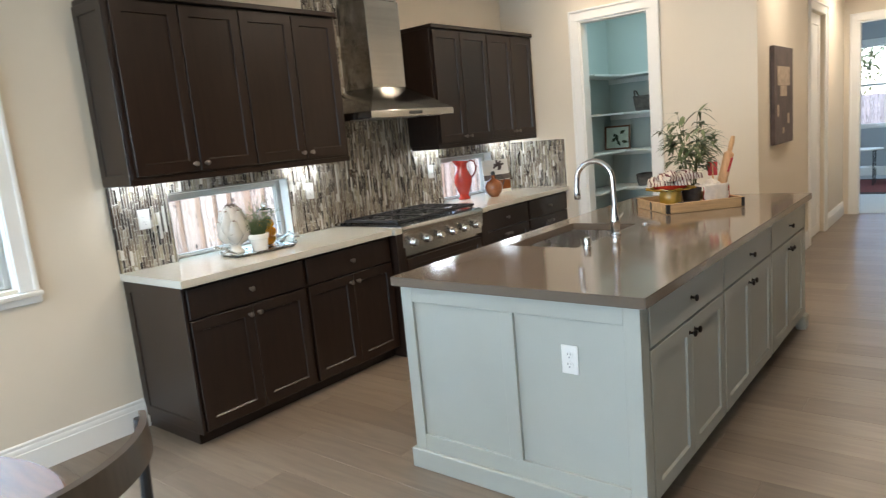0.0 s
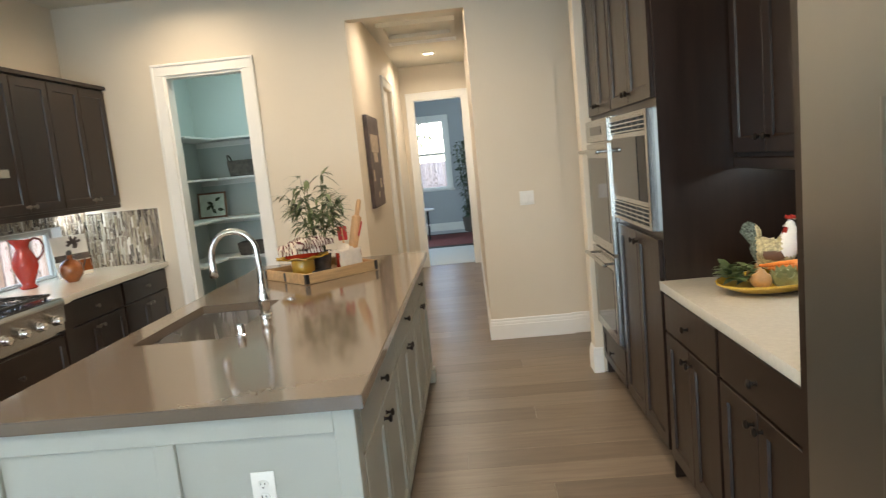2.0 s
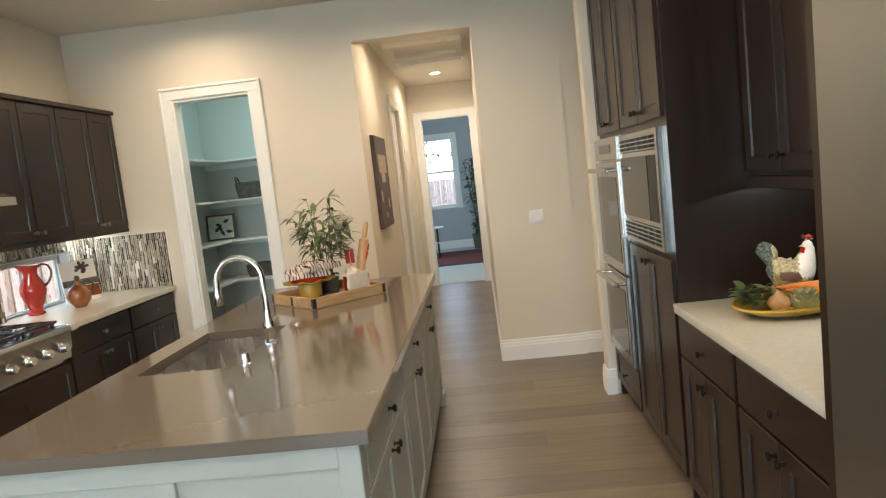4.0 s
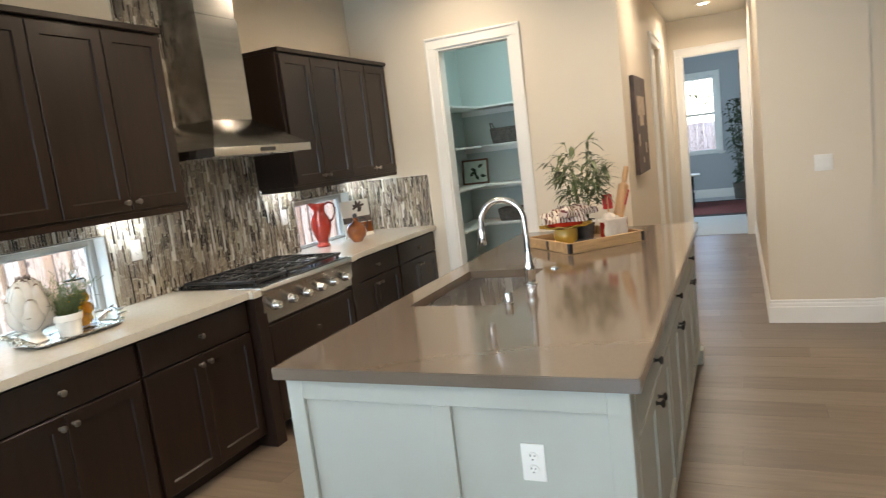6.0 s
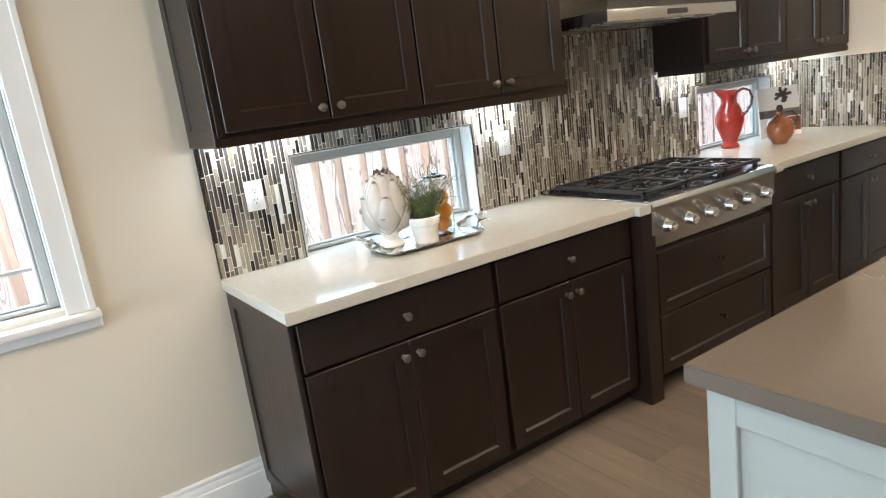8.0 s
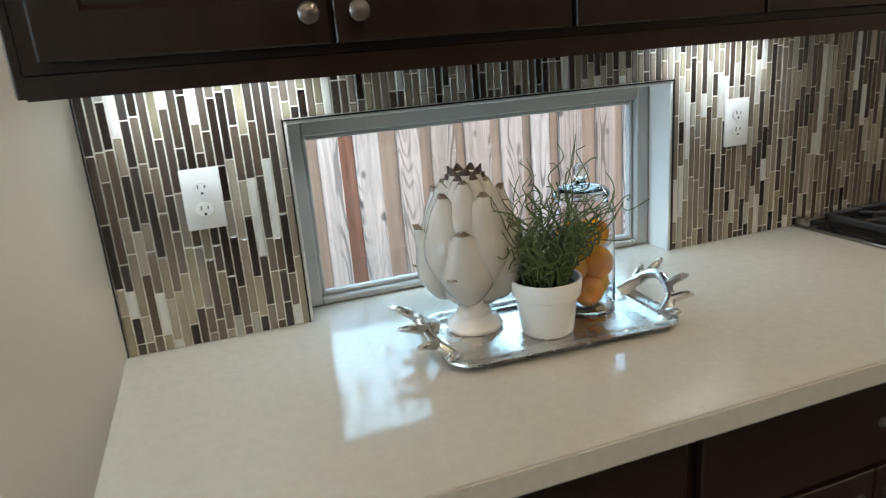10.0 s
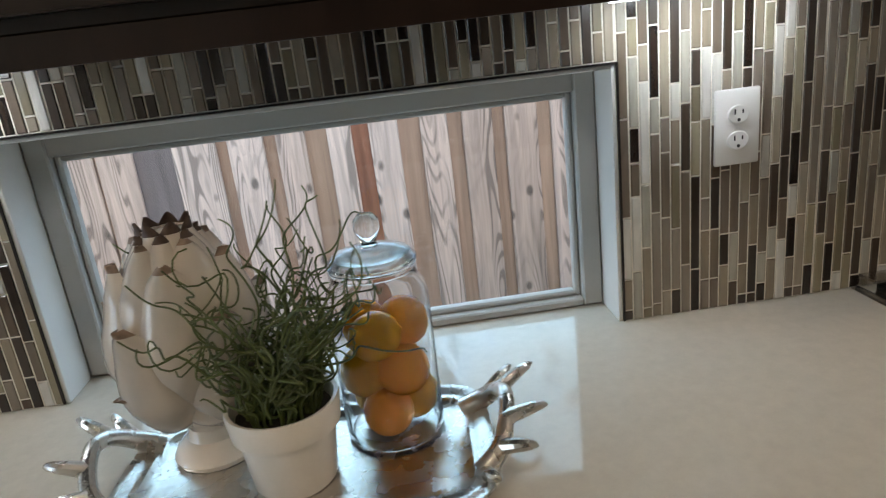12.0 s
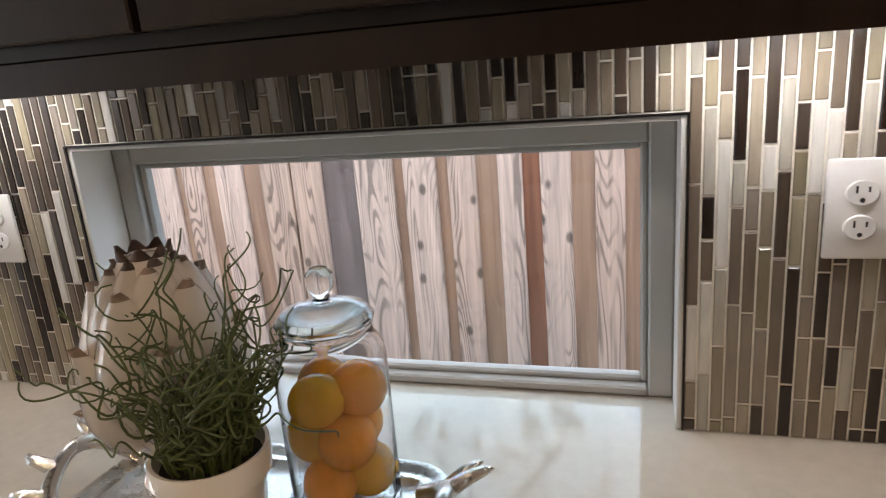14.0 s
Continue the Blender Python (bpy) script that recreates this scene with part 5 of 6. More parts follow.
pot = thing("potted_grass", "curly green artificial grass in a white pot", "potted plant", (-3.872, 2.785, TRZ), local=True)
bm = lathe(BM(), [(0, 0), (0.040, 0), (0.0425, 0.004), (0.0485, 0.060), (0.0492, 0.064), (0.0545, 0.0665), (0.0572, 0.092), (0.056, 0.096), (0.052, 0.095), (0.049, 0.080), (0, 0.080)], 36)
bmesh.ops.recalc_face_normals(bm, faces=bm.faces)
bmesh.ops.scale(bm, vec=(1.13, 1.13, 1.08), verts=bm.verts)
part("pot", bm, POTWHITE, pot)
bm = lathe(BM(), [(0.0545, 0.0875), (0.034, 0.0905), (0, 0.0925)], 20)
part("soil", bm, SOIL, pot)
rg2 = random.Random(11)
bm = BM()
for k in range(120):
    a, r0 = rg2.uniform(0, 2 * math.pi), 0.043 * math.sqrt(rg2.random())
    base = Vector((r0 * math.cos(a), r0 * math.sin(a), 0.089))
    L = rg2.choice((0.08, 0.11, 0.14, 0.17, 0.20, 0.24)) * rg2.uniform(0.85, 1.15)
    out = rg2.uniform(0.05, 0.62) if k % 4 else rg2.uniform(0.5, 0.95)
    n = 40
    ph1, ph2, f1, f2 = rg2.uniform(0, 6.28), rg2.uniform(0, 6.28), rg2.uniform(0.28, 0.62), rg2.uniform(0.25, 0.55)
    amp = rg2.uniform(0.007, 0.019)
    pts = []
    for i in range(n + 1):
        t = i / n
        q = base + Vector((math.cos(a) * out * L * t ** 1.4 * 0.8, math.sin(a) * out * L * t ** 1.4 * 0.8, L * t * (1 - 0.40 * out * t)))
        wob = amp * min(1, 2.2 * t)
        q += Vector((wob * math.sin(ph1 + f1 * i), wob * math.cos(ph2 + f2 * i), 0.7 * wob * math.sin(ph2 + f1 * 1.3 * i)))
        q.z = max(q.z, 0.091)
        pts.append(q)
    tube(bm, pts, [0.0019 - 0.0010 * i / n for i in range(n + 1)], 5)
for tip in ((0.03, 0.17, 0.145), (-0.02, -0.03, 0.31), (-0.04, 0.06, 0.33), (0.02, -0.10, 0.24)):
    pts = [Vector((0, 0, 0.091)).lerp(Vector(tip), i / 36) + Vector((0.009 * math.sin(i * 0.5), 0.009 * math.cos(i * 0.4), 0.035 * math.sin(math.pi * i / 36))) for i in range(37)]
    tube(bm, pts, [0.0018 - 0.0009 * i / 36 for i in range(37)], 5)
part("curly_grass", bm, GRASS, pot)

JX, JY = -3.944, 2.904
jar = thing("glass_jar", "clear lidded glass jar full of citrus fruit", "jar", (JX, JY, TRZ), local=True)
bm = lathe(BM(), [(0, 0.0), (0.062, 0.0), (0.068, 0.006), (0.069, 0.02), (0.069, 0.185), (0.066, 0.200), (0.057, 0.212), (0.055, 0.222), (0.058, 0.228), (0.0562, 0.229), (0.0535, 0.221), (0.0553, 0.211), (0.0645, 0.199), (0.0672, 0.185), (0.0672, 0.021), (0.064, 0.005), (0, 0.0035)], 48)
bmesh.ops.recalc_face_normals(bm, faces=bm.faces)
bmesh.ops.scale(bm, vec=(0.9, 0.9, 0.97), verts=bm.verts)
part("jar_body", bm, CLEAR, jar)
bm = lathe(BM(), [(0, 0.2505), (0.012, 0.2503), (0.030, 0.2475), (0.0505, 0.2410), (0.0545, 0.2330), (0.0515, 0.2320), (0.0515, 0.2262), (0.0535, 0.2262), (0.0535, 0.2305), (0.059, 0.2305), (0.060, 0.234), (0.052, 0.2432), (0.030, 0.250), (0.012, 0.253), (0.009, 0.258), (0.013, 0.264), (0.0175, 0.274), (0.0165, 0.285), (0.010, 0.292), (0, 0.293)], 40)
bmesh.ops.recalc_face_normals(bm, faces=bm.faces)
bmesh.ops.scale(bm, vec=(0.9, 0.9, 0.97), verts=bm.verts)
part("lid", bm, LIDGLASS, jar)


def fruit(name, label, x, y, z, r, material, tilt, longer=1.0):
    bm = BM()
    prof = []
    for i in range(13):
        a = math.pi * i / 12
        rr = r * math.sin(a)
        zz = -r * longer * math.cos(a)
        if longer > 1.05 and i in (0, 12):
            zz *= 1.12
        if longer > 1.05 and i in (1, 11):
            rr *= 0.75
        prof.append((rr if 0 < i < 12 else 0, zz))
    lathe(bm, prof, 20, pose(0, 0, 0, *tilt))
    lathe(bm, [(0, r * longer * 0.99), (0.003, r * longer * 0.995), (0.002, r * longer * 1.03), (0, r * longer * 1.03)], 8, pose(0, 0, 0, *tilt))
    bmesh.ops.recalc_face_normals(bm, faces=bm.faces)
    ob = part(name, bm, material)
    ob.location = (x, y, z)
    return tagged(ob, label, "fruit", group="citrus fruit in the jar")


for k, (dx, dy, dz, r, lemon) in enumerate(((0.031, -0.006, 0.043, 0.0335, 0), (-0.026, -0.021, 0.042, 0.033, 1), (-0.006, 0.032, 0.043, 0.0335, 1), (-0.031, 0.012, 0.094, 0.0335, 0), (0.024, 0.022, 0.098, 0.035, 0),
                                            (0.012, -0.032, 0.096, 0.033, 1), (-0.020, -0.024, 0.150, 0.033, 0), (0.029, -0.010, 0.151, 0.032, 1), (-0.006, 0.031, 0.153, 0.0345, 0))):
    fruit("lemon" if lemon else "orange", "yellow-orange lemon inside the glass jar" if lemon else "ripe orange inside the glass jar", JX + dx * 0.86, JY + dy * 0.86, TRZ + dz * 0.93, r * 0.93, LEMON if lemon else ORANGE, (37 * k, 71 * k + 20, 0), 1.08 if lemon else 1.0)

# ---- pitcher, amber bottle and print by the second window ----
pit = thing("water_pitcher", "glossy red ceramic pitcher on the counter", "pitcher", (-4.105, 5.22, ZT), rz=-58, local=True)
bm = lathe(BM(), [(0, 0), (0.048, 0), (0.054, 0.006), (0.052, 0.016), (0.040, 0.026), (0.044, 0.05), (0.066, 0.10), (0.080, 0.15), (0.078, 0.19), (0.060, 0.235), (0.044, 0.262), (0.042, 0.285), (0.050, 0.318), (0.056, 0.330), (0.052, 0.330), (0.038, 0.290), (0.038, 0.262), (0.05, 0.235), (0.0, 0.20)], 40)
for v in bm.verts:
    if v.co.z > 0.28 and v.co.y < -0.02:
        k = (v.co.z - 0.28) / 0.05 * min(1, -v.co.y / 0.05)
        v.co.y -= 0.035 * k
        v.co.z += 0.012 * k
bmesh.ops.recalc_face_normals(bm, faces=bm.faces)
bmesh.ops.scale(bm, vec=(1.05, 1.05, 1.05), verts=bm.verts)
part("jug_body", bm, REDGLAZE, pit, smooth=60)
bm = tube(BM(), [(0, 0.045, 0.318), (0, 0.075, 0.335), (0, 0.108, 0.32), (0, 0.122, 0.28), (0, 0.115, 0.24), (0, 0.095, 0.205), (0, 0.072, 0.185)], [0.009, 0.008, 0.0075, 0.0075, 0.0075, 0.008, 0.010], 12)
bmesh.ops.scale(bm, vec=(1.05, 1.05, 1.05), verts=bm.verts)
part("handle", bm, DARKRED, pit, "dark red handle")
bt = thing("amber_bottle", "round amber and copper glazed bottle with handle", "bottle", (-3.88, 5.38, ZT), local=True)
bm = lathe(BM(), [(0, 0), (0.04, 0), (0.045, 0.005), (0.075, 0.045), (0.084, 0.085), (0.075, 0.125), (0.045, 0.155), (0.022, 0.168), (0.018, 0.19), (0.022, 0.197), (0, 0.197)], 32)
bmesh.ops.recalc_face_normals(bm, faces=bm.faces)
part("bottle_body", bm, COPPER, bt)
bm = lathe(BM(), [(0, 0.1975), (0.018, 0.1975), (0.02, 0.215), (0.012, 0.23), (0, 0.232)], 16)
part("stopper", bm, IRON, bt)
part("loop_handle", tube(BM(), [(0.02, 0.02, 0.185), (0.05, 0.05, 0.19), (0.07, 0.075, 0.15), (0.06, 0.06, 0.10)], 0.006, 8), IRON, bt)
pr = thing("recipe_print", "pale printed card with dark plant and orange band", "print", (-4.04, 5.69, ZT), rz=62, local=True)
tp = pose(0, 0, 0, -8)
part("card", boxm(-0.14, 0.14, 0, 0.012, 0.0005, 0.32, 0.001, m=tp), POTWHITE, pr)
part("orange_band", boxm(-0.02, 0.138, -0.0015, -0.0002, 0.03, 0.12, m=tp), COPPER, pr)
part("grey_band", boxm(-0.138, 0.138, -0.0015, -0.0002, 0.125, 0.175, m=tp), BASKET, pr)
for k in range(9):
    part("plant_mark", boxm(-0.010, 0.010, -0.0015, -0.0002, 0.0, 0.05, m=tp @ pose(0.02 + 0.012 * (k % 3), 0, 0.265, 0, 40 * k, 0)), CANVAS, pr)

# ---- on the island: crate with kitchen things ----
cr = thing("wooden_crate", "shallow pale wood crate tray with dark metal corners", "crate", (-1.875, 4.643, ZT), rz=45, local=True)
hx, hy = 0.247, 0.235
part("base", boxm(-hx + 0.012, hx - 0.012, -hy + 0.012, hy - 0.012, 0.0005, 0.010), PINE, cr)
for a, b, c, d in ((-hx, hx, -hy, -hy + 0.012), (-hx, hx, hy - 0.012, hy), (-hx, -hx + 0.012, -hy + 0.012, hy - 0.012), (hx - 0.012, hx, -hy + 0.012, hy - 0.012)):
    part("side", boxm(a, b, c, d, 0.0005, 0.062, 0.002), PINE, cr)
for sx in (-1, 1):
    for sy in (-1, 1):
        bm = BM()
        box(bm, min(sx * (hx + 0.0015), sx * (hx - 0.02)), max(sx * (hx + 0.0015), sx * (hx - 0.02)), min(sy * (hy + 0.0015), sy * hy), max(sy * (hy + 0.0015), sy * hy), 0.004, 0.058)
        box(bm, min(sx * (hx + 0.0015), sx * hx), max(sx * (hx + 0.0015), sx * hx), min(sy * hy, sy * (hy - 0.02)), max(sy * hy, sy * (hy - 0.02)), 0.004, 0.058)
        part("corner_bracket", bm, IRON, cr)
for sx in (-1, 1):
    part("grip_slot", boxm(min(sx * (hx + 0.001), sx * (hx - 0.002)), max(sx * (hx + 0.001), sx * (hx - 0.002)), -0.012, 0.012, 0.006, 0.056), IRON, cr)
CB = ZT + 0.0105
st = thing("yellow_pot", "small ochre yellow pot under the platter", "pot", (-1.97, 4.60, CB), local=True)
bm = lathe(BM(), [(0, 0), (0.055, 0), (0.068, 0.03), (0.07, 0.085), (0.062, 0.098), (0, 0.098)], 28)
bmesh.ops.recalc_face_normals(bm, faces=bm.faces)
part("pot_body", bm, YELLOW, st)
pl = thing("yellow_platter", "ochre yellow scalloped platter under the red dish", "platter", (-1.97, 4.60, CB + 0.0985), rz=20, local=True)
bm = lathe(BM(), [(0, 0), (0.06, 0), (0.11, 0.010), (0.155, 0.018), (0.155, 0.022), (0.11, 0.015), (0.06, 0.006), (0, 0.006)], 48)
for v in bm.verts:
    r = math.hypot(v.co.x, v.co.y)
    if r > 0.1:
        a = math.atan2(v.co.y, v.co.x)
        v.co.z += 0.006 * math.sin(9 * a)
        v.co.x *= 1 + 0.03 * math.cos(9 * a)
        v.co.y *= 0.85 * (1 + 0.03 * math.cos(9 * a))
bmesh.ops.recalc_face_normals(bm, faces=bm.faces)
part("plate", bm, YELLOW, pl, smooth=60)
rd = thing("red_dish", "red glazed oval dish holding folded towels", "dish", (-1.97, 4.60, CB + 0.105), rz=20, local=True)
bm = lathe(BM(), [(0, 0), (0.07, 0), (0.10, 0.012), (0.112, 0.035), (0.107, 0.036), (0.095, 0.016), (0, 0.008)], 36, squash=0.75)
bmesh.ops.recalc_face_normals(bm, faces=bm.faces)
part("bowl", bm, REDGLAZE, rd)


def towel(label, loc, rz, lx, ly, h, seed, stripes=True):
    th = thing("kitchen_towel", label, "towel", loc, rz=rz, local=True, group="kitchen towels in the crate")
    r = random.Random(seed)
    bm = BM()
    box(bm, -lx, lx, -ly, ly, 0, h)
    bmesh.ops.subdivide_edges(bm, edges=bm.edges[:], cuts=26, use_grid_fill=True)
    for v in bm.verts:
        n = noise.noise(Vector((v.co.x * 17 + seed, v.co.y * 21, v.co.z * 20))) + 0.4 * noise.noise(Vector((v.co.x * 45 + seed, v.co.y * 50, 3.0)))
        e = max(abs(v.co.x) / lx, abs(v.co.y) / ly)
        v.co.z = max(0.0, v.co.z + (n * 0.040 if v.co.z > 0.002 else 0) - (0.026 * e ** 3 if v.co.z > h * 0.5 else 0))
        v.co.x *= 1 + 0.12 * n
        v.co.y *= 1 + 0.15 * n
    part("cloth", bm, STRIPED if stripes else LINEN, th, smooth=80)
    return th


towel("folded cream towel with dark red stripes in the dish", (-1.975, 4.60, CB + 0.138), 20, 0.125, 0.078, 0.042, 3)
towel("folded cream towel with dark red stripes in the dish", (-1.92, 4.62, CB + 0.172), 52, 0.115, 0.085, 0.045, 8)
tl = towel("rumpled cream towel draped over the red box", (-1.715, 4.598, CB + 0.128), 48, 0.075, 0.05, 0.02, 5, False)
bm = boxm(-0.080, 0.080, -0.060, -0.051, -0.095, 0.014, 0.003)
bmesh.ops.subdivide_edges(bm, edges=[e for e in bm.edges if e.calc_length() > 0.02], cuts=12, use_grid_fill=True)
for v in bm.verts:
    v.co.y -= 0.008 + 0.009 * noise.noise(Vector((v.co.x * 30, 2.0, v.co.z * 14)))
    v.co.x *= 1 + 0.1 * noise.noise(Vector((1.0, 3.0, v.co.z * 25)))
part("hanging_end", bm, LINEN, tl, smooth=80)
sk = thing("cast_iron_pan", "small black cast iron pan in the crate", "pan", (-1.82, 4.498, CB), rz=20, local=True)
bm = lathe(BM(), [(0, 0), (0.062, 0), (0.075, 0.035), (0.071, 0.036), (0.058, 0.006), (0, 0.006)], 28)
bmesh.ops.recalc_face_normals(bm, faces=bm.faces)
part("pan_body", bm, IRON, sk)
part("pan_handle", tube(BM(), [(0.07, 0, 0.03), (0.10, 0, 0.036), (0.15, 0, 0.042)], [0.008, 0.009, 0.01], 8), IRON, sk)
ub = thing("utensil_box", "red utensil box standing in the crate", "utensil holder", (-1.70, 4.653, CB), rz=48, local=True)
for a, b, c, d in ((-0.06, 0.06, -0.05, -0.042), (-0.06, 0.06, 0.042, 0.05), (-0.06, -0.052, -0.042, 0.042), (0.052, 0.06, -0.042, 0.042)):
    part("wall", boxm(a, b, c, d, 0.0005, 0.125, 0.002), REDGLAZE, ub)
part("base", boxm(-0.052, 0.052, -0.042, 0.042, 0.0005, 0.008), REDGLAZE, ub)


def stick(name, label, cat, base, tip, prof, material, extra=None):
    d = Vector(tip) - Vector(base)
    m = Matrix.Translation(base) @ d.to_track_quat("Z", "Y").to_matrix().to_4x4()
    th = thing(name, label, cat, base, local=True)
    bm = lathe(BM(), [(r, z * d.length) for r, z in prof], 18, Matrix.Translation([-c for c in base]) @ m)
    bmesh.ops.recalc_face_normals(bm, faces=bm.faces)
    part("shaft", bm, material, th)
    if extra:
        bm = BM()
        box(bm, -extra[0], extra[0], -0.005, 0.005, d.length - extra[1], d.length, 0.004, m=Matrix.Translation([-c for c in base]) @ m)
        part("blade", bm, REDSIL, th, "red silicone blade")
    return th


stick("rolling_pin", "pale wooden rolling pin standing in the red box", "rolling pin", (-1.70, 4.663, CB + 0.011), (-1.612, 4.723, 1.345),
      [(0, 0), (0.012, 0), (0.014, 0.08), (0.012, 0.17), (0.028, 0.19), (0.030, 0.74), (0.013, 0.77), (0.016, 0.9), (0.012, 0.99), (0, 1)], BEECH)
stick("red_spatula", "red silicone spatula in the utensil box", "spatula", (-1.72, 4.663, CB + 0.011), (-1.735, 4.703, 1.19), [(0, 0), (0.006, 0), (0.006, 0.95), (0, 0.95)], BEECH, (0.028, 0.085))
stick("red_spatula", "red silicone spatula in the utensil box", "spatula", (-1.685, 4.638, CB + 0.011), (-1.60, 4.653, 1.215), [(0, 0), (0.006, 0), (0.006, 0.95), (0, 0.95)], BEECH, (0.026, 0.09))
gj = thing("pasta_jar", "small glass jar with pale contents in the crate", "jar", (-2.0, 4.723, CB), local=True)
bm = lathe(BM(), [(0, 0), (0.045, 0), (0.05, 0.01), (0.05, 0.17), (0.04, 0.19), (0.042, 0.215), (0, 0.216)], 24)
bmesh.ops.recalc_face_normals(bm, faces=bm.faces)
part("jar_body", bm, CLEAR, gj)
bm = lathe(BM(), [(0, 0.01), (0.044, 0.012), (0.044, 0.15), (0, 0.155)], 20)
bmesh.ops.recalc_face_normals(bm, faces=bm.faces)
part("contents", bm, LINEN, gj)


def leaf(bm, p, d, L, w, droop=0.35):
    d = d.normalized()
    s = d.cross(Vector((0, 0, 1)))
    s = s.normalized() if s.length > 1e-3 else Vector((1, 0, 0))
    up = s.cross(d)
    rows = []
    for t, k in ((0, 0.15), (0.3, 1.0), (0.65, 0.7), (1.0, 0.0)):
        c = p + d * L * t - Vector((0, 0, droop * L * t * t))
        if k == 0:
            rows.append([bm.verts.new(c)])
        else:
            rows.append([bm.verts.new(c - s * w * k), bm.verts.new(c + up * -0.12 * w * k), bm.verts.new(c + s * w * k)])
    for a, b in zip(rows, rows[1:]):
        if len(b) == 3:
            bm.faces.new((a[0], a[1], b[1], b[0]))
            bm.faces.new((a[1], a[2], b[2], b[1]))
        else:
            bm.faces.new((a[0], a[1], b[0]))
            bm.faces.new((a[1], a[2], b[0]))


bp = thing("bamboo_plant", "bushy green bamboo plant in a small pot in the crate", "potted plant", (-1.90, 4.793, CB), local=True)
bm = lathe(BM(), [(0, 0), (0.05, 0), (0.065, 0.10), (0.068, 0.115), (0.062, 0.115), (0.058, 0.09), (0, 0.09)], 28)
bmesh.ops.recalc_face_normals(bm, faces=bm.faces)
part("pot", bm, BASKET, bp)
r3 = random.Random(21)
stems, leaves = BM(), BM()
for k in range(13):
    a = 2 * math.pi * k / 13 * 5 + r3.uniform(-0.2, 0.2)
    lean, H = r3.uniform(0.06, 0.17), r3.uniform(0.34, 0.46)
    if k % 4 == 0:
        lean, H = r3.uniform(0.0, 0.05), r3.uniform(0.46, 0.58)
    elif k % 4 == 2:
        lean, H = r3.uniform(0.16, 0.24), r3.uniform(0.26, 0.40)
    pts = []
    for i in range(9):
        t = i / 8
        pts.append(Vector((0.03 * math.cos(a) + lean * math.cos(a) * t ** 1.7, 0.03 * math.sin(a) + lean * math.sin(a) * t ** 1.7, 0.085 + H * t * (1 - 0.9 * lean * t))))
    tube(stems, pts, [0.0042 - 0.0028 * i / 8 for i in range(9)], 6)
    for i in range(3, 9):
        for q in range(2 if i in (5, 6) else 1):
            b = a + r3.uniform(-1.9, 1.9)
            reach = r3.uniform(0.02, 0.075) if i < 8 else 0.01
            end = pts[i] + Vector((reach * math.cos(b), reach * math.sin(b), r3.uniform(0.0, 0.035)))
            tube(stems, [pts[i], pts[i].lerp(end, 0.5) + Vector((0, 0, 0.006)), end], [0.0017, 0.0014, 0.001], 5)
            for w in range(r3.randint(3, 5) if i > 3 else 2):
                c = b + r3.uniform(-1.1, 1.1)
                leaf(leaves, end, Vector((math.cos(c), math.sin(c), r3.uniform(-0.25, 0.75))), r3.uniform(0.075, 0.135), r3.uniform(0.0088, 0.013), r3.uniform(0.1, 0.65))
part("stems", stems, STEM, bp)
part("leaves", leaves, LEAF, bp)

# ---- pantry ----
for k, z in enumerate((0.36, 0.76, 1.165, 1.57, 1.97)):
    sh = thing("pantry_shelf", "white painted pantry shelf along the back wall", "shelf", (-2.95, 7.53, z - 0.02), group="pantry shelves")
    part("board", boxm(-3.778, -2.122, 7.34, 7.718, z - 0.02, z, 0.002), WHITE, sh)
    part("cleat", boxm(-3.778, -2.122, 7.70, 7.718, z - 0.075, z - 0.021, 0.002), WHITE, sh)
    part("side_board", boxm(-3.778, -3.46, 6.70, 7.339, z - 0.02, z, 0.002), WHITE, sh)


def basket(label, x, y, z, w, d, h, handles=True):
    th = thing("woven_basket", label, "basket", (x, y, z), local=True, group="pantry baskets")
    bm = dish(BM(), w / 2, d / 2, 0.04, [(0.03, 0.0005), (0.02, 0.004), (0.005, h * 0.5), (0.0, h), (0.008, h), (0.013, h * 0.5), (0.028, 0.012)])
    part("weave", bm, BASKET, th)
    for k in range(6):
        zz = h * (0.1 + 0.16 * k)
        i = 0.022 - 0.022 * zz / h
        part("band", tube(BM(), [(px, py, zz) for px, py in rounded(w / 2 - i, d / 2 - i, 0.04, 4)], 0.006, 6, closed=True), BASKET, th)
    if handles:
        for s in (-1, 1):
            part("handle", tube(BM(), [(s * (w / 2 - 0.005), -0.05, h), (s * (w / 2 + 0.012), -0.03, h + 0.055), (s * (w / 2 + 0.014), 0.03, h + 0.055), (s * (w / 2 - 0.005), 0.05, h)], 0.008, 8), BASKET, th)
    return th


basket("grey woven basket with loop handles on a pantry shelf", -3.19, 7.50, 1.5703, 0.36, 0.24, 0.16)
basket("dark woven basket on a lower pantry shelf", -3.17, 7.50, 0.7603, 0.40, 0.26, 0.13, False)
bp2 = thing("framed_botanical", "small framed botanical print leaning on a pantry shelf", "picture", (-3.62, 7.50, 1.1653), rz=8, local=True)
tl = pose(0, 0, 0, -9)
for a, b, c, d in ((-0.145, -0.125, 0.0005, 0.27), (0.125, 0.145, 0.0005, 0.27), (-0.125, 0.125, 0.0005, 0.02), (-0.125, 0.125, 0.25, 0.27)):
    part("frame", boxm(a, b, 0, 0.02, c, d, 0.002, m=tl), WALNUT, bp2)
part("print", boxm(-0.125, 0.125, 0.006, 0.012, 0.02, 0.25, m=tl), PAPER, bp2)
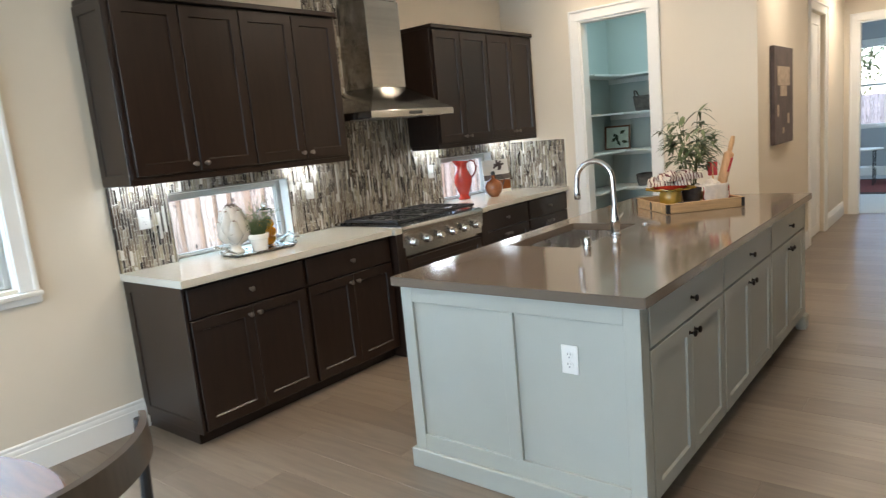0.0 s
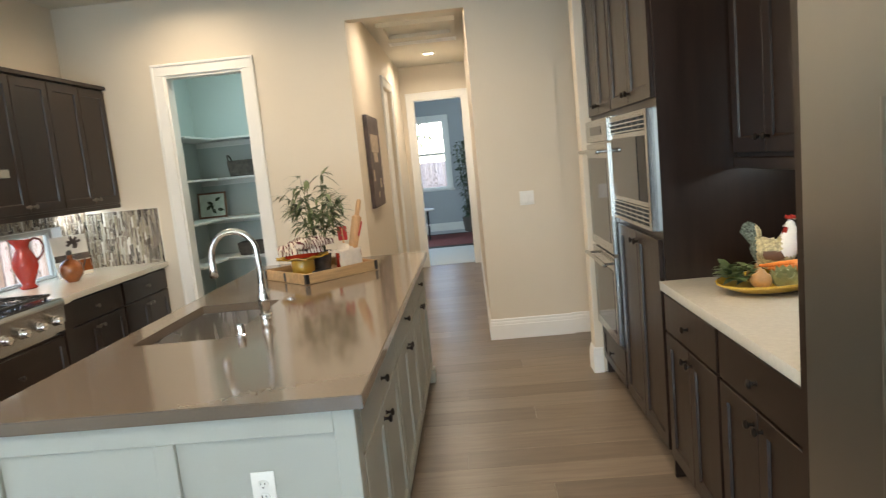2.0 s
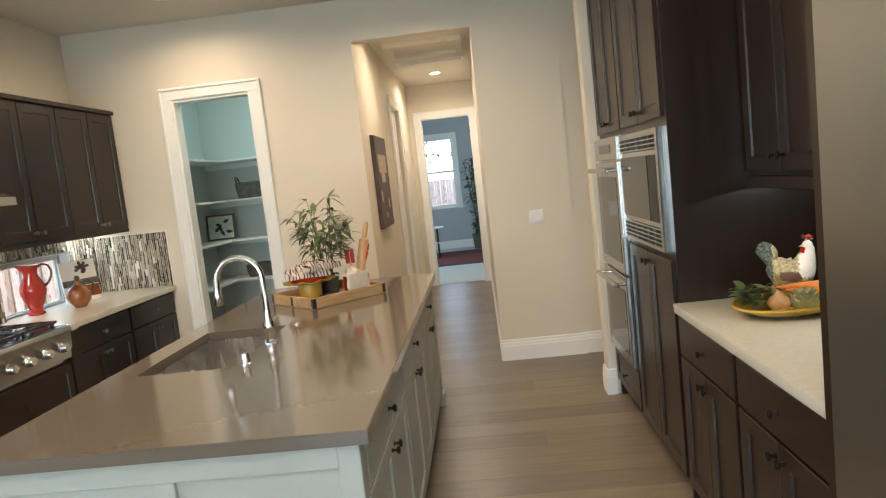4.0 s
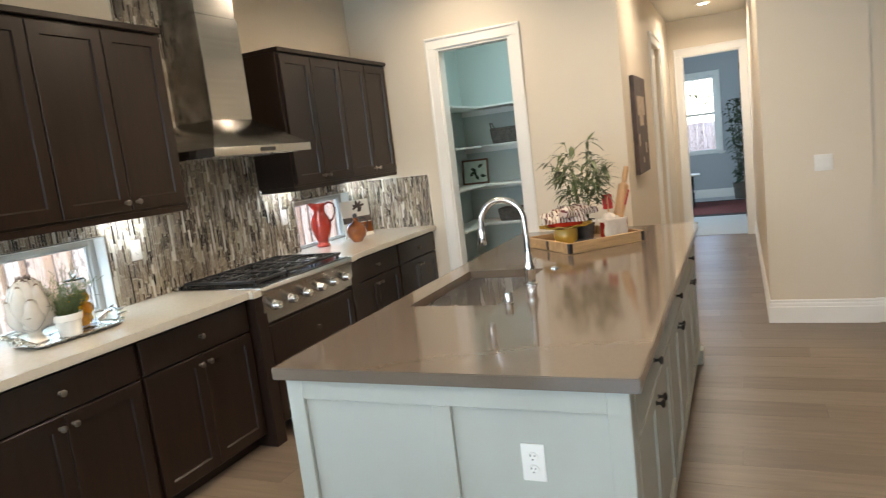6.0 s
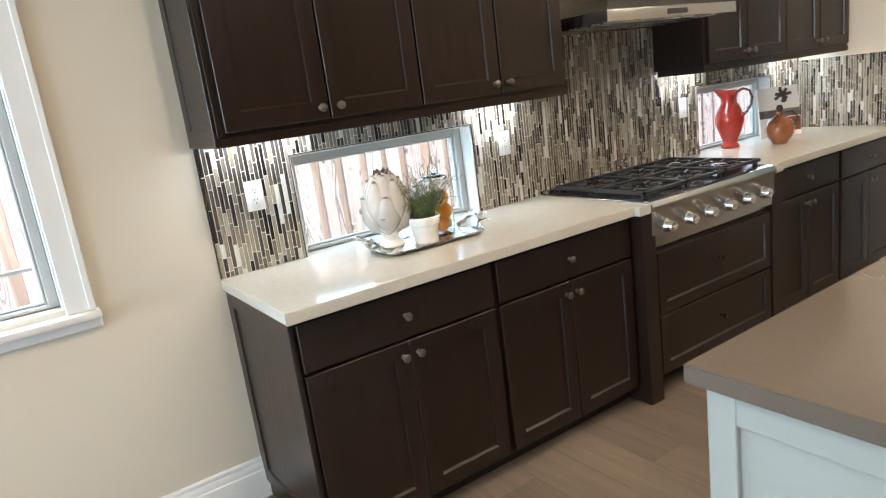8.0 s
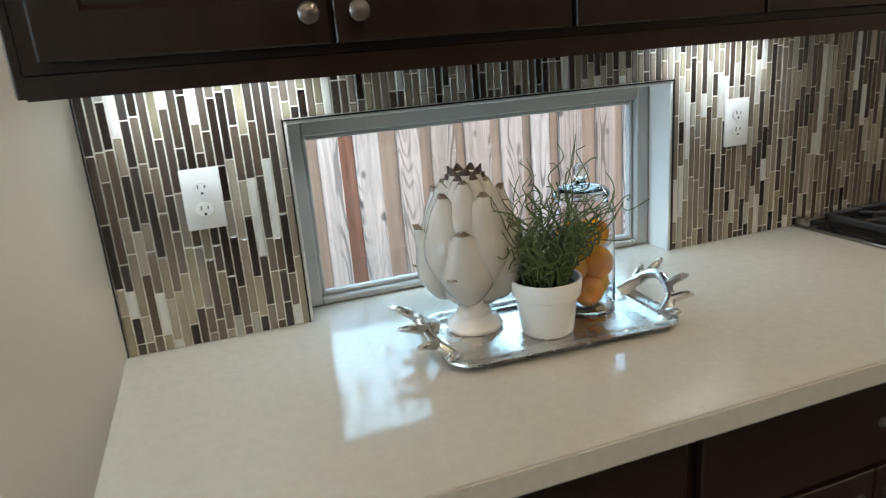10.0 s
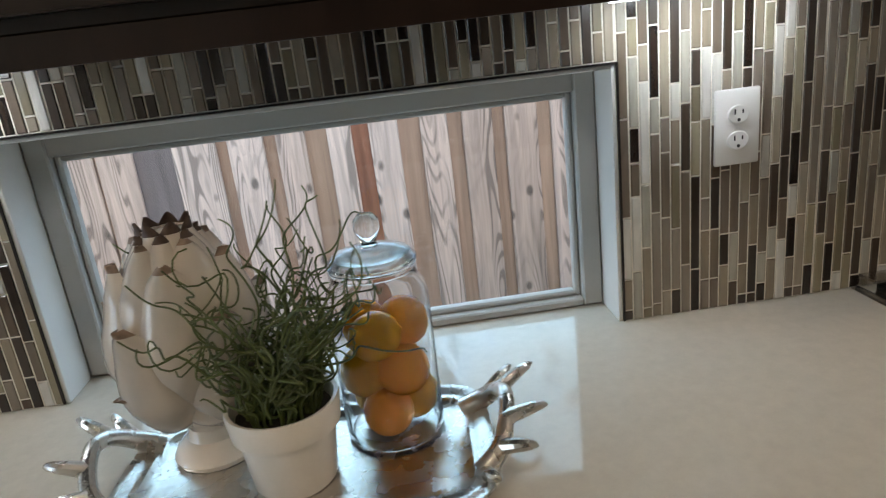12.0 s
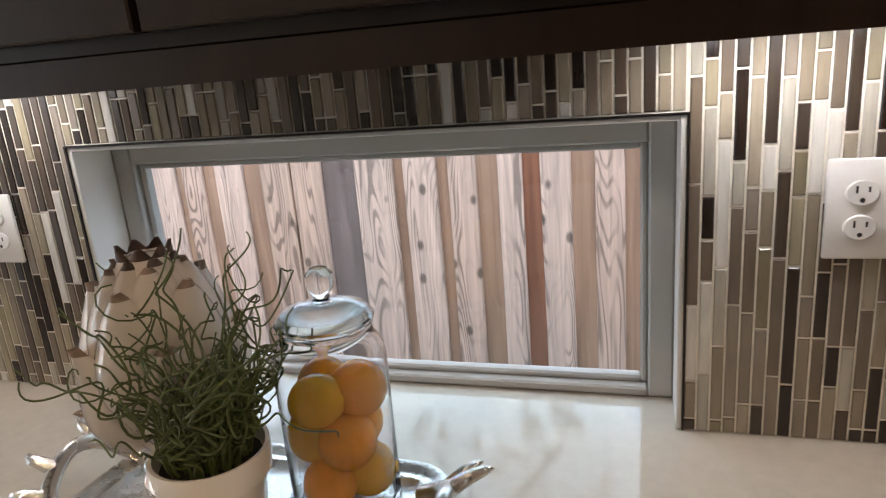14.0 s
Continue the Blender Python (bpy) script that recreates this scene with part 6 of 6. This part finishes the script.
for k, (x, z, a) in enumerate(((-0.05, 0.17, 20), (0.03, 0.18, -30), (0.0, 0.10, 60), (0.05, 0.09, 10), (-0.06, 0.09, -50), (-0.01, 0.15, 80))):
    bm = BM()
    leaf(bm, Vector((0, 0, 0)), Vector((1, 0, 0)), 0.07, 0.018, 0)
    bmesh.ops.solidify(bm, geom=bm.faces[:], thickness=0.001)
    bm.transform(tl @ Matrix.Translation((x, 0.004, z)) @ Matrix.Rotation(radians(a), 4, "Y") @ Matrix.Rotation(radians(90), 4, "X"))
    part("leaf_mark", bm, DARKLEAF, bp2)

# ---- hall picture, bedroom things ----
pc = thing("canvas_picture", "dark painted canvas with pale shapes on the hall wall", "picture", (-1.81, 6.92, 1.16))
part("canvas", boxm(-1.809, -1.772, 6.52, 7.21, 1.165, 1.985, 0.003), CANVAS, pc)
for y0, y1, z0, z1 in ((6.62, 7.08, 1.66, 1.82), (6.72, 6.96, 1.57, 1.658), (6.60, 6.67, 1.40, 1.50), (6.98, 7.06, 1.33, 1.42), (6.8, 6.86, 1.25, 1.30)):
    part("pale_shape", boxm(-1.7725, -1.7705, y0, y1, z0, z1), CANPALE, pc)
rug = thing("area_rug", "dark red rug with black border on the carpet", "rug", (-1.1, 13.2, 0.004))
part("border", boxm(-2.3, 0.2, 12.35, 14.5, 0.0045, 0.012, 0.002), RUGBLACK, rug)
part("field", boxm(-2.12, 0.02, 12.53, 14.32, 0.0125, 0.016, 0.001), RUGRED, rug)
tb = thing("side_table", "small white-topped side table with thin black legs", "side table", (-1.95, 13.6, 0.016))
bm = lathe(BM(), [(0, 0.60), (0.27, 0.60), (0.275, 0.61), (0.27, 0.62), (0, 0.62)], 32, Matrix.Translation((-1.95, 13.6, 0)))
part("top", bm, WHITE, tb)
bm = lathe(BM(), [(0, 0.30), (0.20, 0.30), (0.20, 0.315), (0, 0.315)], 32, Matrix.Translation((-1.95, 13.6, 0)))
part("lower_shelf", bm, WHITE, tb)
for k in range(4):
    a = radians(45 + 90 * k)
    part("leg", tube(BM(), [(-1.95 + 0.2 * math.cos(a), 13.6 + 0.2 * math.sin(a), 0.0165), (-1.95 + 0.2 * math.cos(a), 13.6 + 0.2 * math.sin(a), 0.60)], 0.010, 8), IRON, tb)
bt2 = thing("tall_plant", "tall dark leafy plant in a basket in the bedroom corner", "potted plant", (-0.98, 14.75, 0.004), local=True)
bm = lathe(BM(), [(0, 0.0005), (0.15, 0.0005), (0.18, 0.30), (0.165, 0.30), (0.15, 0.25), (0, 0.25)], 24)
bmesh.ops.recalc_face_normals(bm, faces=bm.faces)
part("basket_pot", bm, BASKET, bt2)
stems, leaves = BM(), BM()
for k in range(7):
    a, R = 2 * math.pi * k / 7, r3.uniform(0.05, 0.22)
    pts = [Vector((0.05 * math.cos(a) + R * math.cos(a) * (i / 8) ** 1.5, 0.05 * math.sin(a) + R * math.sin(a) * (i / 8) ** 1.5, 0.25 + 1.55 * i / 8)) for i in range(9)]
    tube(stems, pts, 0.008, 6)
    for i in range(1, 9):
        for q in range(9):
            b = r3.uniform(0, 6.28)
            leaf(leaves, pts[i] + Vector((r3.uniform(-0.08, 0.08), r3.uniform(-0.08, 0.08), r3.uniform(-0.1, 0.1))), Vector((math.cos(b), math.sin(b), r3.uniform(-0.3, 0.5))), r3.uniform(0.08, 0.16), r3.uniform(0.02, 0.035), 0.5)
part("stems", stems, STEM, bt2)
part("leaves", leaves, DARKLEAF, bt2)


def tree(x, y, H, spread, seed, n):
    r = random.Random(seed)
    th = thing("garden_tree", "leafy garden tree beyond the house", "tree", (x, y, -0.14), local=True, group="garden trees")
    trunk, crown = BM(), BM()
    tube(trunk, [(0, 0, 0), (0.05, 0.02, H * 0.25), (-0.03, 0.06, H * 0.55), (0.05, 0, H * 0.85)], [0.16, 0.13, 0.09, 0.03], 10)
    ends = []
    for k in range(12):
        a, z = r.uniform(0, 6.28), H * r.uniform(0.3, 0.75)
        R = spread * r.uniform(0.5, 1.0)
        e = Vector((R * math.cos(a), R * math.sin(a), z + H * r.uniform(0.1, 0.3)))
        tube(trunk, [(0, 0, z), Vector((0, 0, z)).lerp(e, 0.5) + Vector((0, 0, 0.15)), e], [0.06, 0.035, 0.012], 6)
        ends += [e, Vector((0, 0, z)).lerp(e, 0.6)]
    for k in range(n):
        c = r.choice(ends) + Vector((r.gauss(0, 0.3), r.gauss(0, 0.3), r.gauss(0, 0.3))) * spread * 0.5
        leaf(crown, c, Vector((r.uniform(-1, 1), r.uniform(-1, 1), r.uniform(-0.5, 0.6))), r.uniform(0.12, 0.22), r.uniform(0.035, 0.06), 0.4)
    part("trunk", trunk, STEM, th)
    part("crown", crown, LEAF, th)
    return th


tree(-4.3, 24.0, 6.0, 3.4, 4, 3200)
shade = tree(-8.2, 4.6, 5.0, 1.9, 5, 2600)
bough, sprays = BM(), BM()
r4 = random.Random(9)
smooth_tube(bough, [(0, 0, 2.2), (1.0, -0.5, 2.75), (2.2, -1.2, 2.75), (3.25, -1.2, 2.1)], [0.05, 0.035, 0.022, 0.008], 7)
smooth_tube(bough, [(1.6, -0.85, 2.78), (2.4, -1.8, 2.75), (3.2, -2.5, 2.1)], [0.028, 0.018, 0.006], 6)
for k in range(52):
    h = r4.uniform(-0.45, 0.55)
    c = Vector((3.13 + 0.6 * h, -1.7 + r4.uniform(-1.3, 1.3), 1.99 + 0.8 * h))
    for q in range(13):
        leaf(sprays, c + Vector((r4.gauss(0, 0.06), r4.gauss(0, 0.07), r4.gauss(0, 0.06))), Vector((r4.uniform(-1, 1), r4.uniform(-1, 1), r4.uniform(-0.8, 0.4))), r4.uniform(0.05, 0.10), r4.uniform(0.012, 0.024), 0.4)
part("bough", bough, STEM, shade)
part("sprays", sprays, LEAF, shade)
tree(-8.6, 1.6, 5.2, 1.9, 6, 2600)

# ---- side counter: rooster and platter of vegetables ----
pf = thing("serving_platter", "ochre yellow oval platter on the side counter", "platter", (0.200, 3.285, ZT), rz=18, local=True)
bm = lathe(BM(), [(0, 0.0005), (0.13, 0.0005), (0.185, 0.012), (0.228, 0.036), (0.230, 0.043), (0.224, 0.044), (0.18, 0.020), (0.13, 0.008), (0, 0.008)], 56, squash=0.70)
bmesh.ops.recalc_face_normals(bm, faces=bm.faces)
part("plate", bm, YELLOW, pf)
PZ = ZT + 0.010
for k, (x, y, a) in enumerate(((0.255, 3.310, -14), (0.275, 3.280, -22), (0.315, 3.245, -34))):
    bm = lathe(BM(), [(0, 0), (0.005, 0.004), (0.015, 0.09), (0.022, 0.17), (0.018, 0.185), (0, 0.19)], 14, pose(0, 0, 0, 0, 90, 0))
    lathe(bm, [(0.006, 0.188), (0.004, 0.22), (0, 0.222)], 8, pose(0, 0, 0, 0, 90, 0))
    bmesh.ops.recalc_face_normals(bm, faces=bm.faces)
    c = tagged(part("carrot", bm, CARROT), "bright orange carrot on the yellow platter", "vegetable", group="carrots on the platter")
    c.matrix_world = pose(x - 0.09 * math.cos(radians(a)), y - 0.09 * math.sin(radians(a)), PZ + 0.074 - 0.012 * k, 0, 0, a)
for k, (x, y) in enumerate(((0.135, 3.235), (0.155, 3.325))):
    bm = lathe(BM(), [(0, 0), (0.015, 0.001), (0.036, 0.02), (0.040, 0.038), (0.030, 0.058), (0.010, 0.070), (0.004, 0.085), (0, 0.086)], 20)
    bmesh.ops.recalc_face_normals(bm, faces=bm.faces)
    o = tagged(part("onion", bm, ONION, smooth=70), "brown skinned onion on the yellow platter", "vegetable", group="onions on the platter")
    o.location = (x, y, PZ)
at = thing("artichoke", "green artichoke on the yellow platter", "vegetable", (0.222, 3.225, PZ), local=True)
bm = lathe(BM(), [(0, 0), (0.02, 0), (0.045, 0.025), (0.046, 0.05), (0.03, 0.08), (0, 0.092)], 20)
bmesh.ops.scale(bm, vec=(1, 1, 0.8), verts=bm.verts)
part("heart", bm, ARTI, at, smooth=70)
bm = BM()
for row in range(5):
    for k in range(9):
        a = 2 * math.pi * (k + 0.5 * (row % 2)) / 9
        z = 0.012 + row * 0.016
        r = (0.036, 0.045, 0.047, 0.040, 0.028)[row]
        leaf(bm, Vector((r * math.cos(a), r * math.sin(a), z)), Vector((0.35 * math.cos(a), 0.35 * math.sin(a), 1)), 0.032, 0.014, -0.1)
bmesh.ops.scale(bm, vec=(1, 1, 0.78), verts=bm.verts)
part("leafage", bm, ARTI, at)
gn = thing("leafy_greens", "bunch of leafy greens on the yellow platter", "vegetable", (0.085, 3.31, PZ + 0.02), local=True)
bm = BM()
for k in range(60):
    b = r3.uniform(0, 6.28)
    leaf(bm, Vector((r3.uniform(-0.05, 0.05), r3.uniform(-0.06, 0.06), 0.01 + r3.uniform(0, 0.05))), Vector((math.cos(b) - 0.3, math.sin(b), r3.uniform(0.1, 1.2))), r3.uniform(0.05, 0.09), r3.uniform(0.012, 0.026), 0.4)
part("leaves", bm, LEAF, gn)
rs = BM()
smooth_tube(rs, [(0.105, 0, 0.165), (0.075, 0, 0.145), (0.03, 0, 0.118), (-0.02, 0, 0.115), (-0.055, 0, 0.14), (-0.072, 0, 0.18), (-0.080, 0, 0.215), (-0.086, 0, 0.238), (-0.096, 0, 0.252)], [0.026, 0.054, 0.070, 0.074, 0.062, 0.045, 0.033, 0.028, 0.008], 24)
for k in range(13):
    b = radians(48 + 5 * k)
    ux, uz, sy = math.cos(b), math.sin(b), 0.011 * (k % 3 - 1)
    ln = 0.118 - 0.0016 * abs(k - 5) ** 1.6
    tube(rs, [(0.078, 0, 0.148), (0.084 + 0.45 * ln * ux, 0.6 * sy, 0.148 + 0.45 * ln * uz), (0.090 + 0.85 * ln * ux, sy, 0.148 + 0.85 * ln * uz), (0.098 + ln * ux, sy, 0.146 + ln * uz)], [0.020, 0.017, 0.012, 0.003], 8)
for sy in (-1, 1):
    bmesh.ops.create_uvsphere(rs, u_segments=16, v_segments=8, radius=0.045, matrix=pose(0.02, sy * 0.058, 0.122) @ Matrix.Diagonal((1.2, 0.35, 0.75, 1)))
lathe(rs, [(0, 0), (0.06, 0), (0.06, 0.012), (0.025, 0.035), (0.028, 0.07)], 20)
for k in range(4):
    bmesh.ops.create_uvsphere(rs, u_segments=10, v_segments=6, radius=0.010, matrix=pose(-0.100 + 0.012 * k, 0, 0.268 + 0.004 * (k % 2)))
lathe(rs, [(0.009, 0), (0, 0.028)], 8, pose(-0.066, 0, 0.236, 0, 100, 0))
bmesh.ops.create_uvsphere(rs, u_segments=10, v_segments=6, radius=0.010, matrix=pose(-0.054, 0, 0.218))
for f in rs.faces:
    c = f.calc_center_median()
    if c.z > 0.262 and c.x < -0.05 or (-0.065 < c.x < -0.04 and 0.205 < c.z < 0.23):
        f.material_index = 1
    elif c.x > 0.085:
        f.material_index = 2
    elif c.x < -0.035 and c.z > 0.11:
        f.material_index = 3
    elif abs(c.y) > 0.068 and c.z < 0.13 and c.x < 0.05:
        f.material_index = 4
rooster = part("rooster_figurine", rs, [ROOSTER, REDGLAZE, TAILGREEN, CERAMIC, WALNUT], smooth=60)
tagged(rooster, "painted ceramic rooster figurine behind the vegetable platter", "figurine")
rooster.matrix_world = pose(0.272, 3.43, ZT + 0.0005, 0, 0, 160) @ Matrix.Diagonal((0.76, 0.76, 0.94, 1))

# ---- dining table and chair ----
tbl = thing("dining_table", "round brown wooden dining table", "table", (-2.30, 0.345, 0))
bm = lathe(BM(), [(0, 0.722), (0.585, 0.722), (0.598, 0.730), (0.60, 0.742), (0.594, 0.75), (0, 0.75)], 64, Matrix.Translation((-2.30, 0.345, 0)))
bmesh.ops.recalc_face_normals(bm, faces=bm.faces)
part("tabletop", bm, WALNUT, tbl)
bm = lathe(BM(), [(0, 0), (0.26, 0), (0.26, 0.025), (0.07, 0.06), (0.055, 0.2), (0.06, 0.55), (0.10, 0.70), (0.20, 0.721), (0, 0.721)], 32, Matrix.Translation((-2.30, 0.345, 0)))
bmesh.ops.recalc_face_normals(bm, faces=bm.faces)
part("pedestal", bm, WALNUT, tbl)
ch = thing("dining_chair", "dark wooden dining chair with a curved back rail", "chair", (-2.08, 0.757, 0), rz=-54, local=True)
part("seat", dish(BM(), 0.22, 0.21, 0.06, [(0.01, 0.43), (0, 0.44), (0, 0.455), (0.012, 0.462), (0.05, 0.458)]), CHAIRWOOD, ch)
for sx in (-1, 1):
    part("front_leg", tube(BM(), [(sx * 0.18, -0.17, 0.0), (sx * 0.175, -0.165, 0.43)], [0.014, 0.018], 10), CHAIRWOOD, ch)
    part("back_post", tube(BM(), [(sx * 0.20, 0.25, 0.0), (sx * 0.20, 0.215, 0.43), (sx * 0.207, 0.222, 0.70), (sx * 0.213, 0.232, 0.90)], [0.013, 0.015, 0.014, 0.012], 10), IRON, ch, "dark back post")
bm = BM()
rows = []
for i in range(15):
    a = radians(-34 + 68 * i / 14)
    for_z = ((0.416, 0.835), (0.414, 0.913), (0.397, 0.916), (0.394, 0.835))
    rows.append([bm.verts.new((r * math.sin(a), -0.10 + r * math.cos(a), z)) for r, z in for_z])
for a, b in zip(rows, rows[1:]):
    for k in range(4):
        bm.faces.new((a[k], a[(k + 1) % 4], b[(k + 1) % 4], b[k]))
bm.faces.new(rows[0])
bm.faces.new(rows[-1][::-1])
bmesh.ops.bevel(bm, geom=[e for e in bm.edges if e.calc_face_angle(0) > 0.7], offset=0.004, segments=2, affect="EDGES")
bmesh.ops.recalc_face_normals(bm, faces=bm.faces)
part("back_rail", bm, CHAIRWOOD, ch)

# ---- pieces of walls, floors and fence ----
rnd = random.Random(7)
TILE_MESH = {}


def tile_geo(w, L, t=0.007, c=0.0013):
    v = []
    for x, z, d in ((0, 0, 0), (0, 0, t - c), (c, c, t)):
        a, b = x, z
        v += [(a, -d, b), (w - a, -d, b), (w - a, -d, L - b), (a, -d, L - b)]
    f = []
    for k in (0, 4):
        for i in range(4):
            j = (i + 1) % 4
            f.append((k + i, k + j, k + 4 + j, k + 4 + i))
    f.append((8, 9, 10, 11))
    return v, f


def tile_mesh(w, L, material):
    key = (round(w, 5), round(L, 4))
    if key not in TILE_MESH:
        me = bpy.data.meshes.new("tile")
        v, f = tile_geo(w, L)
        me.from_pydata(v, [], f)
        me.materials.append(material)
        TILE_MESH[key] = me
    return TILE_MESH[key]


def column(z0, z1, g=0.0027):
    """Tile lengths from z0 to z1."""
    z, first = z0 + g / 2, True
    while z < z1 - 0.012:
        L = rnd.choice((0.05, 0.065, 0.08, 0.10, 0.12, 0.15))
        if first:
            L, first = max(0.015, round(L * rnd.random(), 2)), False
        if z + L > z1 - 0.012:
            L = z1 - g / 2 - z
        yield z, L
        z += L + g


def region(u0, u1, z0, z1):
    n = round((u1 - u0) / 0.016)
    p = (u1 - u0) / n
    for i in range(n):
        for z, L in column(z0, z1):
            yield u0 + i * p + 0.0013, z, p - 0.0026, L


BT = 1.428
bsp = tagged(new("backsplash"), "mosaic of narrow upright glass and stone tiles in browns and greys", "backsplash", kind="structure")
ROOT[bsp.name] = None
for a, b, c, d in ((2.052, WA[0], ZT, BT), (WA[0], WA[1], WA[3], BT), (WA[1], 3.60, ZT, BT), (3.60, 4.60, ZT, CZ), (4.60, WB[0], ZT, BT), (WB[0], WB[1], WB[3], BT), (WB[1], PY, ZT, BT)):
    part("grout_bed", boxm(WX, WX + 0.0085, a, b, c + 0.0005, d), GROUT, bsp)
part("grout_bed", boxm(WX + 0.0085, -3.535, PY - 0.0085, PY, ZT + 0.0005, 1.372), GROUT, bsp)
turn = Matrix.Rotation(radians(90), 4, "Z")
for a, b, c, d in ((2.052, WA[0], ZT, BT), (WA[0], WA[1], WA[3] + 0.004, BT), (WA[1] + 0.002, 3.60, ZT, BT)):
    for u, z, w, L in region(a, b, c, d):
        ob = new("tile", tile_mesh(w, L, TILE_O))
        ob.parent = bsp
        ob.matrix_world = Matrix.Translation((WX + 0.0035 + rnd.uniform(-0.0004, 0.0006), u, z)) @ turn
verts, faces = [], []


def field(u0, u1, z0, z1, put):
    for u, z, w, L in region(u0, u1, z0, z1):
        v, f = tile_geo(w, L)
        n = len(verts)
        verts.extend(put(u + a, b, z + c) for a, b, c in v)
        faces.extend(tuple(n + i for i in q) for q in f)


for a, b, c, d in ((3.602, 4.60, ZT, CZ), (4.60, WB[0], ZT, BT), (WB[0], WB[1], WB[3] + 0.004, BT), (WB[1] + 0.002, PY - 0.01, ZT, BT)):
    field(a, b, c, d, lambda u, dd, z: (WX + 0.0035 - dd, u, z))
field(WX + 0.012, -3.54, ZT, 1.37, lambda u, dd, z: (u, PY - 0.0035 + dd, z))
me = bpy.data.meshes.new("tile_field")
me.from_pydata(verts, [], faces)
me.materials.append(TILE_I)
tf = tagged(new("tile_field", me), "narrow upright mosaic tiles", kind="stuff")
tf.parent = bsp
# dark metal edge round the window openings and at the tile ends
for y0, y1, z0, z1 in (WA, WB):
    bm = BM()
    box(bm, WX + 0.0005, WX + 0.0125, y0 - 0.0035, y0 - 0.0005, z0 + 0.001, z1 + 0.0035)
    box(bm, WX + 0.0005, WX + 0.0125, y1 + 0.0005, y1 + 0.0035, z0 + 0.001, z1 + 0.0035)
    box(bm, WX + 0.0005, WX + 0.0125, y0 - 0.0005, y1 + 0.0005, z1 + 0.0005, z1 + 0.0035)
    part("edge_trim", bm, DARKTRIM, bsp)
part("edge_trim", boxm(WX + 0.0005, WX + 0.0125, 2.0488, 2.0518, ZT + 0.001, 1.40), DARKTRIM, bsp)

# floor planks run across the room
floor = tagged(new("floor"), "wide grey-brown oak planks with a satin finish", "floor", kind="structure")
ROOT[floor.name] = None
PLANK = {}


def plank_mesh(L, w):
    key = (round(L, 3), round(w, 3))
    if key not in PLANK:
        c, t = 0.0008, 0.006
        v = []
        for i, z in ((0, -t), (0, -c), (c, 0)):
            v += [(i, i, z), (L - i, i, z), (L - i, w - i, z), (i, w - i, z)]
        f = [(k + i, k + (i + 1) % 4, k + 4 + (i + 1) % 4, k + 4 + i) for k in (0, 4) for i in range(4)] + [(8, 9, 10, 11)]
        me = bpy.data.meshes.new("plank")
        me.from_pydata(v, [], f)
        me.materials.append(FLOOR_O)
        PLANK[key] = me
    return PLANK[key]


def planks(x0, x1, y0, y1, w=0.19):
    y, k = y0, 0
    while y < y1 - 0.01:
        ww = min(w, y1 - y) - 0.0008
        x = x0 - (0.3, 1.2, 0.7, 1.55, 0.95)[k % 5]
        while x < x1:
            L = 1.9
            a, b = max(x, x0), min(x + L, x1)
            if b - a > 0.03:
                ob = new("plank", plank_mesh(b - a - 0.0008, ww))
                ob.parent = floor
                ob.location = (a, y, 0)
            x += L
        y += w
        k += 1


planks(WX, 0.52, 0.6, PY)
planks(-3.78, -2.12, PY, 7.72)
planks(-1.93, -0.74, PY, 10.42)
planks(-0.74, 0.52, PY, PY + 0.15)
planks(WX, 0.52, -3.6, 0.6, 0.42)

# fence outside, boards over gaps
fence = thing("wooden_fence", "weathered cedar board fence outside the window", "fence", (-5.82, 3.5, -0.14))
fb = {}


def board(w, t, material, name):
    if (w, t, name) not in fb:
        me = bpy.data.meshes.new(name)
        c = 0.004
        v = []
        for i, x in ((0, -t), (0, -c), (c, 0)):
            v += [(x, i, 0), (x, w - i, 0), (x, w - i, 1.66), (x, i, 1.66)]
        me.from_pydata(v, [], [(k + i, k + (i + 1) % 4, k + 4 + (i + 1) % 4, k + 4 + i) for k in (0, 4) for i in range(4)] + [(8, 9, 10, 11), (3, 2, 1, 0)])
        me.materials.append(material)
        fb[w, t, name] = me
    return fb[w, t, name]


# pale boards stand proud, brown ones fill the gaps behind; widths in millimetres as they stand behind the low window
WIDE = (116, 98, 130, 112, 141, 102, 136, 139, 136, 167, 137, 113, 95, 115, 108, 120, 131)
GAPS = (52, 60, 84, 46, 40, 59, 85, 12, 150, 46, 45, 87, 75, 81, 57, 50, 55)
y, k = 0.417, 0
while y < 9.6:
    w, g = WIDE[k % 17] / 1000, GAPS[k % 17] / 1000
    ob = new("board", board(w, 0.018, FENCE_O, "board"))
    ob.parent = fence
    ob.location = (rnd.uniform(-0.003, 0.003), y - 3.5, rnd.uniform(-0.02, 0.0))
    ob.rotation_euler = (radians(rnd.uniform(-0.3, 0.3)), 0, 0)
    look_of = FENCE_GREY if k in (8, 23) else FENCE_RED if k in (12, 29) else FENCE_D
    ob = new("back_board", board(g + 0.05, 0.018, look_of, look_of.name))
    ob.parent = fence
    ob.location = (-0.0225, y + w - 0.025 - 3.5, -0.02)
    y, k = y + w + g, k + 1

back = thing("garden_fence", "pale board fence beyond the bedroom window", "fence", (-1.9, 18.6, -0.14))
for k in range(24):
    ob = new("board", board(0.15, 0.018, FENCE_O, "board"))
    ob.parent = back
    ob.matrix_local = pose(-1.9 + k * 0.155, 0, rnd.uniform(-0.02, 0), 0, 0, -90)
